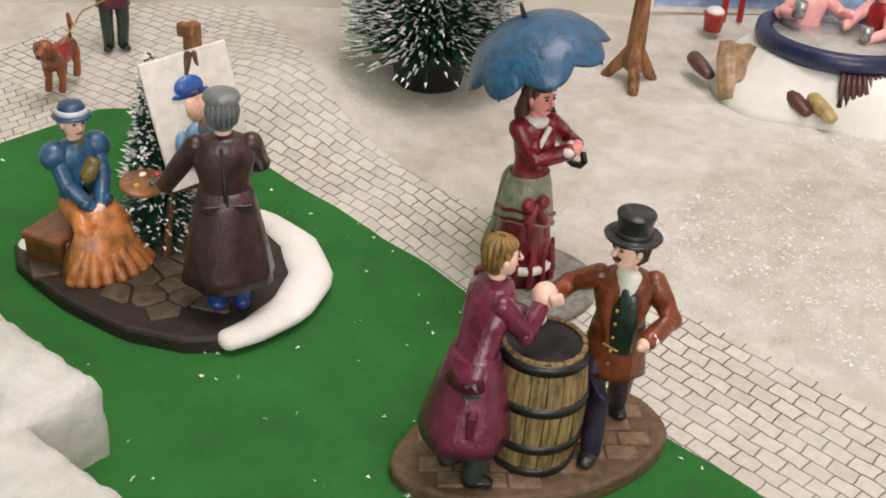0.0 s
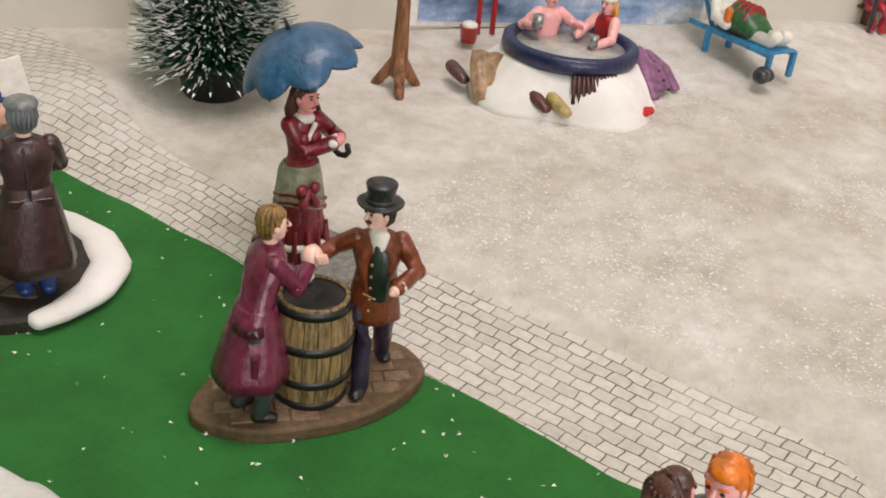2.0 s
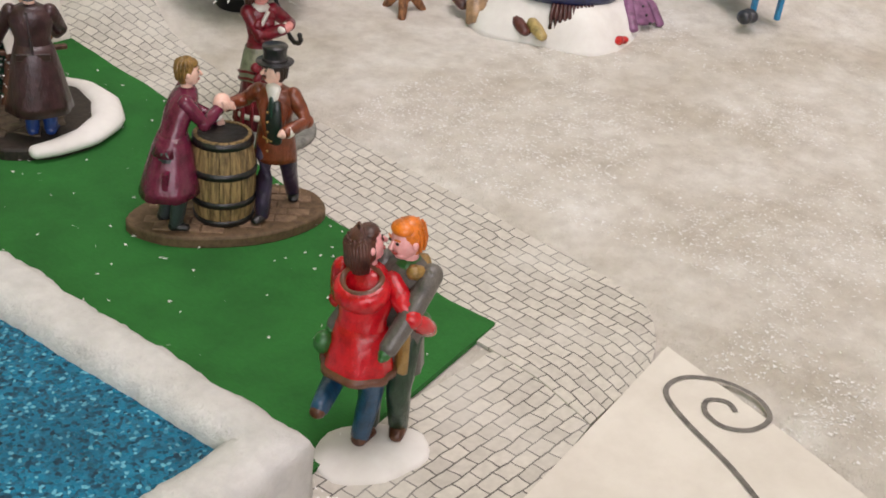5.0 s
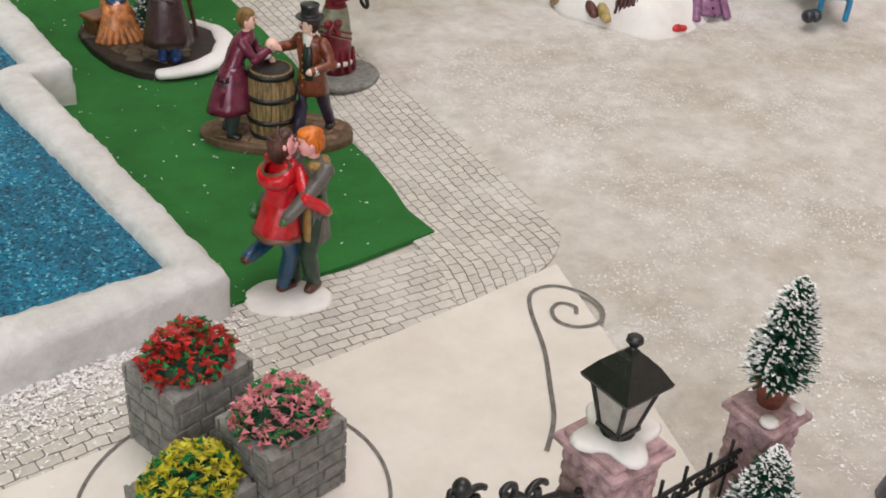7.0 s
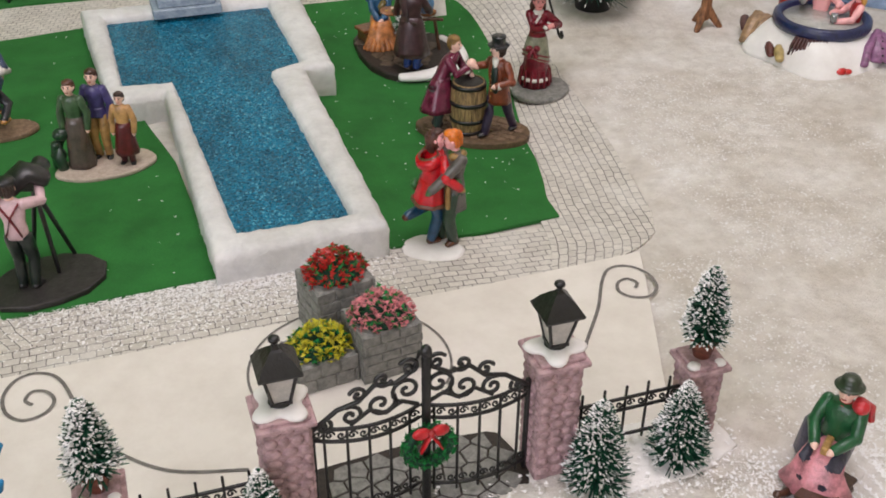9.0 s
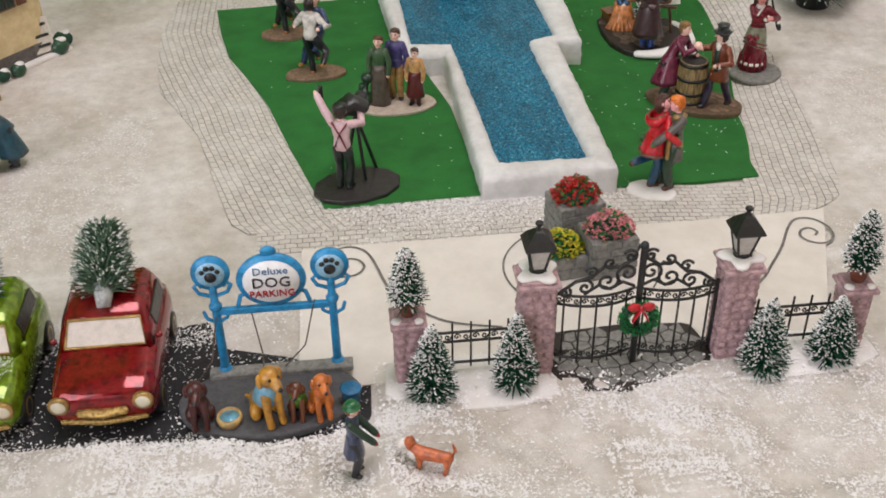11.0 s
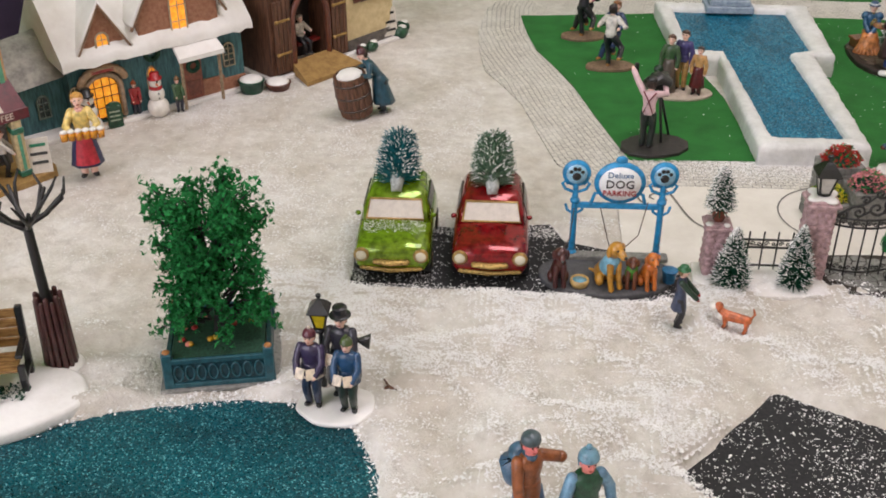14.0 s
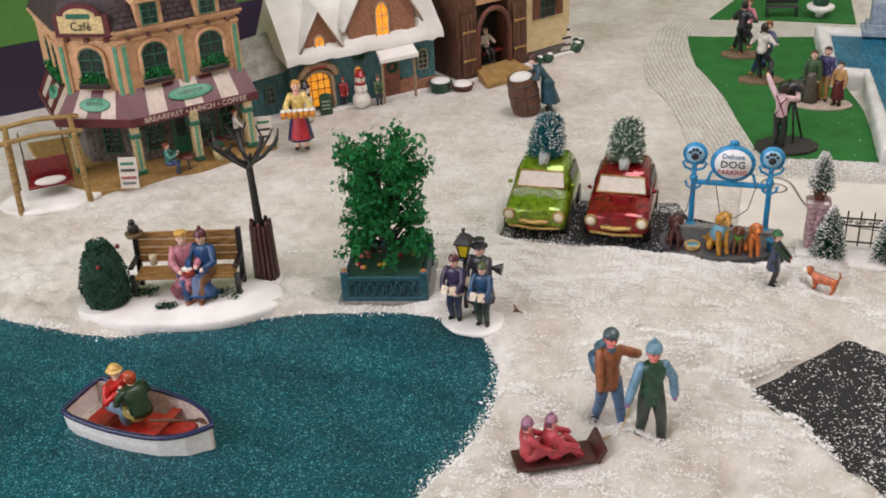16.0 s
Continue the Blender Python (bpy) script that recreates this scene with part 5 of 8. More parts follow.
for x in (-51, 53):
    p = pillar(x, 17, 56, x)
    sn = Shape()
    n, loops = 40, []
    for k, z in ((0.62, 59.2), (0.98, 59.6), (1.04, 60.6), (0.94, 61.6), (0.60, 62.0)):
        loops.append([(k * (9.5 + 2.4 * math.sin(4 * t + x)) * math.cos(t), k * (9.5 + 2.4 * math.sin(4 * t + x)) * math.sin(t), z) for t in (6.2832 * i / n for i in range(n))])
    sn.rings(loops, RESIN_SNOW)
    part("snow_cap", sn, p, "white snow on the cap")
    lantern(p, 60.2, 0.97)
for x, tz in ((-116, 72), (118, 74)):
    p = pillar(x, 14, 36, x + 7)
    pot = Shape().lathe([(3.4, 0), (5.4, 7.6), (5.8, 7.8), (5.8, 9), (4.8, 9), (4.6, 8)], paint("8A4A34", 0.6, 0.3), (0, 0, 40.2), 18)
    part("pot", pot, p, "terracotta pot")
    sn = Shape().ball((-6, -5, 39.6), (3, 2.8, 1.4), RESIN_SNOW, 10, 6).ball((5, -6, 39.6), (2.6, 2.4, 1.2), RESIN_SNOW, 10, 6)
    part("snow_cap", sn, p, "white snow on the cap")
    tr = new("potted_fir")
    tr.parent, tr.matrix_basis = gate, pose(x * K, 0, 0.050)
    bristle(tr, 0, 34 if x > 0 else 31, 10.5, 1500, NEEDLE, FLAKE, seed=int(abs(x)), snow=0.5, curve=0.55)


def spiral(s, cx, cz, r, y, turns, a0, sgn, w=0.55, mat=IRON):
    pts = []
    n = 22
    for i in range(n):
        t = i / (n - 1)
        a = a0 + sgn * turns * 6.283 * t
        pts.append((cx + r * (1 - 0.85 * t) * math.cos(a), y, cz + r * (1 - 0.85 * t) * math.sin(a)))
    s.tube(pts, [w] * n, mat, 6, (0, 1, 0))


def railing(x0, x1, h, name, posts, arch=0.0):
    r = new(name)
    r.parent, r.matrix_basis = gate, pose(0, 0, 0.0015)
    yb = lambda x: -arch * (1 - ((x - (x0 + x1) / 2) / ((x1 - x0) / 2)) ** 2)
    xs = [x0 + (x1 - x0) * i / 12 for i in range(13)]
    for z in (6, h - 6, h):
        part("rail", Shape().tube([(x, yb(x), z) for x in xs], [(0.8, 0.8)] * 13, IRON, 6), r)
    for i in range(posts):
        x = x0 + (x1 - x0) * (i + 0.5) / posts
        part("bar", Shape().tube([(x, yb(x), 3), (x, yb(x), h + (6 if not arch else 0))], [0.6, 0.6], IRON, 6), r)
    n = posts * 2
    for i in range(n):
        x = x0 + (x1 - x0) * (i + 0.5) / n
        for zc in ((h - 3,) if not arch else (h - 3, 9)):
            sc = Shape()
            spiral(sc, x, zc, 1.8, yb(x), 1.2, 0, 1 if i % 2 else -1, 0.42)
            part("scroll", sc, r)
    return r


railing(-108, -60, 26, "fence", 5)
railing(62, 110, 26, "fence", 5)
for x0, x1 in ((-41, -0.6), (0.6, 43)):
    leaf = railing(x0, x1, 46, "gate_leaf", 5, 5.0)
    sg = 1 if x0 > 0 else -1
    part("stile", Shape().tube([(x0 if x0 < 0 else x1, 0, 2), (x0 if x0 < 0 else x1, 0, 47)], 1.1, IRON, 8), leaf)
    sw = Shape()
    for cx, cz, r, tn, a0 in ((6, 58, 6, 1.4, -1.2), (16, 54, 6, 1.3, 2.6), (27, 51, 4.6, 1.3, 1.2), (37, 48.5, 3, 1.2, 2.4), (5, 68, 4, 1.3, 0.6), (15, 65, 3.6, 1.2, 3.6), (24, 60, 3.4, 1.2, 0.4)):
        spiral(sw, sg * cx, cz, r, -3.5, tn, a0 if sg > 0 else math.pi - a0, sg, 0.85)
    sw.tube([(sg * x, -3.5, z) for x, z in ((1, 74), (4, 66), (10, 62), (18, 63), (24, 57), (32, 55), (41, 48))], [0.95] * 7, IRON, 6)
    sw.tube([(sg * x, -3.5, z) for x, z in ((2, 50), (8, 53), (14, 49), (20, 52), (27, 47))], [0.85] * 5, IRON, 6)
    part("crest", sw, leaf, "ornate iron scroll crest")
part("centre_post", Shape().tube([(1, -4.5, 2), (1, -4.5, 74)], 1.8, IRON, 8).ball((1, -4.5, 76), (2.2, 2.2, 2.8), IRON), gate, "black iron meeting post")
wr = thing("wreath", "green Christmas wreath with a red bow hung on the gate", "wreath", 0, 0)
wr.matrix_basis = pose(0.001, -0.0075, 0.0345)
rng = random.Random(5)
tri = []
for i in range(900):
    a, q = rng.uniform(0, 6.283), rng.uniform(0, 6.283)
    c = Vector(((8 + 2.4 * math.cos(q)) * math.cos(a), 2.2 * math.sin(q), (8 + 2.4 * math.cos(q)) * math.sin(a)))
    d = [Vector((rng.uniform(-1, 1), rng.uniform(-1, 1), rng.uniform(-1, 1))) * 1.3 for _ in range(3)]
    tri.append((c + d[0], c + d[1], c + d[2]))
ring = Shape().blades(tri, LEAF)
ring.tube([(8 * math.cos(6.2832 * i / 24), 0, 8 * math.sin(6.2832 * i / 24)) for i in range(25)], 2.0, LEAF_DARK, 8, (0, 1, 0))
part("ring", ring, wr)
bow = Shape()
for sx in (-1, 1):
    bow.ball((3.6 * sx, -2.6, 9), (3.6, 1.6, 2.6), paint("C01820", 0.35), 12, 8)
    bow.tube([(0, -2.8, 8), (2.5 * sx, -3.2, 4), (4 * sx, -3, 0.5)], [(1.4, 0.6), (1.7, 0.6), (1.5, 0.5)], paint("C01820", 0.35), 8)
part("bow", bow.ball((0, -3.2, 9), 1.6, paint("A81018", 0.35)), wr, "red ribbon bow")

for i, (x, y, h, r) in enumerate(((-106, -17, 44, 14), (-63, -15, 46, 13), (67, -17, 44, 14), (105, -14, 40, 13.5))):
    g = thing("small_fir", "small dark green bristle fir dusted white with snow", "tree", x, y, 37 * i, 3.0, "firs by the gate")
    bristle(g, 1, h, r, 3000, NEEDLE, FLAKE, seed=20 + i, snow=0.35, curve=0.75)

# woman sitting on a sledge
g = thing("sledge_ornament", "woman in a green coat and pink skirt sitting with a sledge", "figurine", 150, -46, 0, 1.5)
s = Shape()
for sy in (-1, 1):
    s.tube([(-20, -8 + 7 * sy, 5), (-16, -6 + 7 * sy, 1.4), (0, -2 + 7 * sy, 1), (12, 3 + 7 * sy, 1)], 1.8, paint("4A3020"), 8)
part("sledge", s.box((0, -4, 5), (26, 13, 2), paint("4A3020"), 25, 0.5), g, "dark wooden sledge")
s = Shape()
P, H = person(s, (9, 7, 0), 62, 212, paint("1F5A34"), paint("3A3A4A"), paint("5A3A28"), hem=0.04, skirt=paint("D08890", 0.5, 0.35), seat=0.24, arms=((-0.06, 0.2, 0.38), (0.07, 0.2, 0.38)), feet=((-0.05, 0.26), (0.05, 0.26)), hat="brim", hatmat=paint("2A3A26"), collar=paint("C02830"), bulk=1.2)
s.ball(P(-0.10, 0.02, 0.64), (3.4, 3.4, 3.0), paint("C02830")).tube([P(-0.08, 0.0, 0.66), P(-0.14, -0.06, 0.60), P(-0.16, -0.05, 0.52)], [2.2, 2.0, 1.4], paint("C02830"), 8)
s.tube([P(0.16, -0.10, 0.05), P(0.14, -0.06, 0.3)], [7, 6], paint("3A3A50"), 12)
s.box(P(0, 0.16, 0.36), (9, 3, 4), paint("B08A50"), 40, 0.6)
part("woman_figure", s, g, "woman in a green coat and pink skirt")

# ---- ski corner by the pale wall ----
g = thing("hot_tub_ornament", "two bathers in a blue-rimmed hot tub on a white snow mound", "figurine", 402, 326, 0, -1)
mound = [(50, -2), (49, 2), (46, 7), (42, 12), (38, 16), (34, 19.5), (30, 21)]
s = Shape()
s.rings([[(r * (1 + 0.06 * math.sin(3 * a + 1) + 0.05 * math.sin(5 * a)) * math.cos(a), r * (1 + 0.06 * math.sin(3 * a + 1) + 0.05 * math.sin(5 * a)) * math.sin(a), z) for a in (6.2832 * i / 40 for i in range(40))] for r, z in mound], RESIN_SNOW)
part("mound", s, g, "white snow mound")
part("rim", Shape().lathe([(27, 19), (33, 20), (34.5, 23), (34, 27), (31, 28.5), (28, 27), (27.5, 23)], paint("17224E", 0.35, 0.3), (0, 0, 0), 48), g, "dark blue tub rim")
part("water", Shape().lathe([(0.2, 24.5), (28.5, 24.5), (28.5, 24), (0.2, 24)], paint("B8B6B0", 0.25, 0.15, 0.0, 0.008), (0, 0, 0), 40), g, "grey bath water")
for i in range(11):
    a = radians(206 + i * 3.6)
    dz = 2.0 * math.sin(math.pi * i / 10)
    part("board", Shape().tube([(33.5 * math.cos(a), 33.5 * math.sin(a), 20), (38.5 * math.cos(a), 38.5 * math.sin(a), 15), (40.5 * math.cos(a), 40.5 * math.sin(a), 9.5 - dz)], [(1.3, 1.3), (1.4, 1.3), (1.2, 1.0)], paint("4A2420", 0.5, 0.3), 6), g)
tan = paint("A88866", 0.55, 0.35)
loops = []
for k in range(13):
    dx, dy, w = -1.1 * k, 1.7 * k, 1.3 * math.sin(k * 1.5)
    line = [(-22 + dx * 0.5, 20 + dy, 20 + w * 0.4), (-31 + dx * 0.4, 18 + dy * 0.95, 15.5 + w), (-39 + dx * 0.2, 13 + dy, 9 + w), (-44 + dx * 0.2, 9 + dy, 3 + w * 0.6)]
    loops.append(line + [(x + 1.2, y, z - 1.8) for x, y, z in line[::-1]])
s = Shape().rings(loops, tan)
part("towel", s, g, "crumpled tan towel")
for x, y, c, lb in ((-41, -3, "5A2A22", "brown shoe"), (-40, -13, "B09A60", "tan shoe"), (-33, 44, "5A3A34", "dark brown shoe")):
    sh = paint(c, 0.5, 0.35)
    part("shoe", Shape().tube([(x + 3, y + 6, 9.5), (x, y + 1, 8), (x - 3, y - 5, 6)], [(3.4, 3.2), (3.8, 3.2), (3.0, 2.2)], sh, 10), g, lb)
mauve = paint("8A5A80", 0.5, 0.3)
s = Shape().tube([(27, -30, 21), (24, -37, 16), (20, -45, 8)], [(6, 2.2), (7, 2.4), (7.4, 2.2)], mauve, 12)
s.tube([(28, -27, 22), (14, -37, 15), (6, -46, 7)], [(3, 2), (3.2, 2.2), (2.8, 1.8)], mauve, 10).tube([(28, -33, 21), (33, -42, 14), (30, -50, 6)], [(3, 2), (3.2, 2.2), (2.8, 1.8)], mauve, 10)
for k in range(4):
    s.ball((25 - 2 * k, -37 - 4.0 * k, 18.6 - 3.4 * k), 0.9, BLACK, 6, 5)
part("cardigan", s, g, "mauve cardigan with dark buttons")
part("mitten", Shape().ball((-12, -46, 5), (5, 3.4, 2.6), paint("C01818")).ball((-8, -48, 5), (3, 2.4, 2), paint("C01818")), g, "red mitten")
s = Shape()
P, H = person(s, (10, 17, 6), 62, 222, PINK, PINK, paint("5A3A2A"), skin=PINK, hem=0.5, arms=((-0.22, 0.16, 0.42), (0.17, 0.14, 0.40)), feet=((-0.05, 0.0), (0.05, 0.0)), hat="beret", hatmat=paint("3E8A2A"), bulk=1.1, seat=0.14)
s.lathe([(2.6, 0), (2.9, 7), (2.4, 7.2)], paint("B0B0B0", 0.25, 0.1, 0.7), P(0.17, 0.2, 0.40), 12)
part("man_figure", s, g, "bare pink bather with a mug")
s = Shape()
P, H = person(s, (20, -10, 8), 60, 165, paint("A81820"), PINK, paint("D8A850"), skin=PINK, hem=0.5, sleeves=PINK, arms=((-0.10, 0.24, 0.30), (0.10, 0.24, 0.34)), feet=((-0.05, 0.0), (0.05, 0.0)), hat="santa", hatmat=paint("B81418"), long_hair=True, seat=0.12)
s.lathe([(2.4, 0), (2.7, 6), (2.2, 6.2)], paint("B0B0B0", 0.25, 0.1, 0.7), P(-0.10, 0.30, 0.30), 12)
part("woman_figure", s, g, "bather in red with a Santa hat")
g = thing("ski_rack", "pair of red skis standing beside a red bucket", "skis", 420, 384, 0, 3)
for dx in (0, 6):
    part("ski", Shape().tube([(8 + dx, 4 - dx, 0), (9 + dx, 5 - dx, 24), (9 + dx, 7 - dx, 30)], [(1.6, 0.6), (1.6, 0.6), (0.8, 0.5)], paint("B81420", 0.3), 8), g)
part("bucket", Shape().lathe([(4, 0), (5, 8), (5.4, 8.6), (4.6, 8.6)], paint("B02018"), (-8, 2, 0), 16).ball((-8, 2, 9), (4.4, 4.4, 2.6), WHITE), g, "red bucket heaped with snow")

g = thing("snowman_lounger", "snowman in a green tartan kilt lying on a blue deck chair", "figurine", 497, 262, 58, 1.5)
blue = paint("1F86B8", 0.4, 0.25)
fr = Shape()
for y in (-9, 9):
    fr.box((-2, y, 13), (64, 2.4, 3), blue, 0, 0.5)
part("frame", fr, g, "blue wooden frame")
for x in (-32, 14):
    for y in (-9, 9):
        part("leg", Shape().box((x, y, 6.5), (3.2, 3, 13), blue, 0, 0.5), g)
for i in range(9):
    part("slat", Shape().box((-31 + i * 5.2, 0, 14.4), (4.2, 19, 1.2), blue, 0, 0.3), g)
for y in (-7, -2.4, 2.4, 7):
    part("back_slat", Shape().tube([(14, y, 14), (32, y, 40)], [(1.9, 0.7), (1.9, 0.7)], blue, 8, (0, 1, 0)), g)
s = Shape().ball((6, 0, 22), (15, 10, 9), WHITE, 16, 10).ball((22, 0, 35), (8.5, 8.5, 8.5), WHITE, 16, 10)
tart = paint("1E5A2A", 0.5, 0.5, 0.0, 0.003)
s.tube([(-14, 0, 19), (-6, 0, 21.5), (4, 0, 22)], [(9, 5), (10.5, 8), (10.8, 9.4)], tart, 16)
for k in range(4):
    s.lathe([(10.6, -0.5), (10.9, 0.5)], paint("A02020"), (-8 + 4 * k, 0, 21.4), 20, Euler((0, radians(90), 0)).to_matrix(), True, 0.86)
for y in (-4, 4):
    s.tube([(-12, y, 18), (-26, y, 18), (-29, y, 22)], [3.6, 3.4, 3.6], WHITE, 10)
for y in (-10, 10):
    s.tube([(14, y * 0.8, 28), (8, y * 1.25, 22), (0, y * 1.15, 20)], [3.4, 3.2, 3], WHITE, 10)
s.tube([(0, 12, 20), (0, 12, 28)], [2, 2.4], paint("D07028"), 10)
s.tube([(19, -4, 37), (14, -5, 36)], [1.4, 0.4], paint("E06A18"), 8)
s.lathe([(12, 0), (12, 1.4), (8, 1.6), (7.6, 8), (0.2, 8.4)], BLACK, (26, 0, 41), 18, Euler((0, radians(35), 0)).to_matrix())
for y in (-3, 3):
    s.ball((15.5, y, 38.5), (1.6, 2, 1.8), BLACK, 8, 6)
part("snowman_figure", s, g, "white snowman with a black hat and sunglasses")
part("boot", Shape().ball((-34, 12, 4), (6, 4, 4), paint("2A2C34")).ball((-36, 17, 4), (5, 4, 4), paint("2A2C34")), g, "dark boots on the snow")

g = thing("skiers_bench_ornament", "two skiers with upright skis sitting on a dark bench", "figurine", 628, 196, 0, 1)
part("bench", Shape().box((6, 8, 12), (34, 10, 2), BARKWOOD, -48, 0.5).box((10, 12, 22), (34, 2, 12), BARKWOOD, -48, 0.5).box((-2, 14, 6), (3, 8, 12), BARKWOOD, -48, 0.4).box((13, 0, 6), (3, 8, 12), BARKWOOD, -48, 0.4), g, "dark wooden bench")
for (x, y, c1, c2, hm, sk) in ((-2, 12, "2A78A0", "B02030", "6A3A2A", "D89A30"), (10, 0, "C8962A", "2E6A48", "7A1E28", "B02028")):
    s = Shape()
    P, H = person(s, (x, y, 0), 52, 212, paint(c1), paint(c2), paint("3A2A22"), arms=((-0.12, 0.22, 0.42), (0.12, 0.22, 0.42)), feet=((-0.06, 0.26), (0.06, 0.26)), seat=0.22, hat="knit", hatmat=paint(hm), shoes=paint(c2), hem=0.5, bulk=1.15)
    part("skier_figure", s, g, "seated skier in bright clothes")
    part("ski", Shape().tube([P(-0.14, 0.28, 0.0), P(-0.14, 0.24, 0.8)], [(1.4, 0.6), (1.4, 0.6)], paint(sk, 0.3), 8), g, "upright ski")
    part("ski", Shape().tube([P(0.10, 0.30, 0.0), P(0.10, 0.26, 0.75)], [(1.4, 0.6), (1.4, 0.6)], paint("2A2A30", 0.3), 8), g, "upright ski")
s = Shape()
person(s, (0, 0, 0), 44, 215, paint("B01820"), WHITE, WHITE, hem=0.3, hat="santa", hatmat=paint("B01820"), bulk=1.3)
solid("santa_figure", s, "small figurine in a red coat and white trousers", "figurine", 684, 148)

g = thing("potted_fir", "large green bristle fir with white frost in a black pot", "tree", 284, 455)
part("pot", Shape().lathe([(14, 0), (16.5, 14), (17.5, 14.4), (17.5, 16.5), (15, 16.5), (14.5, 13), (0.3, 13)], paint("161618", 0.5), (0, 0, 0), 32), g, "black plastic pot")
bristle(g, 14, 150, 37, 19000, NEEDLE, FLAKE, seed=77, snow=0.5, curve=0.6, droop=0.2)

g = thing("wooden_post", "rough brown branch post standing on three splayed feet", "post", 348, 393)
part("stem", Shape().tube([(0, 0, 8), (0.6, 0.4, 40), (-0.4, 0.8, 90), (0.8, 0, 165)], [4.4, 3.2, 3.0, 2.8], POLEWOOD, 12), g)
for a in (215, 335, 95):
    part("foot", Shape().tube([(0, 0, 17), (5 * math.cos(radians(a)), 5 * math.sin(radians(a)), 9), (12 * math.cos(radians(a)), 12 * math.sin(radians(a)), 0)], [3, 3, 2.2], POLEWOOD, 10), g)


def ski_picture():
    n = Nodes("mountain_print", 0.5)
    v = n.noise(14, 4, 0.6, stretch=(1, 1, 2.2))
    w = n.noise(90, 5, 0.75)
    c = n.ramp(v, [(0.34, "2E3A46"), (0.42, "7F9AC0"), (0.5, "A9BEDD"), (0.58, "E3E7EC"), (0.68, "8FA9D2")])
    n.base(n.mix(0.35, c, n.ramp(w, [(0.4, "46586A"), (0.6, "FFFFFF")]), "MULTIPLY"))
    return n.mat


g = thing("mountain_poster", "standing white-edged card printed with a blue snowy mountain view", "poster", 474, 357, -46.5, 0)
part("card", Shape().box((0, 2, 66), (184, 2, 132), WHITE, 0, 0.3), g, "white card")
part("picture", Shape().box((2, 0.6, 66), (174, 0.6, 126), ski_picture(), 0, 0.1), g, "blue and white mountain print")

g = thing("dog_walker_ornament", "man in a maroon coat walking a brown dog on a lead", "figurine", 208, 562, 0, 1.5)
s = Shape()
P, H = person(s, (0, 0, 0), 56, 240, paint("5A1E28"), paint("1E3028"), paint("5A3A28"), hem=0.34, arms=((-0.12, 0.16, 0.52), (0.14, 0.06, 0.46)), hat="brim", hatmat=paint("3A1E20"))
part("man_figure", s, g, "man in a maroon coat and dark trousers")


def dog(s, x, y, z, h, face, coat, vest=None, sit=False):
    """A little dog: h is its height at the head."""
    fa = radians(face)
    F, R = Vector((math.cos(fa), math.sin(fa), 0)), Vector((math.sin(fa), -math.cos(fa), 0))
    O = Vector((x, y, z))
    P = lambda r, f, u: O + (R * r + F * f) * h + Vector((0, 0, u * h))
    if sit:
        s.tube([P(0, -0.20, 0.16), P(0, -0.05, 0.34), P(0, 0.08, 0.58), P(0, 0.12, 0.70)], [0.17 * h, 0.17 * h, 0.13 * h, 0.10 * h], coat, 12)
        for q in (-1, 1):
            s.tube([P(0.08 * q, 0.14, 0.5), P(0.09 * q, 0.18, 0.2), P(0.09 * q, 0.24, 0.04)], [0.07 * h, 0.05 * h, 0.055 * h], coat, 8)
            s.ball(P(0.15 * q, -0.06, 0.14), (0.09 * h, 0.14 * h, 0.14 * h), coat, 10, 7)
        if vest:
            s.tube([P(0, -0.02, 0.36), P(0, 0.08, 0.58)], [0.185 * h, 0.145 * h], vest, 12)
        s.tube([P(0, -0.3, 0.08), P(0.1, -0.46, 0.1)], [0.05 * h, 0.02 * h], coat, 8)
        hd = P(0, 0.17, 0.82)
    else:
        s.tube([P(0, -0.55, 0.50), P(0, -0.2, 0.50), P(0, 0.22, 0.52), P(0, 0.38, 0.66)], [0.15 * h, 0.17 * h, 0.18 * h, 0.12 * h], coat, 12)
        for f in (-0.5, 0.2):
            for q in (-1, 1):
                s.tube([P(0.10 * q, f, 0.45), P(0.11 * q, f - 0.03, 0.2), P(0.11 * q, f + 0.03, 0.03)], [0.09 * h, 0.06 * h, 0.06 * h], coat, 8)
        if vest:
            s.tube([P(0, -0.22, 0.50), P(0, 0.1, 0.52)], [0.185 * h, 0.195 * h], vest, 12)
        s.tube([P(0, -0.6, 0.55), P(0, -0.72, 0.8), P(0, -0.66, 0.98)], [0.06 * h, 0.05 * h, 0.03 * h], coat, 8)
        hd = P(0, 0.46, 0.80)
    s.ball(hd, (0.15 * h, 0.15 * h, 0.15 * h), coat, 12, 9)
    s.tube([hd + F * 0.1 * h, hd + F * 0.24 * h - Vector((0, 0, 0.04 * h))], [0.09 * h, 0.06 * h], coat, 10)
    s.ball(hd + F * 0.29 * h - Vector((0, 0, 0.02 * h)), 0.035 * h, BLACK, 8, 6)
    for q in (-1, 1):
        s.ball(hd + R * 0.14 * q * h - F * 0.02 * h - Vector((0, 0, 0.03 * h)), (0.05 * h, 0.06 * h, 0.12 * h), coat, 8, 6)
        s.ball(hd + R * 0.06 * q * h + F * 0.13 * h + Vector((0, 0, 0.05 * h)), 0.025 * h, EYE, 6, 5)


s = Shape()
dog(s, -40, -17, 0, 24, 215, paint("8A4A2A"), paint("A02020"))
part("dog_figure", s, g, "brown dog in a red coat")
part("lead", Shape().tube([P(-0.12, 0.16, 0.52), (-22, -10, 24), (-39, -19, 17)], 0.4, paint("B08A50"), 6), g, "thin tan lead")

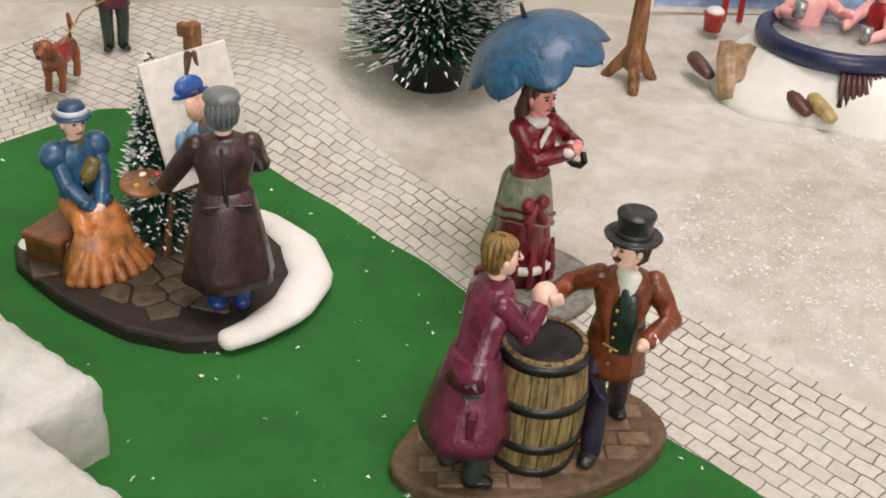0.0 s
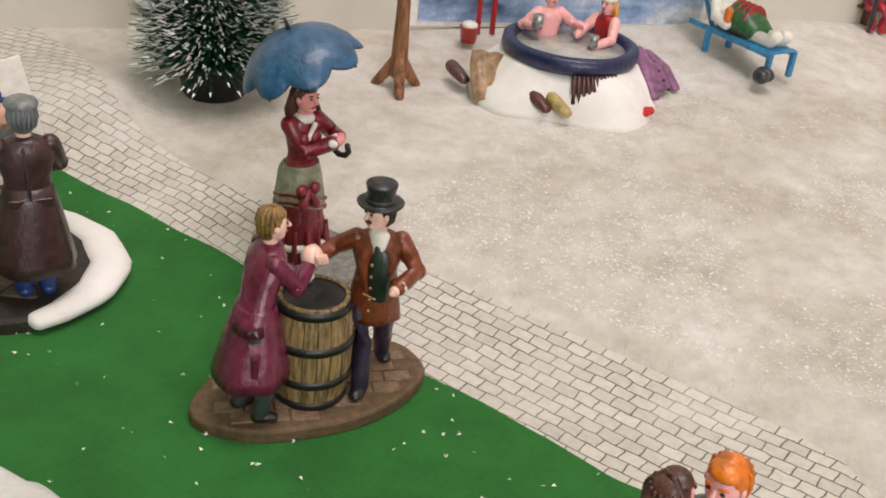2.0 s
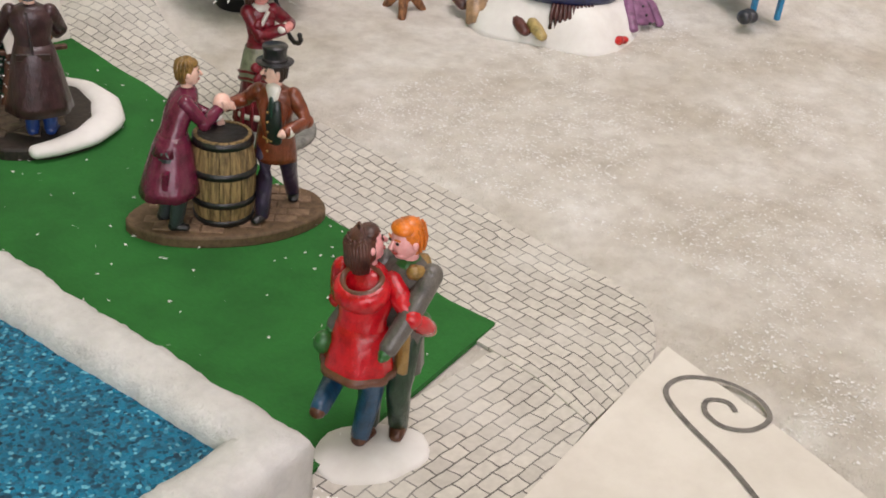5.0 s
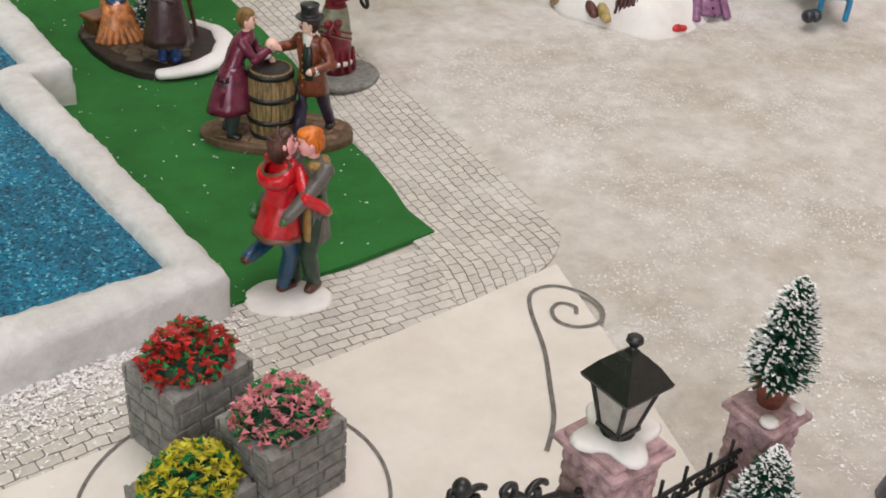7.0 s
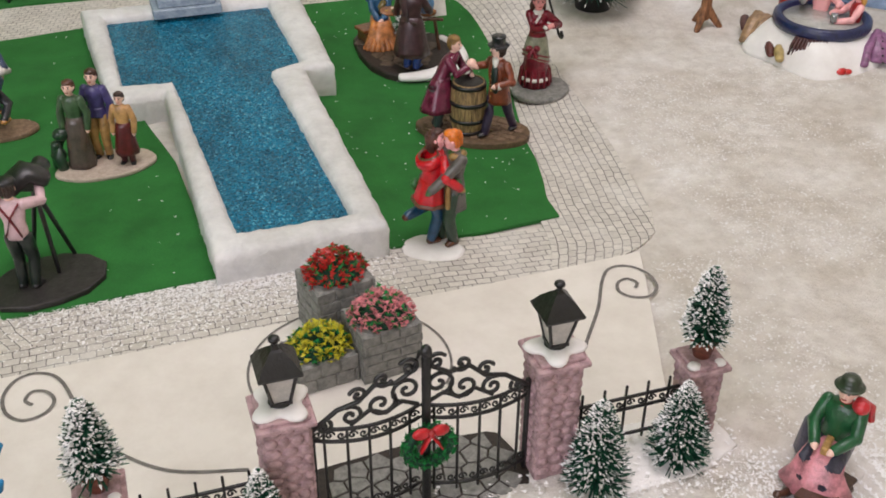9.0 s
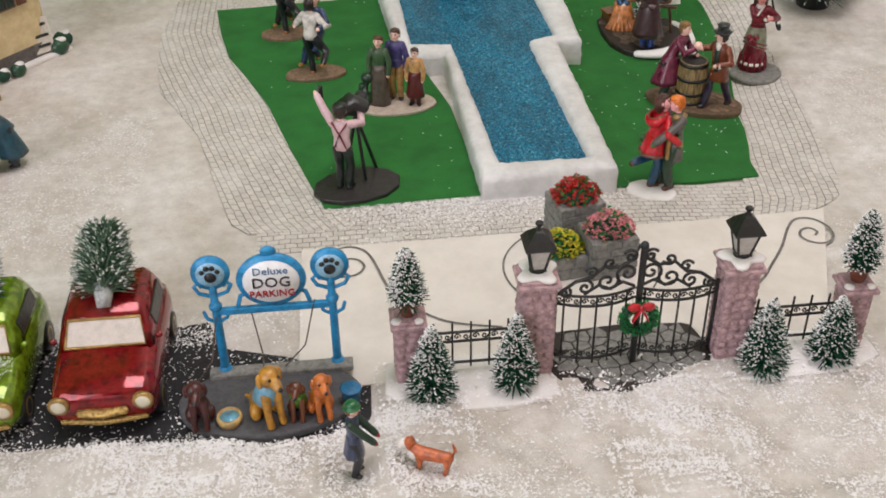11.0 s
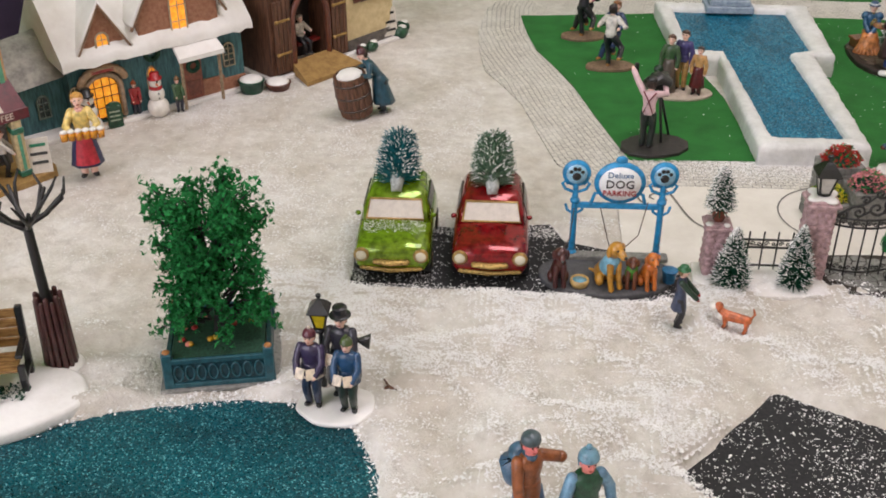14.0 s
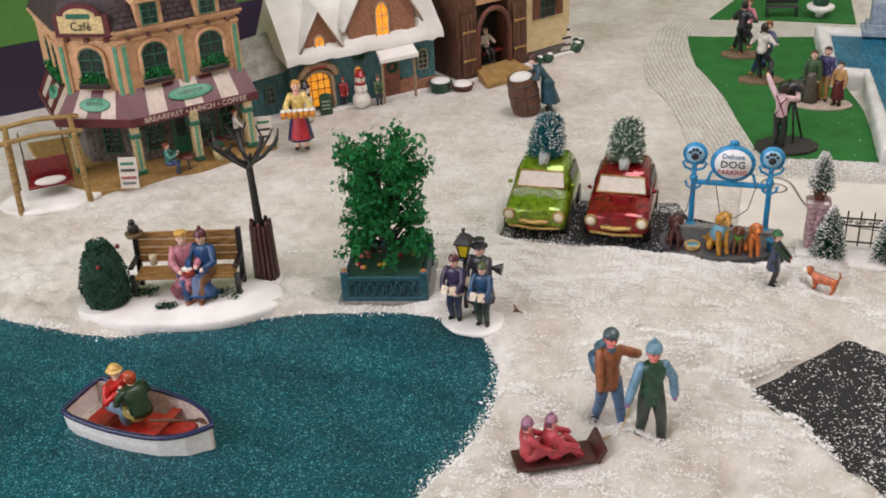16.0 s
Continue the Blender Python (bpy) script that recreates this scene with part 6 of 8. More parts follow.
# ---- left lawn ----
g = thing("photographer_ornament", "photographer in a pink shirt and braces with a tripod camera", "figurine", -135, 192, 0, 2)
part("base", Shape().prism(oval(0, 0, 29, 22, 15, 12, 0.03, 3), 0, 3.4, paint("2A2624", 0.7, 0.3), 0.7), g, "dark faceted base")
s = Shape()
shirt = paint("D8B8BC", 0.5, 0.15)
P, H = person(s, (-8, -4, 3), 62, 72, shirt, paint("16241E"), paint("3A2A22"), hem=0.5, arms=((-0.27, 0.10, 1.02), (0.14, 0.26, 0.80)), hat="beret", hatmat=BLACK)
s.tube([P(-0.08, -0.055, 0.80), P(0.0, -0.076, 0.68), P(0.06, -0.068, 0.52)], [(1.0, 0.5)] * 3, paint("7A2028"), 6)
s.tube([P(0.08, -0.055, 0.80), P(0.0, -0.076, 0.68), P(-0.06, -0.068, 0.52)], [(1.0, 0.5)] * 3, paint("7A2028"), 6)
s.box(P(-0.24, 0.14, 1.0), (3, 3, 13), BLACK, 20, 0.4)
part("photographer_figure", s, g, "man in a pink shirt and dark trousers")
cam_part = Shape().box((2, 17, 52), (11, 12, 11), BLACK, 70, 0.8).lathe([(4, 0), (4.6, 8), (4.2, 8)], BLACK, (4, 22, 52), 16, Euler((radians(-90), 0, radians(-20))).to_matrix())
cam_part.tube([(-9, 8, 53), (0, 12, 58), (8, 12, 54)], [(8, 4), (9, 5), (8, 4)], BLACK, 12)
part("camera_box", cam_part, g, "black bellows camera under a cloth")
for x, y in ((14, 20), (-6, 24), (6, 4)):
    part("tripod_leg", Shape().tube([(2, 16, 46), (x, y, 3)], [1.3, 1.1], BLACK, 8), g)

g = thing("family_ornament", "family of three posing on a pale stone base", "figurine", -99, 306, 0, 2)
part("base", Shape().prism(oval(0, 0, 29, 17, 10, 36, 0.03, 12), 0, 2.6, speckle("pale_base", "A89888", "C2B4A4", 300), 0.8), g, "pale tan base")
for (x, y, h, c1, c2, hr, kw) in ((-13, 2, 56, "3E5A3A", "5A4A40", "5A3826", dict(hem=0.02, flare=0.7, skirt=paint("544A42"))), (0, 9, 58, "4A4478", "B08A50", "4A2E20", dict(hem=0.48)), (13, -3, 47, "C89A62", "4A1418", "3A2620", dict(hem=0.16, flare=1.0, skirt=paint("5A1418")))):
    s = Shape()
    person(s, (x, y, 2), h, 250, paint(c1), paint(c2), paint(hr), **kw)
    part("family_figure", s, g, "standing family member in period dress")
s = Shape().tube([(-24, 0, 3), (-26, 0, 12), (-22, 3, 22)], [3, 4, 3], paint("1E3A26")).tube([(-28, 4, 3), (-26, 2, 18)], [2, 3], paint("1E3A26")).ball((-22, 2, 24), (5, 4, 4), paint("1E3A26")).ball((-25, 4, 10), (4, 6, 4), BLACK)
part("pram", s, g, "dark green folded pram")


def dancers(x, y, c, seed, what):
    g = thing("dancing_couple_ornament", "pair of dancers, one in %s" % what, "figurine", x, y, 0, 2, "dancers on the lawn")
    part("base", Shape().prism(oval(0, 0, 23, 14, 5, 30, 0.04, seed), 0, 3.4, STONE_TAN, 0.8), g, "brown stone base")
    s = Shape()
    P, H = person(s, (-2, -2, 3), 62, 70, paint(c[0]), paint(c[1]), paint("2A1E1A"), shoes=paint("A8763A"), hem=0.5, feet=((0.0, 0.0), (0.20, -0.16)), lift=(0, 0.18), arms=((-0.16, 0.2, 0.6), (0.2, 0.16, 0.6)), lean=(0, 0.04))
    part("dancer_figure", s, g, "dancer in " + what)
    s = Shape()
    person(s, (3, 8, 4), 62, 240, paint(c[2]), paint(c[3]), paint("8A5A30"), shoes=paint("A8763A"), hem=0.5, feet=((0.0, 0.0), (0.18, 0.08)), lift=(0.12, 0.02), arms=((-0.16, 0.2, 0.62), (0.2, 0.16, 0.6)))
    part("dancer_figure", s, g, "partner behind")


dancers(-160, 368, ("D8D4CC", "14181E", "2A3E60", "2A3E60"), 3, "a white shirt and black trousers")
dancers(-182, 450, ("1A1A20", "1A1A20", "C07080", "1A1A20"), 4, "black and pink")
g = thing("garden_bench", "small black garden bench on the back lawn", "bench", -138, 610, 10, 2)
part("seat", Shape().box((0, 0, 13), (40, 12, 1.6), BLACK, 0, 0.3), g)
part("backrest", Shape().box((0, 6, 22), (40, 1.6, 14), BLACK, 0, 0.3), g)
for x in (-18, 18):
    part("leg", Shape().box((x, 0, 6.2), (1.8, 12, 12.4), BLACK, 0, 0.3), g)
g = thing("round_planter", "round white snowy planter with a green shrub", "planter", -92, 615, 0, 2)
part("bowl", Shape().lathe([(5, 0), (6, 5), (16, 10), (17, 14), (15, 15)], RESIN_SNOW, (0, 0, 0), 24), g)
part("shrub", Shape().ball((0, 0, 19), (10, 10, 8), LEAF_DARK), g, "dark green shrub")

# ---- dog parking sign ----
g = thing("dog_parking_ornament", "blue dog parking sign with four tethered dogs on a grey base", "figurine", -188, -12, 0, 0.6)
part("base", Shape().prism(oval(0, 0, 46, 27, 0, 40, 0.02, 2), 0, 5, speckle("asphalt_base", "4A4A4C", "5E5E60", 300), 1.2), g, "dark grey base")
part("kerb", Shape().box((6, 20, 6), (74, 8, 4), STONE_GREY, 0, 0.8), g, "pale grey kerb")
sky = paint("2490C8", 0.4, 0.2)
for x in (-23, 35):
    p = new("post")
    p.parent, p.matrix_basis = g, pose(x * K, 0.022, 0.005)
    part("column", Shape().tube([(0, 0, 0), (0, 0, 58)], [2.4, 2.0], sky, 10).lathe([(3.6, 0), (3.6, 3), (2.4, 5)], sky, (0, 0, 0), 12).lathe([(3, 0), (3.4, 2), (2.2, 4)], sky, (0, 0, 42), 12), p)
    br = Shape()
    for q in (-1, 1):
        pts = [(q * 2, 0, 50), (q * 7, 0, 52), (q * 9, 0, 56), (q * 7, 0, 58), (q * 5.6, 0, 56)]
        br.tube(pts, [1.1] * 5, sky, 6, (0, 1, 0))
        br.tube([(q * 2, 0, 34), (q * 5, 0, 36), (q * 6, 0, 40)], [1.0] * 3, sky, 6, (0, 1, 0))
    part("bracket", br, p)
    tilt = Matrix.Rotation(radians(90), 3, "X")
    part("disc", Shape().lathe([(0.2, -1.6), (9.2, -1.6), (9.6, 0), (9.2, 1.6), (0.2, 1.6)], sky, (0, 0, 64), 28, tilt), p, "round blue paw sign")
    paw = Shape()
    for dx, dz, r in ((0, -1.6, 3.0), (-3.8, 1.8, 1.35), (-1.4, 4, 1.45), (1.4, 4, 1.45), (3.8, 1.8, 1.35)):
        paw.lathe([(0.1, 0), (r, 0), (r * 0.9, 0.5), (0.1, 0.6)], BLACK, (dx, -2.3, 64 + dz), 14, tilt)
    part("paw_print", Shape().lathe([(0.2, 0), (7, 0), (6.9, 0.4), (0.2, 0.4)], paint("9CCBE4"), (0, -1.7, 64), 26, tilt), p, "pale blue plate")
    part("paw_print", paw, p, "black paw print")
part("crossbar", Shape().box((6, 22, 45), (56, 3, 4), sky, 0, 0.6).tube([(-12, 22, 47), (-10, 22, 54), (-6, 22, 55)], [1.2] * 3, sky, 6, (0, 1, 0)).tube([(24, 22, 47), (22, 22, 54), (18, 22, 55)], [1.2] * 3, sky, 6, (0, 1, 0)), g, "blue crossbar")
sg = new("sign_board")
sg.parent, sg.matrix_basis = g, pose(0.006, 0.0215, 0.063)
part("board", Shape().lathe([(0.2, -1.8), (16.5, -1.8), (17.2, 0), (16.5, 1.8), (0.2, 1.8)], sky, (0, 0, 0), 40, Matrix.Rotation(radians(90), 3, "X"), True, 0.9).ball((0, 0, 16.6), (4, 1.8, 3), sky), sg, "blue oval board")
part("plate", Shape().lathe([(0.2, 0), (14, 0), (13.8, 0.5), (0.2, 0.5)], paint((0.92, 0.93, 0.93), 0.4, 0.04), (0, -2.0, 0), 40, Matrix.Rotation(radians(90), 3, "X"), True, 0.88), sg, "white oval plate")
letters("Deluxe", 6.0, paint("2A6A9A"), sg, pose(0, -0.0029, 0.0065, 90))
letters("DOG", 8.4, BLACK, sg, pose(0, -0.0029, -0.0005, 90), depth=0.3)
letters("PARKING", 5.4, paint("B02028"), sg, pose(0, -0.0029, -0.0070, 90), depth=0.3)
for (x, h, c, v, fc) in ((-33, 31, "4A1E1C", None, 275), (0, 37, "C08A30", "7AB0C8", 300), (15, 25, "6A3A20", "4A8A2A", 265), (26, 29, "C8702A", "C86A20", 285)):
    s = Shape()
    dog(s, x, -14, 5, h, fc, paint(c, 0.35, 0.3), paint(v) if v else None, True)
    part("dog_figure", s, g, "sitting dog")
part("bowl", Shape().lathe([(5.5, 0), (6.5, 3), (6, 5), (5, 5), (5, 3)], paint("C8A868"), (-19, -16, 5), 20).lathe([(0.2, 3.4), (5, 3.4), (4.9, 3.8), (0.2, 3.8)], paint("6AA8C0", 0.15), (-19, -16, 5), 18), g, "tan water bowl")
part("bucket", Shape().lathe([(4, 0), (5.2, 9), (5.6, 9), (4.8, 9.4)], paint("2A78A8"), (41, -8, 5), 18), g, "blue bucket")
for a, b_ in (((-23, 22, 45), (-33, -12, 27)), ((-6, 22, 45), (0, -12, 30)), ((26, 22, 48), (10, -4, 28))):
    mid = ((a[0] + b_[0]) / 2 + 2, (a[1] + b_[1]) / 2, (a[2] + b_[2]) / 2 - 8)
    part("lead", Shape().tube([a, mid, b_], 0.4, paint("4A3424"), 5), g, "thin brown lead")

# ---- glass toy cars ----
def toy_car(x, c, snow, crown, seed):
    g = thing("toy_car", "shiny %s glass toy car carrying a fir on its roof" % ("green" if snow else "red"), "car", x, 20, 0, 1.2, "parked toy cars")
    body = Nodes("glass_" + c, 0.12)
    f = body.noise(220, 4)
    full = lin(c)[:3]
    body.base(body.ramp(f, [(0.35, tuple(v * 0.45 for v in full)), (0.6, full)]))
    body.p.inputs["Coat Weight"].default_value = 0.6
    body.p.inputs["Metallic"].default_value = 0.35
    mat = body.mat
    s = Shape()
    sect = [(-44, 10, 20, 20.5), (-43, 8, 23, 23), (-39, 7, 25, 25.5), (-30, 6, 26, 27.5), (-18, 6, 26, 29.5), (-10, 6, 26, 31), (0, 6, 26, 31.5), (20, 6, 26, 31.5), (34, 6, 26, 31), (40, 7, 25, 30), (44, 9, 21, 27)]
    loops = []
    for y, z0, w, z1 in sect:
        loops.append([(w * 0.9, y, z0), (w, y, z0 + 4), (w, y, z0 + (z1 - z0) * 0.6), (w * 0.93, y, z1 - 2), (w * 0.78, y, z1), (w * 0.35, y, z1 + 1.0), (-w * 0.35, y, z1 + 1.0), (-w * 0.78, y, z1), (-w * 0.93, y, z1 - 2), (-w, y, z0 + (z1 - z0) * 0.6), (-w, y, z0 + 4), (-w * 0.9, y, z0)])
    s.rings(loops, mat)
    part("body", s, g)
    s = Shape()
    cab = [(29, 24, -16, 38), (36, 22.5, -11, 37), (43, 20, -5, 34), (46.5, 18, -1, 31), (47.5, 14, 4, 27)]
    loops = []
    for z, w, y0, y1 in cab:
        loops.append([(-w * 0.9, y0, z), (-w, y0 + 4, z), (-w, y1 - 4, z), (-w * 0.88, y1, z), (w * 0.88, y1, z), (w, y1 - 4, z), (w, y0 + 4, z), (w * 0.9, y0, z)])
    s.rings(loops, mat)
    part("cabin", s, g)
    frost = paint("D8CFC4", 0.5, 0.08)
    a, b_ = Vector((0, -14.6, 31.5)), Vector((0, -6.2, 42.5))
    part("windscreen", Shape().add([(-19.5, a.y, a.z), (19.5, a.y, a.z), (17.2, b_.y, b_.z), (-17.2, b_.y, b_.z), (-19.5, a.y + 1, a.z - 0.6), (19.5, a.y + 1, a.z - 0.6), (17.2, b_.y + 1, b_.z - 0.6), (-17.2, b_.y + 1, b_.z - 0.6)], [(0, 1, 2, 3), (0, 4, 5, 1), (1, 5, 6, 2), (2, 6, 7, 3), (3, 7, 4, 0)], frost, False), g, "white frosted windscreen")
    part("screen_frame", Shape().tube([(-19.8, a.y, a.z), (19.8, a.y, a.z), (17.6, b_.y, b_.z), (-17.6, b_.y, b_.z), (-19.8, a.y, a.z)], 0.8, GOLD, 6), g, "gold windscreen frame")
    for q in (-1, 1):
        part("side_window", Shape().box((q * 22.4, 14, 36), (1.4, 30, 8), BLACK, 0, 0.5, Euler((0, radians(-14 * q), 0)).to_matrix()), g, "dark side window")
        part("headlight", Shape().lathe([(5, 0), (5.2, 1.6), (4.2, 2.4)], GOLD, (q * 20, -43.5, 20.5), 20, Euler((radians(90), 0, 0)).to_matrix()).ball((q * 20, -45.4, 20.5), (3.9, 1.4, 3.9), paint("E0D8C0", 0.15, 0.1)), g, "gold-ringed headlight")
        part("mirror", Shape().ball((q * 26, -10, 33), (2, 1.6, 1.8), mat), g)
        for y in (-28, 28):
            w = new("wheel")
            w.parent, w.matrix_basis = g, pose(q * 23 * K, y * K, 0.0082, 0, 90, 0)
            part("tyre", Shape().lathe([(5, -3.5), (8, -3.5), (8.6, 0), (8, 3.5), (5, 3.5)], BLACK, (0, 0, 0), 24), w, "black tyre")
            part("rim", Shape().lathe([(0.3, -3.2), (5.2, -3.6), (5.2, 3.6), (0.3, 3.2)], GOLD, (0, 0, 0), 18), w, "gold rim")
    grille = Shape()
    glit = paint("C0A060", 0.25, 0.6, 0.7, 0.0015)
    grille.tube([(-11, -44.4, 15.5), (0, -45.6, 15), (11, -44.4, 15.5)], [(3.0, 2), (3.6, 2), (3.0, 2)], glit, 10)
    grille.tube([(-20, -44, 10), (0, -46, 9.6), (20, -44, 10)], [1.6, 1.8, 1.6], glit, 8)
    part("grille", grille, g, "gold glitter grille and bumper")
    if snow:
        rng = random.Random(seed)
        flakes = []
        for i in range(1100):
            y, u = rng.triangular(-41, -13, -20), rng.uniform(-0.86, 0.86)
            k = (y + 44) / 34
            c = Vector((24.5 * u, y, 20.5 + 11.0 * min(1, max(0, k)) ** 0.62 + 1.2 - 2.6 * abs(u) ** 4))
            flakes.append(tuple(c + Vector((rng.uniform(-1, 1), rng.uniform(-1, 1), rng.uniform(-0.2, 0.5))) * 0.75 for _ in range(3)))
        part("frost", Shape().blades(flakes, FLAKE), g, "white frost on the bonnet")
    t = thing("roof_fir", "small %s bristle fir lying on the car roof" % ("teal" if snow else "grey green"), "tree", x, 20, 0, 0, "firs on the cars")
    t.matrix_basis = pose(x * K, 0.021, 0.0500, -52, 0, 0)
    bristle(t, 4, 38, 16, 3000, crown, FLAKE, seed=seed, snow=0.25, curve=0.16)
    part("trunk_wrap", Shape().lathe([(3.4, -4), (4.6, 2), (5.6, 8), (3, 9)], paint("C8CCCA", 0.4, 0.4), (0, 0, 0), 14), t, "white wrapped trunk end")


toy_car(-333, "7FA01E", True, NEEDLE_TEAL, 51)
toy_car(-267, "8E1018", False, NEEDLE_GREY, 52)

# ---- people and dogs on the near snow ----
s = Shape()
P, H = person(s, (0, 0, 0), 45, 350, paint("3A4660"), paint("2A2A30"), paint("8A6A4A"), hem=0.30, arms=((-0.02, 0.32, 0.46), (0.08, 0.32, 0.44)), hat="brim", hatmat=paint("1E6A3A"), sleeves=paint("1E3A2A"), glove=paint("B02020"))
solid("boy_figure", s, "boy figurine in a blue coat and green cap", "figurine", -147, -66, 0, 2)
s = Shape()
dog(s, 0, 0, 0, 19, 158, paint("C86A3A", 0.4, 0.4), None)
s.ball((-11, 4.5, 14), (3.4, 3, 3), WHITE).ball((-6, 2.5, 9), (3.6, 3.2, 3.2), WHITE)
solid("dog_figure", s, "orange and white dog figurine reaching for the boy", "figurine", -113, -65, 0, 0)

g = thing("carol_singers_ornament", "three carol singers under a lantern on a snowy base", "figurine", -351, -155, 0, 1.6)
part("base", Shape().prism(oval(1, -5, 24, 17, 0, 36, 0.05, 6), 0, 3, RESIN_SNOW, 1.2, True), g, "white snowy base")
for (x, y, h, c1, c2, hat, hm) in ((-12, -5, 52, "3A3050", "22304A", "knit", "5A2430"), (4, 5, 58, "33333F", "3A3A48", "top", "1C1C20"), (9, -9, 50, "234A70", "1E3026", "knit", "4A5A30")):
    s = Shape()
    P, H = person(s, (x, y, 3), h, 262, paint(c1), paint(c2), paint("6A4428"), hem=0.42 if hat == "knit" else 0.2, arms=((-0.10, 0.20, 0.54), (0.10, 0.20, 0.54)), hat=hat, hatmat=paint(hm), trim=paint("D8C8B8") if x < -5 else None, collar=paint("C87A30") if x < -5 else None, bulk=1.25)
    for q in (-1, 1):
        s.box(P(0.06 * q, 0.22, 0.57), (5.2, 0.7, 6), paint("D8C8B0"), 0, 0.2, Euler((radians(-35), 0, radians(-18 * q))).to_matrix())
    part("singer_figure", s, g, "singer holding an open book")
part("horn", Shape().lathe([(1, -8), (1.6, 0), (4.6, 6), (4.2, 6.2)], BLACK, (14, 4, 42), 16, Euler((0, radians(95), 0)).to_matrix()), g, "black horn")
lp = new("lamp_post")
lp.parent, lp.matrix_basis = g, pose(-0.009, 0.012, 0.003)
part("pole", Shape().tube([(0, 0, 0), (0, 0, 40)], [1.8, 1.3], IRON, 10), lp)
lantern(g, 0, 0.78, paint("D8C020", 0.3, 0.15)).matrix_basis = pose(-0.009, 0.012, 0.0425) @ Matrix.Scale(0.78, 4)
s = Shape().tube([(0, 0, 0), (5, 1, 4), (10, -1, 2), (14, -3, 0)], [1, 1.2, 1, 0.6], BARKWOOD, 8).tube([(5, 1, 4), (2, 5, 6)], [0.8, 0.5], BARKWOOD, 6)
solid("twig", s, "small dark brown twig lying in the snow", "twig", -327, -146, 0, 3)

# ---- planter box with a leafy tree ----
g = thing("tree_planter", "teal wooden planter box with a leafy green tree and flowers", "planter", -426, -118, 11, 1)
teal = paint("1F5560", 0.5, 0.2)
part("tray", Shape().box((0, 0, 1.5), (70, 62, 3), STONE_GREY, 0, 0.8), g, "grey tray")
for sx in (-1, 1):
    for sy in (-1, 1):
        part("corner_post", Shape().box((sx * 29, sy * 26, 14), (6, 6, 26), teal, 0, 0.6).ball((sx * 29, sy * 26, 27), (2.4, 2.4, 1.6), paint("A8703A")), g)
for nm, c, sz in (("side_panel", (0, -26, 12), (54, 3, 17)), ("side_panel", (0, 26, 12), (54, 3, 17)), ("side_panel", (-29, 0, 12), (3, 50, 17)), ("side_panel", (29, 0, 12), (3, 50, 17))):
    part(nm, Shape().box(c, sz, paint("173E48", 0.5, 0.2), 0, 0.4), g)
for y in (-28, 28):
    for z in (4.6, 21.5):
        part("rail", Shape().box((0, y, z), (54, 2, 3.4), teal, 0, 0.4), g)
    for i in range(8):
        x = -23 + i * 6.6
        part("ring", Shape().tube([(x + 2.6 * math.cos(6.2832 * k / 14), y, 13 + 5.2 * math.sin(6.2832 * k / 14)) for k in range(15)], 0.7, teal, 6, (0, 1, 0)), g)
part("soil", Shape().box((0, 0, 20), (54, 48, 3), LEAF_DARK, 0, 0.5), g, "dark green moss")
rng = random.Random(9)
for i in range(16):
    x, y = rng.uniform(-24, 24), rng.uniform(-22, 16)
    part("flower", Shape().ball((x, y, 22.6), (2.2, 2.2, 1.5), paint(rng.choice(("D0A020", "A02828", "D88070"))), 8, 6), g)
tr = new("leafy_tree")
tr.parent, tr.matrix_basis = g, pose(0, 0, 0.02)
wood = Shape().tube([(0, 0, 0), (1, 0, 14), (0, 1, 30)], [4, 3, 2.4], paint("2A2A2C", 0.7), 10)
clump = []
rng = random.Random(14)
for i in range(150):
    a = rng.uniform(0, 6.283)
    h = 8 + 92 * rng.random() ** 0.75
    wid = 38 * (0.92 + 0.10 * math.sin(h / 13 + 1.0)) * (1 - max(0, h - 84) / 70)
    gap = 1.0 if math.sin(a * 2 + h / 15) > -0.8 else 0.55
    e = Vector((wid * math.cos(a) * rng.uniform(0.6, 1.05) * gap, wid * 0.62 * math.sin(a) * rng.uniform(0.5, 1.0), h + rng.uniform(-4, 6)))
    if 0 < e.x < 8 and h > 86:
        e.x += 9
    st = Vector((e.x * 0.25, 0, max(6, h * 0.72)))
    m = st.lerp(e, 0.5) + Vector((0, 0, 4))
    wood.tube([st, m, e], [1.1, 0.8, 0.4], paint("2A2A2C", 0.7), 5)
    for k in range(46):
        t = rng.uniform(0.45, 1.08)
        c = st.lerp(m, t * 2) if t < 0.5 else m.lerp(e, t * 2 - 1)
        c = c + Vector((rng.gauss(0, 2.8), rng.gauss(0, 2.8), rng.gauss(0, 2.6)))
        for _ in range(3):
            d = [Vector((rng.uniform(-1, 1), rng.uniform(-1, 1), rng.uniform(-1, 1))) * 2.1 for _ in range(3)]
            clump.append((c + d[0], c + d[1], c + d[2]))
part("trunk", wood, tr, "dark branching trunk")
part("crown", Shape().blades(clump, LEAF), tr, "bright green flocked leaves")

# ---- bench by the pond ----
g = thing("park_bench_ornament", "couple on a wooden park bench on a white snow base", "figurine", -570, -168, 14, 3.0)
part("base", Shape().prism(oval(2, -13, 74, 35, 3, 60, 0.04, 21), -3, 6, RESIN_SNOW, 2.6, True), g, "white lumpy snow base")
bn = new("bench")
bn.parent, bn.matrix_basis = g, pose(0.002, 0.006, 0.0055)
for i in range(4):
    part("seat_plank", Shape().box((0, -12 + i * 5, 15.5), (74, 4.4, 1.8), PINE, 0, 0.3), bn)
for i in range(4):
    part("back_plank", Shape().box((0, 7 + i * 0.9, 22 + i * 6), (74, 1.6, 5.75), PINE, 0, 0.3), bn)
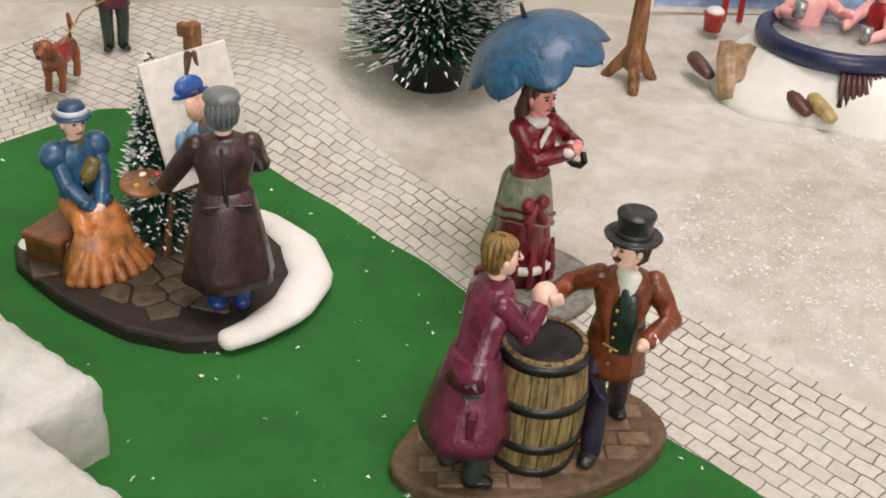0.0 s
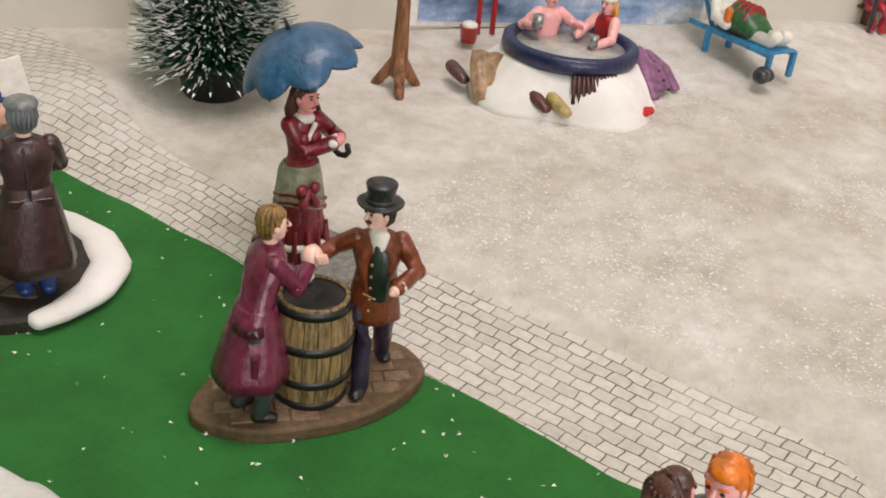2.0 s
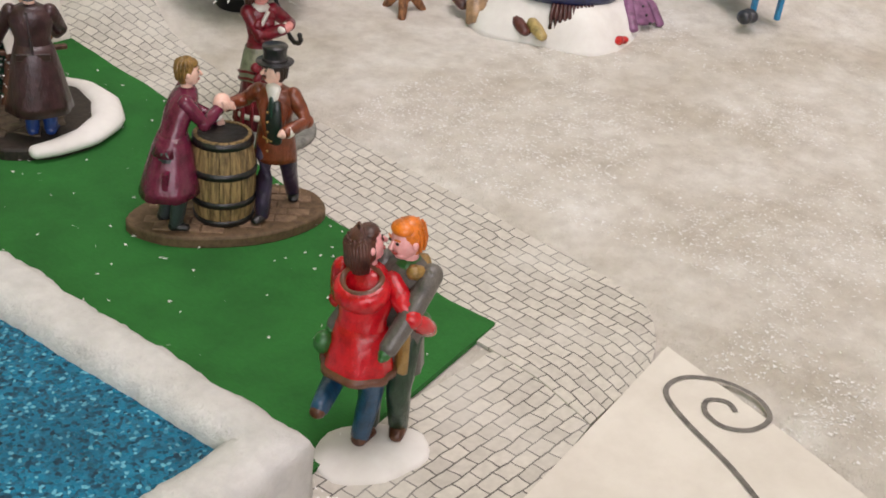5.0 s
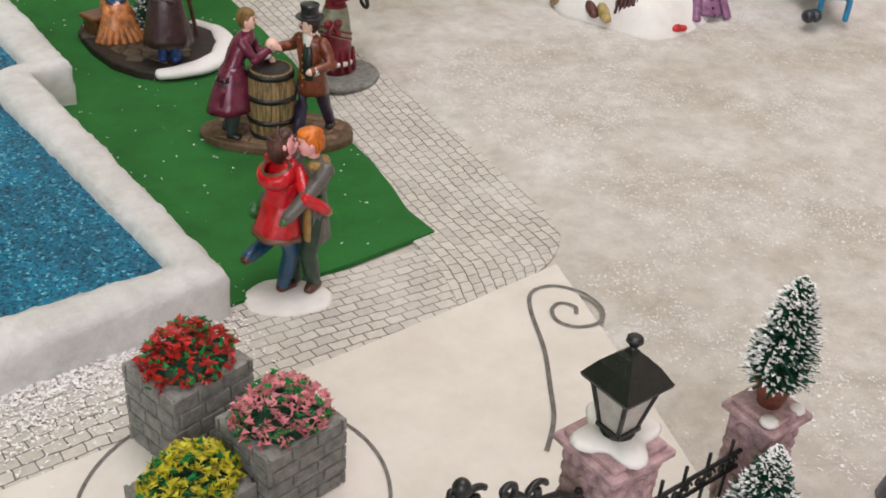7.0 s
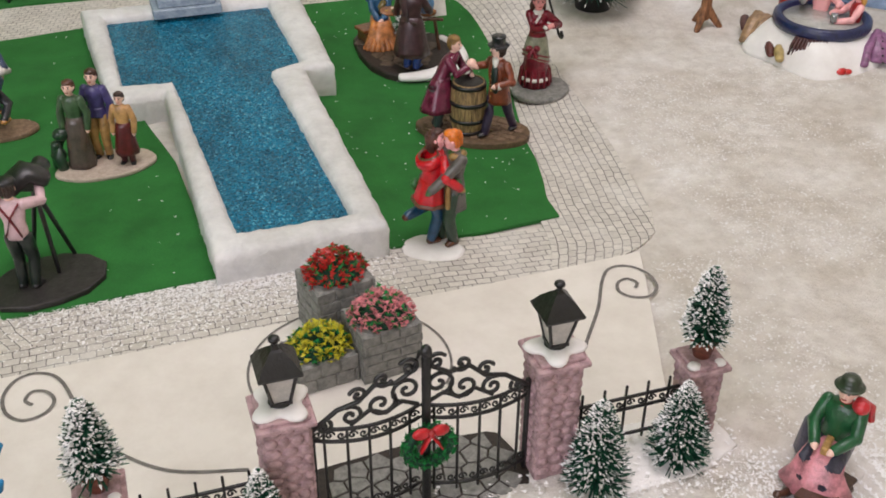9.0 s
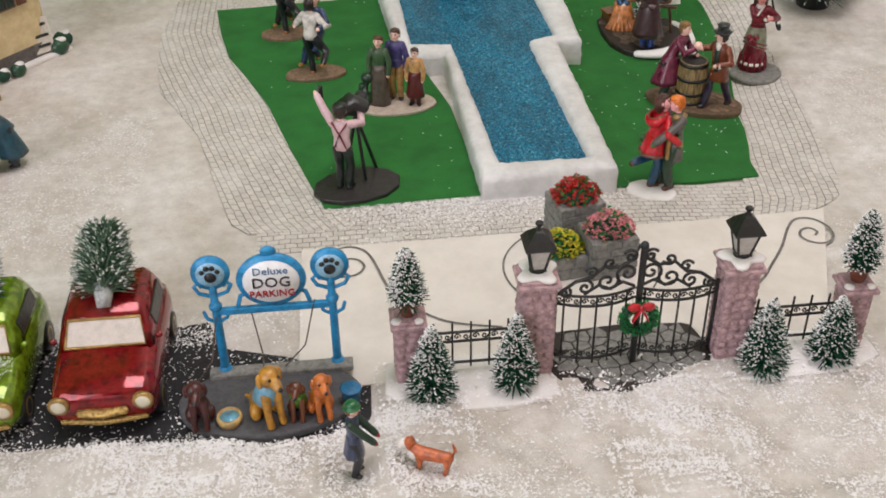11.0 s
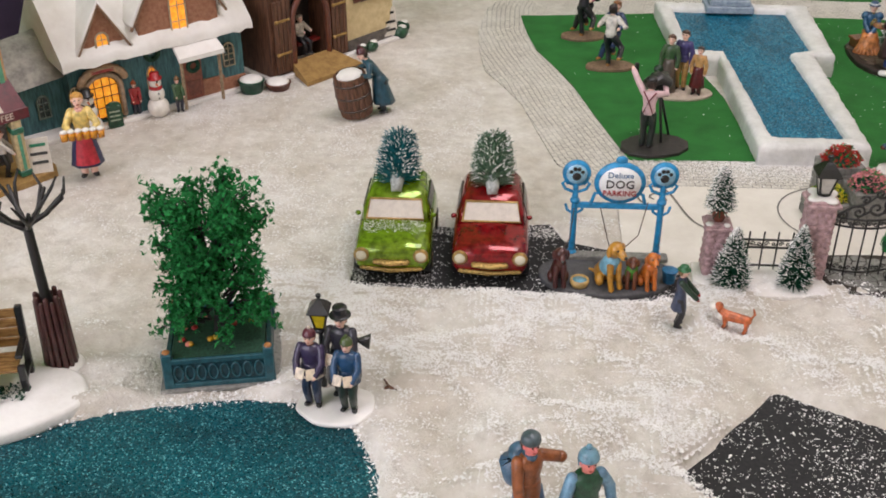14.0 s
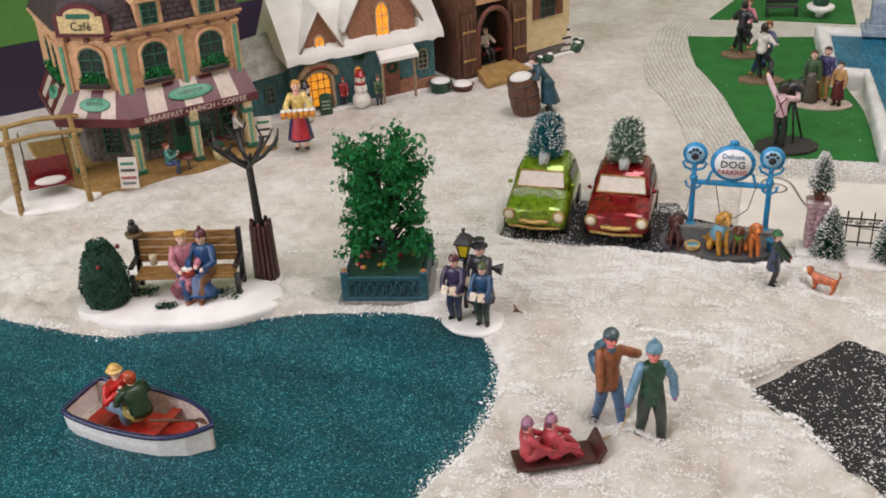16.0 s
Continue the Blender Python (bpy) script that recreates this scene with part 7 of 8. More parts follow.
for x in (-39, 39):
    part("end_frame", Shape().box((x, -3, 8), (4, 22, 2.4), BLACK, 0, 0.5).box((x, -12, 9), (4, 3.5, 18), BLACK, 0, 0.6).box((x, 8, 22), (4, 4, 45), BLACK, 0, 0.6, Euler((radians(-6), 0, 0)).to_matrix()).box((x, -3, 24), (4, 20, 2.4), BLACK, 0, 0.5), bn, "black cast end")
for (x, c1, c2, hm, hr, sk) in ((2, "C07A88", "2A4A78", "D8A850", "D8A850", "C07A88"), (17, "1F4A7C", "7A5230", "5A1A2A", "5A3826", "1F4A7C")):
    s = Shape()
    P, H = person(s, (x, 0, 5.5), 64, 255 if x > 9 else 292, paint(c1, 0.35, 0.3), paint(c2), paint(hr), hem=0.10 if x > 9 else 0.18, skirt=paint(sk, 0.35, 0.3), arms=((-0.1, 0.22, 0.42), (0.1, 0.22, 0.40)), feet=((-0.05, 0.28), (0.05, 0.28)), seat=0.24, hat="knit" if x > 9 else "beret", hatmat=paint(hm), collar=paint("4A8A4A"), bulk=1.2, shoes=paint("7A4A2A"))
    part("bench_figure", s, g, "seated figure in winter clothes")
part("gift_bowl", Shape().ball((6, -12, 28), (6, 4, 4), paint("A83028")).ball((6, -12, 31), (4.5, 3, 2), WHITE), g, "red bowl of snow")
part("mug", Shape().lathe([(2.6, 0), (2.8, 7), (2.4, 7.2)], paint("C8B89A"), (-19, -6, 33), 14), g, "beer mug")
part("bird", Shape().ball((-36, 12, 53), (4.5, 3, 5), paint("2A2622")).ball((-36, 11, 59), 2.6, paint("2A2622")).lathe([(6, 0), (7, 3), (5, 3)], paint("6A5030"), (-36, 12, 47), 12), g, "dark bird on the backrest")
rng = random.Random(31)
tri = []
for i in range(2600):
    a, t = rng.uniform(0, 6.283), rng.random()
    r = 18 * (1 - t ** 2.6 * 0.7) * (0.8 + 0.2 * min(1, t * 5)) * rng.uniform(0.86, 1.06)
    c = Vector((-56 + r * math.cos(a), -12 + r * math.sin(a), 6 + 50 * t))
    d = [Vector((rng.uniform(-1, 1), rng.uniform(-1, 1), rng.uniform(-1, 1))) * 1.9 for _ in range(3)]
    tri.append((c + d[0], c + d[1], c + d[2]))
bush = Shape().blades(tri, LEAF_DARK)
bush.lathe([(14, 5), (17, 14), (16, 30), (12, 44), (6, 54)], LEAF_DARK, (-56, -12, 0), 16)
for k in range(6):
    bush.ball((-56 + 14 * math.cos(k * 1.9 + 3.6), -12 + 14 * math.sin(k * 1.9 + 3.6), 18 + 6 * k), 1.8, paint("8A2020"), 8, 6)
part("bush", bush, g, "dark green clipped bush with red berries")
tri = []
for cx, cy, rx, ry in ((28, -10, 14, 6), (-10, -24, 7, 3), (-32, -4, 10, 5)):
    for i in range(160):
        c = Vector((cx + rx * rng.uniform(-1, 1), cy + ry * rng.uniform(-1, 1), 6.5 + rng.uniform(0, 3)))
        d = [Vector((rng.uniform(-1, 1), rng.uniform(-1, 1), rng.uniform(-0.5, 1))) * 2.0 for _ in range(3)]
        tri.append((c + d[0], c + d[1], c + d[2]))
part("greenery", Shape().blades(tri, LEAF_DARK), g, "dark green sprigs in the snow")

g = thing("bare_tree", "bare black street tree in a brown slatted guard", "tree", -520, -133, 0, 2)
part("foot", Shape().lathe([(13, 0), (13, 2), (10, 4.5), (8, 5)], RESIN_SNOW, (0, 0, 0), 24), g, "white snow foot")
guard = Shape()
for i in range(14):
    a = 6.2832 * i / 14
    guard.tube([(8.2 * math.cos(a), 8.2 * math.sin(a), 4), (7.0 * math.cos(a), 7.0 * math.sin(a), 50 + 3 * (i % 2))], [1.8, 1.5], paint("4A2420", 0.55, 0.3), 6)
part("guard", guard, g, "brown slatted tree guard")
tw = Shape().tube([(0, 0, 4), (-1, 0, 50), (-3, 1, 100)], [3.4, 3.2, 2.6], paint("1E1A18", 0.6), 10)
for a, h, l in ((0.2, 98, 22), (1.2, 96, 20), (2.2, 97, 22), (3.3, 95, 24), (4.3, 98, 20), (5.2, 96, 22)):
    e = Vector((-3 + l * math.cos(a), 1 + l * 0.8 * math.sin(a), h + 18))
    m = Vector((-3 + l * 0.55 * math.cos(a), 1 + l * 0.45 * math.sin(a), h + 7))
    tw.tube([(-3, 1, h), m, e], [2.0, 1.6, 1.1], paint("1E1A18", 0.6), 7)
    for q in (-0.6, 0.7):
        tw.tube([m, m.lerp(e, 0.6) + Vector((6 * math.cos(a + q), 6 * math.sin(a + q), 4)), e + Vector((8 * math.cos(a + 2 * q), 8 * math.sin(a + 2 * q), 7))], [1.3, 1.0, 0.6], paint("1E1A18", 0.6), 6)
part("bare_crown", tw, g, "black bare branches")

# ---- rowing boat ----
g = thing("rowing_boat_ornament", "white rowing boat with a blue gunwale and two lovers", "boat", -522, -320, -8, 0.6)
hull, deck = Shape(), Shape()
sect = [(-49, 17, 1, 16), (-40, 20, 0, 15.5), (-20, 22, 0, 15), (0, 22, 0, 15), (22, 19, 0, 15), (38, 12, 0, 16), (50, 1.5, 1, 18)]
ring = lambda k, dz=0: [[(x, -w * k, z1 + dz), (x, -w * 0.97 * k, z0 + (z1 - z0) * 0.45 + dz), (x, -w * 0.90 * k, z0 + dz), (x, w * 0.90 * k, z0 + dz), (x, w * 0.97 * k, z0 + (z1 - z0) * 0.45 + dz), (x, w * k, z1 + dz)] for x, w, z0, z1 in sect]
hull.rings(ring(1.0), paint("F4F2EE", 0.4, 0.08), False, False, False)
hull.add([p for p in ring(1.0)[0]], [(0, 1, 2, 3, 4, 5)], paint("F4F2EE", 0.4, 0.08), False)
part("hull", hull, g, "white hull")
inner = Shape()
inner.rings([l[::-1] for l in ring(0.9, 0.8)], paint("CFC4B8", 0.5, 0.2), True, False, False)
part("inside", inner, g, "pale inside")
part("floor_board", Shape().box((-6, 0, 3.2), (70, 30, 1.6), paint("B02A1C", 0.45, 0.3), 0, 0.4), g, "red brown floor board")
rail = [(x, -w, z1 + 0.4) for x, w, z0, z1 in sect] + [(x, w, z1 + 0.4) for x, w, z0, z1 in sect[::-1]]
rail = glide(rail + rail[:1], 4)
part("gunwale", Shape().tube(rail, [1.7] * len(rail), paint("1C2050", 0.35, 0.2), 8), g, "dark blue gunwale")
for x in (-24, 12):
    part("thwart", Shape().box((x, 0, 9), (7, 34, 1.6), paint("9A2C20", 0.4), 0, 0.4), g, "red bench")
part("oar", Shape().tube([(10, -6, 16), (34, 8, 12)], [1.0, 1.0], BARKWOOD, 8).ball((38, 10, 11), (7, 2.4, 1), BARKWOOD), g, "dark wooden oar")
for (x, y, c1, c2, hat, hm, hr, fc) in ((-25, 4, "C81C14", "6A8AA0", "brim", "E0B868", "8A4A20", 350), (-1, 0, "1A3A1E", "A89A50", "", None, "B85028", 165)):
    s = Shape()
    P, H = person(s, (x, y, 1), 56, fc, paint(c1), paint(c2), paint(hr), hem=0.6, arms=((-0.08, 0.22, 0.5), (0.1, 0.2, 0.48)), feet=((-0.06, 0.22), (0.06, 0.22)), seat=0.2, hat=hat, hatmat=paint(hm) if hm else None, lean=(0, 0.10), bulk=1.5)
    part("boater_figure", s, g, "seated figure leaning in for a kiss")

# ---- couple pulling a sledge ----
s = Shape()
P, H = person(s, (0, 0, 0), 68, 300, paint("9A5A34"), paint("4A6A8E"), paint("4A3A30"), hem=0.40, flare=0.6, arms=((-0.24, -0.10, 0.62), (0.14, 0.14, 0.42)), feet=((-0.09, 0.12), (0.09, -0.08)), hat="hood", hatmat=paint("4A5A60"), collar=paint("4A6A84"), glove=paint("3A2A22"), skin=paint("F08A86", 0.4, 0.1), bulk=1.05)
s.tube([P(0.03, -0.10, 0.76), P(0.06, -0.14, 0.64), P(0.05, -0.12, 0.52)], [(7, 5), (8, 6), (6, 5)], paint("4A6A84"), 12)
solid("skater_figure", s, "figurine in a brown coat and grey cap pulling a rope", "figurine", -243, -253, 0, 2)
s = Shape()
P, H = person(s, (0, 0, 0), 69, 290, paint("164A30", 0.5, 0.3), paint("3A443E"), paint("6A8AA0"), hem=0.40, flare=0.3, sleeves=paint("6A94B0"), arms=((-0.19, 0.04, 0.48), (0.26, 0.12, 0.40)), feet=((-0.09, 0.06), (0.09, -0.03)), hat="knit", hatmat=paint("6A94A8"), glove=paint("A070B0"), skin=paint("E88A80", 0.4, 0.15), shoes=paint("4A443E"), bulk=1.15)
solid("skater_figure", s, "figurine in a dark green vest and pale blue hat", "figurine", -217, -264, 0, 2)
g = thing("sledge_children_ornament", "two children in pink snowsuits on a dark wooden sledge", "figurine", -268, -296, 24, 3.5)
part("sledge", Shape().box((0, 0, 2), (50, 19, 3), paint("4A1E1A", 0.5, 0.3), 0, 0.6).box((25, 0, 6), (3, 22, 11), paint("4A1E1A", 0.5, 0.3), 0, 0.8, Euler((0, radians(25), 0)).to_matrix()), g, "dark red wooden sledge")
for x in (-17, -3):
    s = Shape()
    P, H = person(s, (x, 0, 0.5), 50, 5, paint("C04450"), paint("C04450"), paint("8A5A70"), hem=0.9, arms=((-0.15, 0.26, 0.24), (0.15, 0.26, 0.24)), feet=((-0.09, 0.36), (0.09, 0.36)), seat=0.07, hat="knit", hatmat=paint("A0708A"), collar=paint("F0DCD4"), bulk=1.25, skin=paint("F0A8A0", 0.4, 0.1), glove=paint("D08A88"), shoes=paint("D08A88"))
    part("child_figure", s, g, "child in a pink snowsuit")
rope = glide([(25, 0, 8), (32, 8, 4), (42, 10, 6), (50, 18, 16)], 5)
part("rope", Shape().tube(rope, 0.5, paint("C8A868"), 6), g, "tan tow rope")

# ---- barrel man, waitress, snowmen ----
g = thing("barrel_man_ornament", "man in a long teal coat leaning over a barrel of snow", "figurine", -390, 248, 0, 1)
brl = new("barrel")
brl.parent, brl.matrix_basis = g, pose(-0.002, -0.002, 0.002, 6, -8, 0)
for i in range(16):
    a0, a1 = 6.2832 * i / 16 + 0.012, 6.2832 * (i + 1) / 16 - 0.012
    bl = lambda z: 13.5 * (1 + 0.16 * math.sin(math.pi * (z + 4) / 46))
    part("stave", Shape().rings([[(bl(z) * math.cos(a) * k, bl(z) * math.sin(a) * k, z) for a, k in ((a0, 1), ((a0 + a1) / 2, 1.015), (a1, 1), (a1, 0.9), (a0, 0.9))] for z in (0, 10, 20, 30, 38)], BARKWOOD, False), brl)
for z in (8, 20, 32):
    part("hoop", Shape().lathe([(bl(z - 1) + 0.2, z - 1), (bl(z) + 0.8, z), (bl(z + 1) + 0.2, z + 1)], paint("3A2A20"), (0, 0, 0), 30), brl)
part("snow_fill", Shape().ball((0, 0, 37), (12, 12, 4.5), RESIN_SNOW), brl, "heaped white snow")
s = Shape()
person(s, (21, 6, 0), 62, 195, paint("1F4A5A"), paint("1A2A30"), paint("4A3A30"), hem=0.16, flare=1.0, lean=(0, 0.24), arms=((-0.14, 0.36, 0.62), (0.14, 0.36, 0.62)), nod=0.4, hat="knit", hatmat=paint("4A1A22"), bulk=1.2)
part("man_figure", s, g, "man in a long teal coat and maroon cap")
s = Shape()
P, H = person(s, (0, 0, 0), 72, 292, paint("E8CC78"), SKIN, paint("D8A050"), hem=0.16, flare=1.4, skirt=paint("1C2450"), arms=((-0.12, 0.2, 0.58), (0.12, 0.2, 0.58)), collar=paint("E8B0A0"))
s.rings([[P(rx * math.cos(a), ry * math.sin(a), z) for a in (math.pi * (0.27 + 0.46 * i / 12) for i in range(13))] for z, rx, ry in ((0.54, 0.10, 0.09), (0.36, 0.15, 0.145), (0.20, 0.19, 0.185))], paint("B82838"), True, False, False)
for q in range(6):
    s.lathe([(2.6, 0), (2.9, 6.5)], paint("D08A20", 0.25), P(-0.19 + 0.076 * q, 0.22, 0.54), 10)
    s.ball(P(-0.19 + 0.076 * q, 0.22, 0.64), (3, 3, 1.8), WHITE, 8, 6)
solid("waitress_figure", s, "waitress figurine in a red apron carrying beer mugs", "figurine", -589, 114, 0, 2)


def snowman(x, y, h, hat, label):
    s = Shape().ball((0, 0, h * 0.2), h * 0.23, WHITE).ball((0, 0, h * 0.5), h * 0.17, WHITE).ball((0, 0, h * 0.75), h * 0.13, WHITE)
    s.tube([(0, -h * 0.12, h * 0.75), (0.5, -h * 0.24, h * 0.74)], [1.0, 0.3], paint("E07020"), 8)
    for z in (0.45, 0.55, 0.8):
        s.ball((0.6, -h * 0.16 + abs(z - 0.5) * 6, h * z), 0.9, BLACK, 6, 5)
    s.lathe([(h * 0.15, 0), (h * 0.15, 1.2), (h * 0.1, 1.4), (h * 0.1, h * 0.14), (0.2, h * 0.15)], hat, (0, 0, h * 0.83), 14)
    s.lathe([(h * 0.13, 0), (h * 0.14, 1.5), (h * 0.12, 3)], hat, (0, 0, h * 0.61), 14)
    solid("snowman_figure", s, label, "figurine", x, y, 30, 1.5)


snowman(-567, 231, 42, paint("B01C20"), "white snowman figurine with a red hat and scarf")
snowman(-612, 186, 44, BLACK, "white snowman figurine with a black hat")
for x, y, c in ((-586, 229, "9A2424"), (-551, 241, "3A5A34")):
    s = Shape()
    person(s, (0, 0, 0), 33, 300, paint(c), paint("2A3040"), paint("8A5A30"), hem=0.38, hat="knit", hatmat=paint("A05028" if c[0] == "9" else "7A5A30"), bulk=1.25, arms=((-0.1, 0.2, 0.5), (0.1, 0.2, 0.5)))
    solid("child_figure", s, "child figurine in %s winter clothes" % ("red" if c[0] == "9" else "green"), "figurine", x, y, 0, 1.5)
s = Shape().box((0, 0, 10), (13, 3, 20), paint("1A4A30"), 0, 0.6).ball((0, 0, 20), (6.5, 1.6, 4), paint("1A4A30"))
for z in (7, 11, 15):
    s.box((0, -1.7, z), (9, 0.4, 1.3), paint("A8B8A0"), 0, 0.1)
solid("menu_board", s, "green standing menu board with pale bars", "sign", -598, 206, 30, 1)
for x, y, r, c, lb in ((-497, 292, 12, "14503A", "green tub heaped with snow"), (-474, 300, 12, "6A3A2A", "low brown tub heaped with snow")):
    h = 11 if r and c[0] == "1" else 6
    s = Shape().lathe([(r * 0.85, 0), (r, h), (r + 0.8, h), (r - 1, h + 0.6)], paint(c), (0, 0, 0), 20).ball((0, 0, h + 0.5), (r - 1, r - 1, 3.4), RESIN_SNOW)
    solid("snow_tub", s, lb, "tub", x, y, 0, 1)

# ---- village houses ----
CREAM = speckle("peach_plaster", "B88A64", "D8AE86", 120, 0.6, 0.2)
MAROON = paint("5A1A24", 0.45, 0.25)
GREENP = paint("1E6A50", 0.5, 0.25)
MINT = paint("5AA080", 0.5, 0.2)
ROOF_DARK = speckle("dark_shingle", "2A2024", "4A3A3C", 260, 0.7, 0.5)
TEALW = grained("teal_boards", "4E7E84", "28484E", (500, 500, 60), 0.6)
BRICKW = speckle("rose_brick", "8A5A44", "A87A60", 240, 0.75, 0.4)
TAN = speckle("tan_resin", "8A6A3A", "A8874E", 160, 0.7, 0.3)
STONEW = speckle("wall_stone", "4A4642", "77706A", 110, 0.8, 0.6)
GLASS_DARK = paint("16302A", 0.15, 0.2)
GLOW = Nodes("lit_window", 0.4)
GLOW.base(GLOW.ramp(GLOW.noise(260, 3), [(0.3, "C86A10"), (0.65, "FFC040")]))
GLOW.p.inputs["Emission Color"].default_value = lin("FFA024")
GLOW.p.inputs["Emission Strength"].default_value = 0.55
GLOW = GLOW.mat


def on(p, q, t, z=0.0, out=0.0):
    """Pose on a wall from p to q (left to right as seen from outside): x along it, -y outwards."""
    a = math.atan2(q[1] - p[1], q[0] - p[0])
    x, y = p[0] + (q[0] - p[0]) * t + math.sin(a) * out, p[1] + (q[1] - p[1]) * t - math.cos(a) * out
    return Matrix.Translation((x * K, y * K, z * K)) @ Matrix.Rotation(a, 4, "Z")


def body(s, poly, z0, z1, mat):
    s.rings([[(x, y, z) for x, y in poly] for z in (z0, z1)], mat, False)


def window(parent, m, w, h, arched=False, pane=None, frame_mat=None, box=False, grid=(2, 3)):
    o = new("window")
    o.parent, o.matrix_basis = parent, m
    fm = frame_mat or GREENP
    outline = [(-w / 2, 0), (w / 2, 0), (w / 2, h * 0.7)] + [(w / 2 * math.cos(a), h * 0.7 + h * 0.3 * math.sin(a)) for a in (math.pi * i / 8 for i in range(1, 8))] + [(-w / 2, h * 0.7)] if arched else [(-w / 2, 0), (w / 2, 0), (w / 2, h), (-w / 2, h)]
    part("pane", Shape().rings([[(x, y, z) for x, z in outline] for y in (0.6, -0.3)], pane or GLASS_DARK, False), o)
    f = Shape().tube([(x, -0.7, z) for x, z in outline + outline[:1]], 0.9, fm, 6, (0, 1, 0))
    for i in range(1, grid[0]):
        x = -w / 2 + w * i / grid[0]
        f.box((x, -0.6, h / 2), (0.7, 0.8, h * 0.98), fm, 0, 0.1)
    for j in range(1, grid[1]):
        f.box((0, -0.6, h * j / grid[1]), (w, 0.8, 0.7), fm, 0, 0.1)
    part("frame", f, o)
    if box:
        b = Shape().box((0, -3.4, -1.5), (w + 6, 5.5, 5), paint("2A1A1E", 0.5), 0, 0.6)
        part("flower_box", b, o, "dark window box")
        rng = random.Random(int(w * h))
        tri = []
        for i in range(300):
            x = rng.uniform(-w / 2 - 3, w / 2 + 3)
            c = Vector((x, -3.4 + rng.uniform(-3, 3), 1.0 + rng.uniform(0, 10) * (1 - 0.6 * abs(2 * x / (w + 6)) ** 2)))
            d = [Vector((rng.uniform(-1, 1), rng.uniform(-1, 1), rng.uniform(-1, 1))) * 1.7 for _ in range(3)]
            tri.append((c + d[0], c + d[1], c + d[2]))
        part("greenery", Shape().blades(tri, LEAF), o, "green window box plants")
    return o


cafe = thing("cafe_house", "peach corner café house with a maroon striped awning", "house", -713, 21, 46, 0)
W0, W1, W2, W3, W4 = (-38, 54), (6, 18), (118, 18), (118, 120), (-38, 150)
foot = [(-72, 150), (-74, 44), (-48, -8), (-10, -16), (60, -14), (138, -6), (138, 110)]
part("sidewalk", Shape().prism(resample(foot + foot[:1], 50)[:-1], 0, 6, TAN, 1.0), cafe, "tan pavement slab")
low = Shape()
body(low, [(-30, 62), (12, 30), (114, 30), (114, 118), (-30, 146)], 6, 70, STONEW)
part("ground_floor", low, cafe, "grey stone ground floor")
rng = random.Random(8)
st = Shape()
for r in range(11):
    for p, q in (((12, 30), (114, 30)), ((-30, 62), (12, 30))):
        length = math.dist(p, q)
        o = rng.uniform(0, 3)
        while o < length - 6:
            w = rng.uniform(5, 9)
            m = on(p, q, (o + w / 2) / length, 8.5 + r * 5.2)
            c = m.translation / K
            st.ball(c, (w * 0.46, 0.9, 2.3), STONEW, 7, 5, m.to_3x3())
            o += w
part("stonework", st, cafe, "grey rubble stones")
up = Shape()
body(up, [W0, W1, W2, W3, W4], 66, 138, CREAM)
part("upper_floor", up, cafe, "peach plaster upper floor")
cor = Shape()
for z, o in ((128, 1.6), (134, 3.5), (137, 5.5)):
    cor.rings([[(W0[0] - o, W0[1] - o * 0.4, zz), (W1[0] - o * 0.5, W1[1] - o, zz), (W2[0] + o, W2[1] - o, zz), (W3[0] + o, W3[1], zz), (W4[0] - o, W4[1], zz)] for zz in (z, z + 2.6)], CREAM, False)
part("cornice", cor, cafe, "moulded peach cornice")
for p, q, n in ((W1, W2, 6), (W0, W1, 3)):
    for k in range(n):
        part("corbel", Shape().box((0, -2.4, 0), (4, 5, 4), paint("6A3A30"), 0, 0.5), cafe, "", on(p, q, (k + 0.5) / n, 131.5))
for p, q, t in ((W1, W2, 0.03), (W1, W2, 0.5), (W1, W2, 0.97), (W0, W1, 0.04), (W0, W1, 0.94)):
    pil = Shape().box((0, -0.8, 31), (8, 3.2, 62), CREAM, 0, 0.6).box((0, -2.8, 34), (3.6, 1.2, 46), MINT, 0, 0.3)
    pil.box((0, -1.2, 60), (10, 4.4, 3), CREAM, 0, 0.6).box((0, -1.2, 8), (10, 4.4, 4), CREAM, 0, 0.6)
    part("pilaster", pil, cafe, "peach pilaster with a mint stripe", on(p, q, t, 68))
for p, q, t in ((W1, W2, 0.27), (W1, W2, 0.75), (W0, W1, 0.5), (W4, W0, 0.55), (W4, W0, 0.82)):
    window(cafe, on(p, q, t, 90, 0.4), 23, 33, True, None, GREENP, True)
    arch = [(-13.5, -1.2, 0), (-13.5, -1.2, 23)] + [(13.5 * math.cos(a), -1.2, 23 + 12.5 * math.sin(a)) for a in (math.pi * (1 - i / 10) for i in range(11))] + [(13.5, -1.2, 23), (13.5, -1.2, 0)]
    part("window_surround", Shape().tube(arch, 1.9, CREAM, 8, (0, 1, 0)), cafe, "moulded peach arch", on(p, q, t, 90, 0.4))
roof = Shape()
roof.rings([[(x, y, z) for x, y in pl] for z, pl in ((140, [(-42, 53), (5, 13), (123, 13), (123, 122), (-42, 154)]), (160, [(-32, 58), (10, 24), (112, 24), (112, 116), (-32, 146)]), (178, [(-26, 64), (14, 34), (106, 34), (106, 108), (-26, 138)]))], ROOF_DARK, False)
part("roof", roof, cafe, "dark mansard roof")
for r in range(5):
    for k in range(16):
        part("shingle", Shape().box((9 + k * 6.9 + (r % 2) * 3.4, 14.5 + r * 2.6, 143 + r * 4.2), (6.2, 2.2, 4.6), ROOF_DARK, 0, 0.5, Euler((radians(-34), 0, 0)).to_matrix()), cafe)
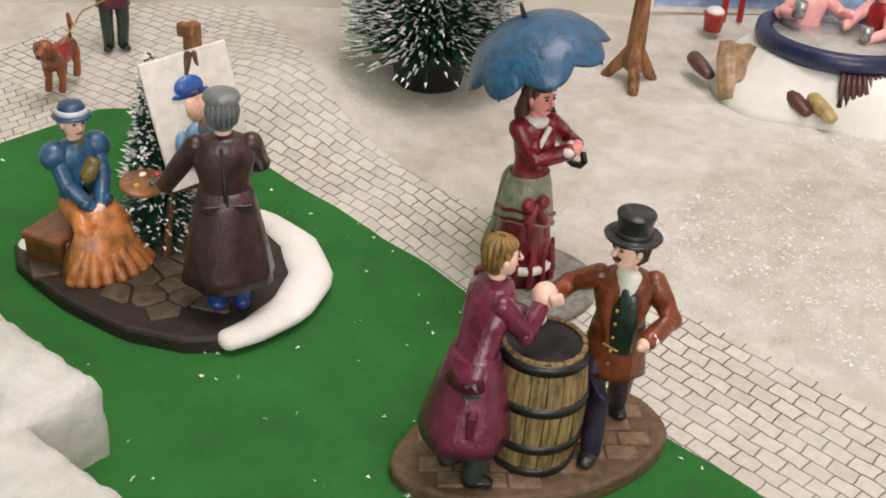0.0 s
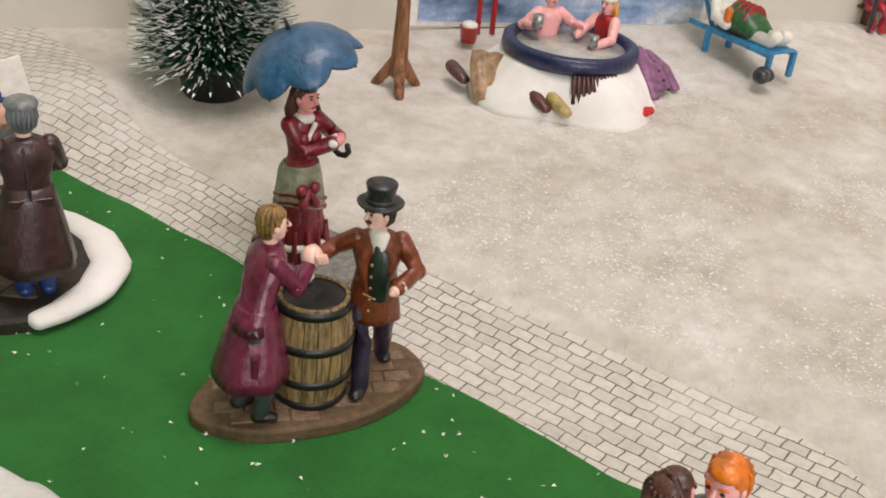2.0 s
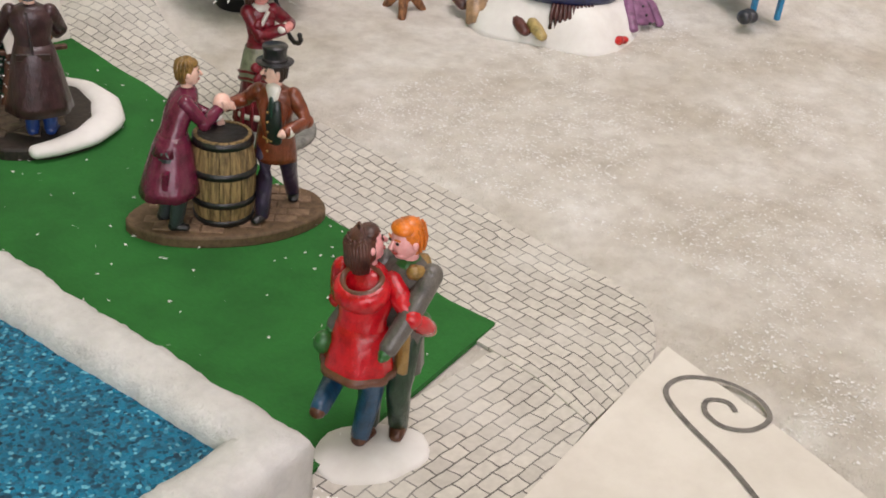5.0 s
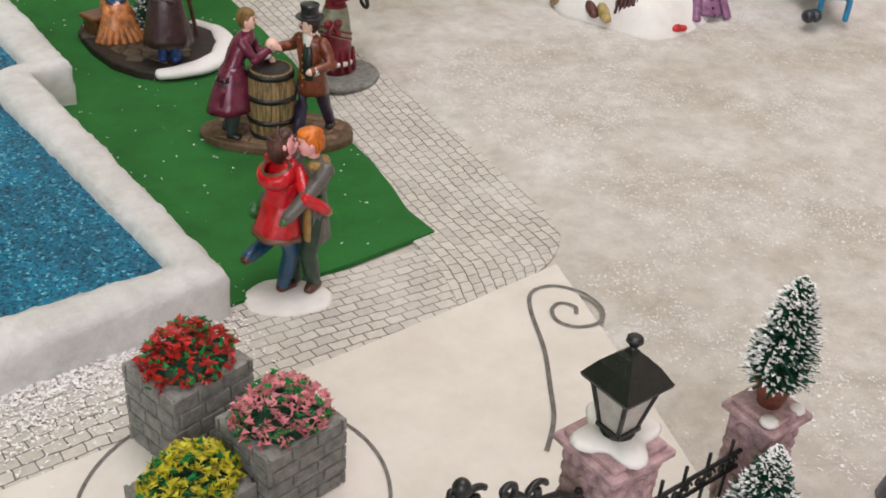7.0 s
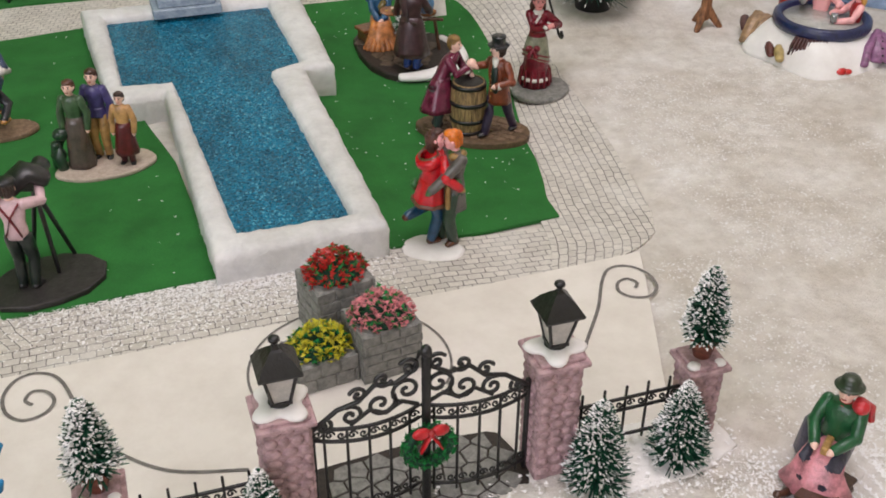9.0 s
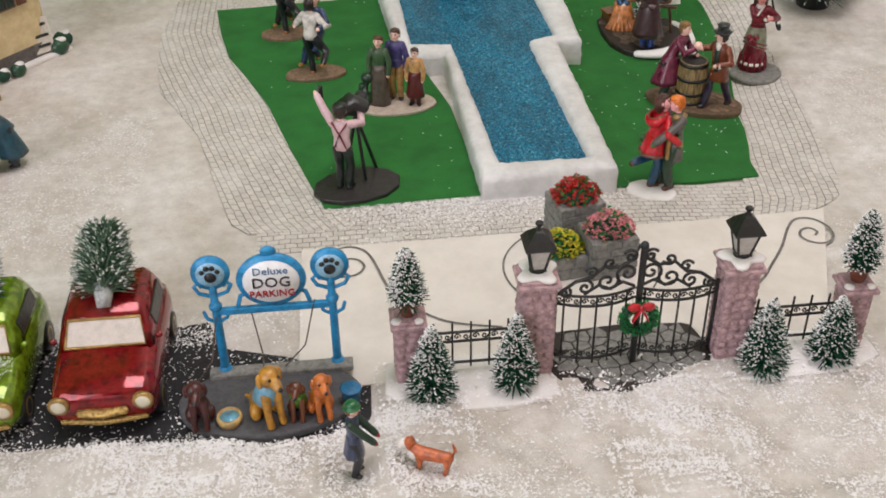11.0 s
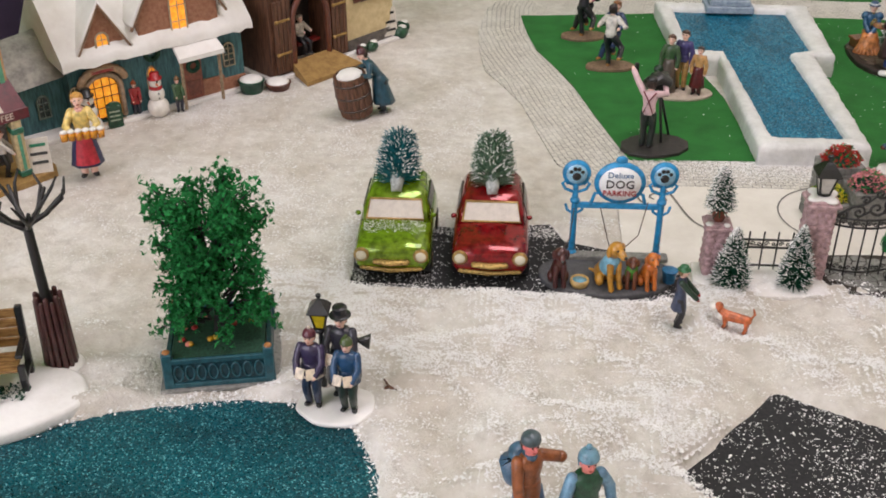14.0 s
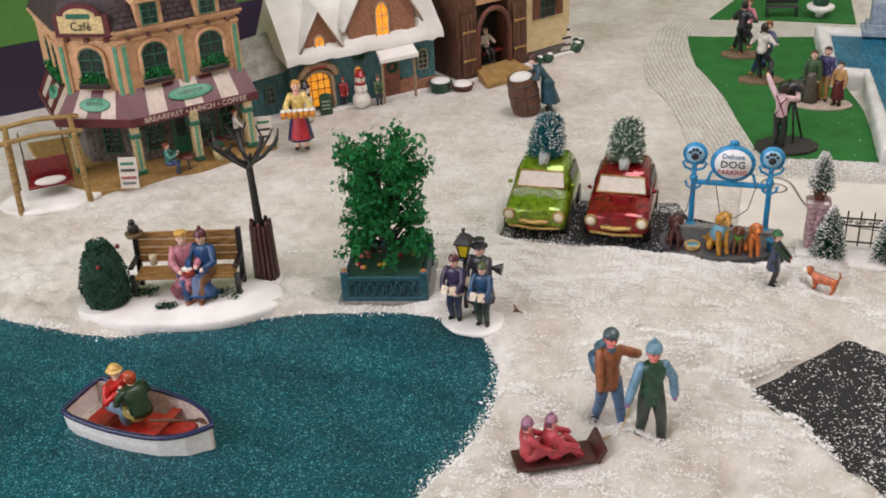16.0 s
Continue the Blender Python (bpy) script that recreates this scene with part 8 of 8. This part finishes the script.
for t in (0.27, 0.75):
    m = on(W1, W2, t, 140)
    d = Shape().box((0, 2, 11), (24, 16, 22), CREAM, 0, 0.6)
    d.rings([[(-15, y, 22), (15, y, 22), (9, y, 29), (0, y, 32), (-9, y, 29)] for y in (-9, 12)], CREAM, False)
    part("dormer", d, cafe, "peach dormer", m)
    window(cafe, on(W1, W2, t, 142, 6.6), 14, 18, False, None, GREENP)
sb = new("sign_board")
sb.parent, sb.matrix_basis = cafe, on(W0, W1, 0.5, 150, 5)
plaque = lambda w, h, y0, y1, mat: Shape().rings([[(x, y, z) for x, z in [(-w / 2, -h / 2), (w / 2, -h / 2), (w / 2, h * 0.2)] + [(w * 0.36 * math.cos(a), h * 0.2 + h * 0.32 * math.sin(a)) for a in (math.pi * i / 10 for i in range(11))] + [(-w / 2, h * 0.2)]] for y in (y0, y1)], mat, False)
part("board", plaque(52, 30, 1.5, -1.5, MAROON), sb, "maroon sign board")
part("plate", plaque(42, 22, -1.4, -2.4, paint("E0C890")), sb, "cream sign plate")
part("name_bar", Shape().box((-1, -2.9, 4.5), (22, 0.5, 4.6), GREENP, 0, 0.2), sb, "green bar in place of a name")
letters("Café", 11, paint("2A2420"), sb, pose(0, -0.0028, -0.005, 90), depth=0.2)
# awning round the corner
AW = [(-50, 140), (-56, 46), (0, 0), (123, 0)]
AT = [(-38, 140), (-38, 54), (6, 18), (119, 18)]
CANVAS, STRIPE = paint("5E1824", 0.5, 0.2), paint("C8B8A8", 0.55, 0.15)
for seg, n in ((0, 6), (1, 5), (2, 7)):
    for i in range(n):
        t0, t1 = i / n, (i + 1) / n
        L = lambda a, b_, t: (a[0] + (b_[0] - a[0]) * t, a[1] + (b_[1] - a[1]) * t)
        q = [(*L(AW[seg], AW[seg + 1], t0), 61), (*L(AW[seg], AW[seg + 1], t1), 61), (*L(AT[seg], AT[seg + 1], t1), 83), (*L(AT[seg], AT[seg + 1], t0), 83)]
        sh = Shape().add(q + [(x, y, z - 1.2) for x, y, z in q], [(0, 1, 2, 3), (7, 6, 5, 4), (0, 4, 5, 1), (1, 5, 6, 2), (2, 6, 7, 3), (3, 7, 4, 0)], STRIPE if i % 2 else CANVAS, False)
        part("awning_strip", sh, cafe)
for seg, w in ((0, 95), (1, 72), (2, 123)):
    part("valance", Shape().box((0, 0, 0), (w + 1, 1.8, 8.6), CANVAS, 0, 0.4), cafe, "maroon awning valance", on(AW[seg], AW[seg + 1], 0.5, 58, 0.6))
letters("BREAKFAST • LUNCH • COFFEE", 7.2, paint("E0CFC0"), cafe, on(AW[2], AW[3], 0.5, 58, 1.6) @ pose(0, 0, 0, 90), depth=0.2)
for seg, w in ((0, 34), (1, 30), (2, 44)):
    m = on(AW[seg], AW[seg + 1], 0.5, 72.4, -8.2)
    part("awning_badge", Shape().ball((0, 0, 0), (w / 2, 7, 1.3), MINT, 20, 8, Euler((radians(50), 0, 0)).to_matrix()), cafe, "green oval badge", m)
    part("name_bar", Shape().box((0, -0.4, 1.3), (w * 0.55, 3.2, 0.8), GREENP, 0, 0.2, Euler((radians(50), 0, 0)).to_matrix()), cafe, "green bar in place of a name", m)
for x, y in ((2, 4), (58, 2), (112, 3), (-44, 44)):
    p = Shape().box((0, 0, 32), (8, 8, 52), paint("C8B488"), 0, 0.6)
    for z in (9, 45):
        p.box((0, 0, z), (9.4, 9.4, 5), GREENP, 0, 0.5)
    p.box((0, -4.2, 27), (2.6, 0.8, 30), MINT, 0, 0.2)
    part("post", p, cafe, "cream post with green bands", pose(x * K, y * K, 0))
for x in (26, 78, 100):
    window(cafe, on((12, 30), (114, 30), (x - 12) / 102, 16, 0.4), 15, 36, False, None, GREENP, False, (2, 4))
window(cafe, on((-30, 62), (12, 30), 0.5, 16, 0.4), 16, 36, False, None, GREENP, False, (2, 4))
part("door", Shape().box((52, 29, 28), (16, 3, 44), GREENP, 0, 0.6).box((52, 27, 34), (10, 1, 20), GLASS_DARK, 0, 0.3), cafe, "green café door")


def a_board(x, y, rz, lines, label):
    g = thing("sign_stand", label, "sign", x, y, rz, 5)
    part("panel", Shape().box((0, 0, 15), (17, 1.6, 29), paint("D8D0C4", 0.5, 0.1), 0, 0.4, Euler((radians(-10), 0, 0)).to_matrix()), g)
    b_ = Shape()
    for z, w, c in lines:
        b_.box((0, -1.4 + (z - 15) * 0.17, z), (w, 0.5, 2.4), paint(c), 0, 0.1, Euler((radians(-10), 0, 0)).to_matrix())
    part("writing_bars", b_, g, "small dark writing bars")
    part("prop", Shape().box((0, 5, 13), (14, 1.2, 26), paint("8A7A66"), 0, 0.3, Euler((radians(12), 0, 0)).to_matrix()), g)


a_board(-710, -3, 14, ((24, 12, "2A7A5A"), (18, 13, "3A3A3A"), (11, 14, "A05050"), (6, 12, "7A7A7A")), "white café menu stand on the pavement")
a_board(-626, 110, 24, ((24, 12, "2A7A5A"), (17, 13, "3A3A3A"), (10, 12, "3A3A3A")), "white café menu stand by the waitress")
a_board(-383, 436, 40, ((24, 11, "2A2A2A"), (15, 12, "2A2A2A"), (7, 11, "2A2A2A")), "white folding sign with dark bars by the inn")
for x, y, c1, c2 in ((-688, 30, "3A7A70", "28406A"), (-650, 100, "E0D8D0", "2A2A2A")):
    s = Shape()
    person(s, (0, 0, 0), 40, 20, paint(c1), paint(c2), paint("8A3A20"), hem=0.6, seat=0.22 if c1[0] == "3" else 0, feet=((-0.05, 0.2), (0.05, 0.2)) if c1[0] == "3" else ((-0.05, 0), (0.05, 0)), arms=((-0.1, 0.22, 0.5), (0.1, 0.22, 0.5)))
    solid("guest_figure", s, "small café figurine in %s" % ("teal and blue" if c1[0] == "3" else "a white shirt"), "figurine", x, y, 0, 6)
for x, y in ((-674, 42), (-662, 82)):
    g = thing("cafe_table", "small round dark café table on the pavement", "table", x, y, 0, 6, "café tables")
    part("top", Shape().lathe([(0.2, 13), (8, 13), (8.4, 14), (0.2, 14.4)], paint("5A2A24"), (0, 0, 0), 18), g)
    part("leg", Shape().tube([(0, 0, 0), (0, 0, 13)], 1.0, BLACK, 8), g)
g = thing("flower_tub", "pale tub of dark greenery beside a café post", "planter", -655, 68, 0, 6)
part("tub", Shape().lathe([(5, 0), (6, 12), (5, 12)], paint("B0A070"), (0, 0, 0), 14), g)
part("shrub", Shape().ball((0, 0, 15), (6, 6, 5), LEAF_DARK), g)

# snow-roofed cottage shop
cot = thing("cottage_shop", "teal cottage with thick snow roofs and lit windows", "house", -628, 192, 42, 0)
part("plinth", Shape().prism([(-45, -8), (176, -8), (176, 90), (-45, 90)], 0, 4, RESIN_SNOW, 1.5), cot, "snowy plinth")
w = Shape()
body(w, [(0, 0), (165, 0), (165, 80), (0, 80)], 3, 62, TEALW)
body(w, [(-42, 14), (2, 14), (2, 80), (-42, 80)], 3, 48, TEALW)
part("wall", w, cot, "teal boarded walls")
part("brick_base", Shape().box((118, -1.4, 11), (50, 3, 16), BRICKW, 0, 0.6).box((150, -1.2, 9), (30, 3, 12), BRICKW, 0, 0.6), cot, "rose brick base")


def snow_roof(x0, x1, y0, y1, eave, ridge, name="snow_roof", seed=1):
    """A thick snow slab on a pitched roof whose ridge runs along x."""
    s = Shape()
    n = 26
    loops = []
    for k, (t, dz) in enumerate(((0, -4), (0, 1), (0.04, 3), (0.3, 3.2), (0.6, 3.2), (1, 3))):
        ring = []
        for i in range(n + 1):
            x = x0 + (x1 - x0) * i / n
            sag = 1.6 * noise.noise((x / 14, seed, t)) + (2.4 * noise.noise((x / 9, seed + 4, 0)) if t < 0.05 else 0)
            ring.append((x, y0 + ((y0 + y1) / 2 - y0) * t - (1.5 if t < 0.05 else 0), eave + (ridge - eave) * t + dz + sag))
        loops.append(ring)
    back = [(x, y1, eave) for x, _, _ in loops[-1]]
    s.rings(loops + [back], RESIN_SNOW, True, False, False)
    s.rings([[l[0] for l in loops] + [back[0]], [(x0, (y0 + y1) / 2, eave)] * (len(loops) + 1)], RESIN_SNOW, False, False, False)
    s.rings([[(x1, (y0 + y1) / 2, eave)] * (len(loops) + 1), [l[-1] for l in loops] + [back[-1]]], RESIN_SNOW, False, False, False)
    return part(name, s, cot, "thick white snow roof")


snow_roof(-6, 172, -10, 90, 64, 118, seed=1)
part("wing_roof", Shape().rings([[(-48, 6, 46), (0, 8, 50)], [(-42, 46, 78), (0, 46, 84)], [(-48, 86, 46), (0, 84, 48)]], speckle("grey_snow_roof", "8A8884", "B8B6B0", 90, 0.8), True, False, False).add([(-48, 6, 46), (-42, 46, 78), (-48, 86, 46)], [(0, 1, 2)], TEALW, False), cot, "grey snowy wing roof")


def gable(x, w, z0, z1, face, pane, wh):
    g = new("gable")
    g.parent = cot
    part("front", Shape().rings([[(x - w / 2, y, z0), (x + w / 2, y, z0), (x + w / 2, y, z0 + (z1 - z0) * 0.35), (x, y, z1), (x - w / 2, y, z0 + (z1 - z0) * 0.35)] for y in (-4, 40)], face, False), g, "weathered gable front")
    for q in (-1, 1):
        a, b_ = (x, z1 + 3), (x + q * (w / 2 + 7), z0 + (z1 - z0) * 0.35 - 7)
        part("snow_slope", Shape().rings([[(a[0], y, a[1]), (b_[0], y, b_[1]), (b_[0] - q * 1, y, b_[1] - 4), (a[0], y, a[1] - 5)] for y in (-9, -7, 20, 44)], RESIN_SNOW, True), g, "white snow slope")
        part("barge_board", Shape().tube([(a[0], -8, a[1] - 5), (b_[0], -8, b_[1] - 5)], 1.4, paint("8A6A50"), 6), g)
    window(g, pose(x * K, -0.0046, (z0 + 8) * K), *wh, True, pane, paint("B0A084"), False, (2, 3))


gable(33, 38, 58, 112, BRICKW, GLOW, (11, 19))
gable(104, 76, 58, 160, BRICKW, GLOW, (15, 42))
arch = Shape().tube([(12 + 0 * i, -3, 8 + i * 9) for i in range(4)] + [(28 + 16 * math.cos(a), -3, 36 + 12 * math.sin(a)) for a in (math.pi * (1 - i / 8) for i in range(9))] + [(44, -3, 35 - i * 9) for i in range(4)], 2.6, paint("A08870"), 8, (0, 1, 0))
arch.tube([(28 + 20 * math.cos(a), -5, 41 + 14 * math.sin(a)) for a in (math.pi * (0.95 - 0.9 * i / 8) for i in range(9))], 3.6, paint("A88A6A"), 8, (0, 1, 0))
part("shop_arch", arch, cot, "tan arched shop front")
part("name_bar", Shape().box((28, -8, 53), (20, 1, 3), paint("8A2A24"), 0, 0.3), cot, "red bar in place of a name")
window(cot, pose(0.028, -0.0006, 0.008), 28, 38, True, GLOW, paint("3A2A1C"), False, (4, 4))
for x, z, w, h, pn in ((74, 14, 9, 30, GLOW), (150, 26, 11, 22, GLASS_DARK), (4, 22, 9, 20, GLASS_DARK)):
    window(cot, pose(x * K, -0.0006, z * K), w, h, True, pn, paint("A8987C"), False, (2, 4))
window(cot, pose(-0.02, 0.0134, 0.016), 10, 20, True, None, paint("6A7A70"), False, (2, 3))
part("door", Shape().box((112, -2, 24), (18, 3, 40), paint("8A4A34"), 0, 0.6).box((112, -3.6, 15), (13, 1, 14), paint("7A3E2C"), 0, 0.3), cot, "brick red shop door")
ring = Shape().tube([(112 + 5 * math.cos(6.2832 * i / 16), -5, 36 + 5 * math.sin(6.2832 * i / 16)) for i in range(17)], 2.0, LEAF_DARK, 8, (0, 1, 0))
part("wreath", ring, cot, "dark green door wreath")
part("round_wreath", Shape().tube([(76 + 6 * math.cos(6.2832 * i / 16), -2.5, 56 + 6 * math.sin(6.2832 * i / 16)) for i in range(17)], 2.2, LEAF_DARK, 8, (0, 1, 0)), cot, "dark wreath on the wall")
part("porch_roof", Shape().rings([[(92, -22, 48), (136, -22, 48), (136, -22, 52), (92, -22, 52)], [(94, 2, 64), (134, 2, 64), (134, 2, 68), (94, 2, 68)]], RESIN_SNOW, False), cot, "white snowy porch roof")
for x in (95, 132):
    part("porch_post", Shape().tube([(x, -18, 4), (x, -18, 50)], 1.6, paint("9A8468"), 8), cot)

# timbered inn
inn = thing("timber_inn", "brown timber inn with an arched cellar door and cream bay", "house", -482, 316, 50, 0)
part("plinth", Shape().prism([(-6, -6), (178, -6), (190, 40), (178, 90), (-6, 90)], 0, 4, RESIN_SNOW, 1.5), inn, "snowy plinth")
w = Shape()
body(w, [(0, 0), (26, 0), (26, 80), (0, 80)], 3, 120, BARKWOOD)
body(w, [(26, 26), (70, 26), (70, 80), (26, 80)], 3, 120, paint("1A1210", 0.7))
body(w, [(70, 0), (96, 0), (96, 80), (70, 80)], 3, 120, BARKWOOD)
body(w, [(24, 0), (72, 0), (72, 30), (24, 30)], 84, 120, CREAM)
part("timber_wall", w, inn, "dark brown timber walls round the archway")
bay = [(96, 0)] + [(150 + 22 * math.sin(a), 24 - 24 * math.cos(a)) for a in (math.pi * i / 12 for i in range(1, 7))] + [(172, 80), (96, 80)]
cb = Shape()
body(cb, bay, 14, 120, speckle("cream_plaster", "C8B284", "DCC89C", 100, 0.7))
part("bay", cb, inn, "rounded cream plaster bay")
cs = Shape()
body(cs, [(p[0] + (1.5 if p[0] > 150 else 0), p[1] - 1) for p in bay], 3, 15, STONEW)
part("stone_base", cs, inn, "grey stone base")
part("corner_timber", Shape().tube([(172, 30, 4), (173, 30, 60), (170, 30, 118)], 2.4, paint("7A3A24"), 8), inn, "curved red brown timber")
arc = [(26, -2, 12), (26, -2, 50)] + [(48 + 22 * math.cos(a), -2, 52 + 26 * math.sin(a)) for a in (math.pi * (1 - i / 10) for i in range(11))] + [(70, -2, 50), (70, -2, 12)]
part("arch_trim", Shape().tube(arc, 3.0, paint("6A3A2A"), 8, (0, 1, 0)), inn, "red brown arch trim")
for x in (14, 84):
    for k in range(4):
        part("plank", Shape().box((x - 7.5 + k * 5, -2, 42), (4.6, 3, 70), BARKWOOD, 0, 0.5), inn)
    for z in (26, 58):
        part("hinge", Shape().box((x, -4, z), (16, 1, 2.4), GOLD, 0, 0.3).ball((x - 8, -4.4, z), 2, GOLD, 8, 6), inn, "brass strap hinge")
part("ramp", Shape().rings([[(24, 0, 14), (74, 0, 14), (74, 0, 2), (24, 0, 2)], [(14, -34, 5), (84, -34, 5), (84, -34, 1), (14, -34, 1)]], TAN, False), inn, "tan wooden ramp")
window(inn, on((96, 0), (150, 0), 0.55, 52, 0.6), 22, 30, False, GLASS_DARK, paint("5A3A2A"), False, (3, 3))
for q in (-1, 1):
    part("shutter", Shape().box((126 + q * 17, -2, 67), (9, 2, 30), paint("6A3A28"), 0, 0.5), inn, "brown shutter")
s = Shape()
person(s, (48, 14, 14), 46, 270, paint("C8BFB0"), paint("2A2A30"), paint("B8A898"), hem=0.7, seat=0.26, feet=((-0.06, 0.2), (0.06, 0.2)), arms=((-0.1, 0.22, 0.5), (0.1, 0.22, 0.5)))
part("innkeeper_figure", s, inn, "small seated innkeeper in white")
part("red_bench", Shape().box((54, 12, 24), (28, 8, 3), paint("7A1E18"), 0, 0.5), inn, "red bench in the archway")
for i, (dx, dy, r) in enumerate(((120, -10, 7), (106, -9, 6), (168, -2, 9), (180, 8, 9))):
    part("shrub", Shape().ball((dx, dy, 6), (r, r * 0.8, r * 0.8), LEAF_DARK if i % 2 else paint("1A4A30"), 10, 7).ball((dx + 2, dy, 6 + r * 0.6), (r * 0.6, r * 0.5, 2), RESIN_SNOW), inn, "green shrub capped with snow")

# porch swing
g = thing("porch_swing", "tan wooden garden swing with a red seat in the snow", "swing", -775, -28, 37, 1)
twood = grained("rope_wood", "A88A54", "6A5028", (60, 500, 500), 0.6)
part("base", Shape().prism(oval(0, 0, 44, 34, 0, 40, 0.05, 14), -1, 4, RESIN_SNOW, 1.6, True), g, "white snowy base")
for x in (-28, 28):
    for y in (-22, 22):
        part("post", Shape().tube([(x * 1.06, y * 1.1, 2), (x, y * 0.9, 66)], [2.8, 2.4], twood, 8), g)
for y in (-20, 20):
    part("beam", Shape().tube([(-34, y, 67), (0, y, 70), (34, y, 67)], [2.4] * 3, twood, 8), g)
for x in (-28, 28):
    part("beam", Shape().tube([(x, -26, 66), (x, 26, 66)], [2.2] * 2, twood, 8), g)
part("seat", Shape().box((0, 2, 16), (40, 18, 3), paint("7A1C20"), 0, 0.8).box((0, 12, 26), (40, 3, 20), paint("7A1C20"), 0, 0.8), g, "red swing seat")
part("cushion", Shape().ball((0, -2, 19), (14, 7, 3), RESIN_SNOW), g, "white snow on the seat")
for x in (-18, 18):
    part("rope", Shape().tube([(x, 2, 17), (x, 0, 67)], 0.8, paint("4A3A24"), 6), g)

# ---- loose snow: flakes and tufts ----
def scatter(name, n, region, size, seed, label, dz, weight):
    """Loose flakes: three faces each, thicker where weight is high."""
    rs = np.random.RandomState(seed)
    x0, y0, x1, y1 = region
    x, y = rs.uniform(x0, x1, n * 8), rs.uniform(y0, y1, n * 8)
    ok = np.flatnonzero(rs.rand(n * 8) < weight(x, y))[:n]
    x, y = x[ok], y[ok]
    i, j = ((x + 1080) / STEP).astype(int), ((y + 900) / STEP).astype(int)
    z = np.maximum(gz[i, j], dip(x, y) + (0.8 if "dusting" in name else -9)) + dz
    k = size * rs.uniform(0.5, 1.5, (len(x), 1, 1))
    p = np.stack([x, y, z], -1)[:, None, :] + rs.uniform((-1, -1, -0.1), (1, 1, 0.35), (len(x), 4, 3)) * k
    s = Shape()
    s.v, s.mats = [tuple(q) for q in p.reshape(-1, 3).tolist()], [FLAKE]
    s.f = [t for a in range(0, 4 * len(x), 4) for t in ((a, a + 1, a + 2), (a, a + 2, a + 3), (a + 1, a + 3, a + 2))]
    s.m, s.s = [0] * len(s.f), [False] * len(s.f)
    return tagged(part(name, s), label, "snow", kind="stuff")


blob = lambda x, y: value_noise(x, y, 45, 9) ** 1.5
hill = lambda x, y: fluff[((x + 1080) / STEP).astype(int), ((y + 900) / STEP).astype(int)]
patch = lambda x, y: ease(3.0, 8.0, hill(x, y)) * (0.35 + value_noise(x, y, 80, 31))
bare = lambda x, y: inside(x, y, POND_EDGE) | inside(x, y, ROAD_EDGE) | inside(x, y, CARPARK)
scatter("loose_snow", 190000, (-420, -420, 220, -20), 0.8, 1, "loose white fake snow strewn over the table", 0.2, lambda x, y: np.where(bare(x, y), 0, 0.06 + patch(x, y)))
scatter("loose_snow", 42000, (-800, -240, -280, 330), 0.85, 2, "loose white fake snow strewn by the houses", 0.2, lambda x, y: np.where(bare(x, y), 0, 0.06 + 0.8 * patch(x, y)))
scatter("loose_snow", 26000, (120, -150, 470, 330), 0.7, 3, "loose white fake snow on the fleece", 0.2, lambda x, y: np.where((x < 215) & (y > 120), 0, 0.03 + patch(x, y)))
scatter("snow_dusting", 6500, (-170, -350, 120, -125), 0.75, 4, "white snow dust on the black board", 0.3, lambda x, y: np.where(inside(x, y, ROAD_EDGE), 0.06 + blob(x * 2.2, y * 2.2) * 0.7 + 0.5 * ease(-120, -160, x - 0.5 * y - 40), 0))
scatter("snow_dusting", 12000, (-378, -54, -120, 70), 0.8, 5, "white snow dust on the parking strip", 0.2, lambda x, y: np.where((y < -28) | (y > 40) | (x < -352), 0.95, 0.22) * (blob(x * 2, y * 2) + 0.1))
scatter("snow_dusting", 9000, (-172, 118, 40, 178), 0.8, 6, "white snow spilled over the cobbled strip", 0.6, lambda x, y: np.maximum(0.0, 1 - abs(x + 60) / 110) * np.maximum(0.03, (y - 122) / 55) ** 1.6)
scatter("snow_dusting", 1300, (-135, -34, 135, 12), 1.1, 7, "white snow round the gate", 2.2, lambda x, y: np.where((y < -12) | (abs(x) > 60), 0.9, 0.15))
rng = random.Random(12)
tri = []
for i in range(420):
    if i % 2:
        x, y = rng.uniform(38, 185), rng.uniform(178, 515)
        ok = inside(np.array([x]), np.array([y]), [(40, 178)] + LAWN_R + [(46, 525)])[0]
    else:
        x, y = rng.uniform(-245, -50), rng.uniform(172, 520)
        ok = inside(np.array([x]), np.array([y]), [(-52, 175)] + LAWN_L + [(-97, 525)])[0] and (y < 200 or rng.random() < 0.4)
    if ok:
        c = Vector((x, y, dip(x, y) + 2.9))
        for _ in range(rng.choice((1, 1, 2, 4))):
            d = [Vector((rng.uniform(-1, 1), rng.uniform(-1, 1), rng.uniform(0, 0.6))) * 0.9 for _ in range(3)]
            tri.append((c + d[0], c + d[1], c + d[2]))
tagged(part("snow_flecks", Shape().blades(tri, FLAKE)), "tiny white snow flecks lying on the felt lawns", "snow", kind="stuff")
# ragged snow along the pond's edge
tri = []
for x, y in resample(POND_EDGE[:16], 900):
    for _ in range(7):
        c = Vector((x + rng.gauss(0, 3.5), y + rng.gauss(2, 3.5), 1.0 + rng.uniform(0, 1.6)))
        d = [Vector((rng.uniform(-1, 1), rng.uniform(-1, 1), rng.uniform(-0.2, 0.8))) * rng.uniform(0.8, 2.0) for _ in range(3)]
        tri.append((c + d[0], c + d[1], c + d[2]))
tagged(part("snow_edge", Shape().blades(tri, FLAKE)), "ragged white snow along the edge of the pond", "snow", kind="stuff")
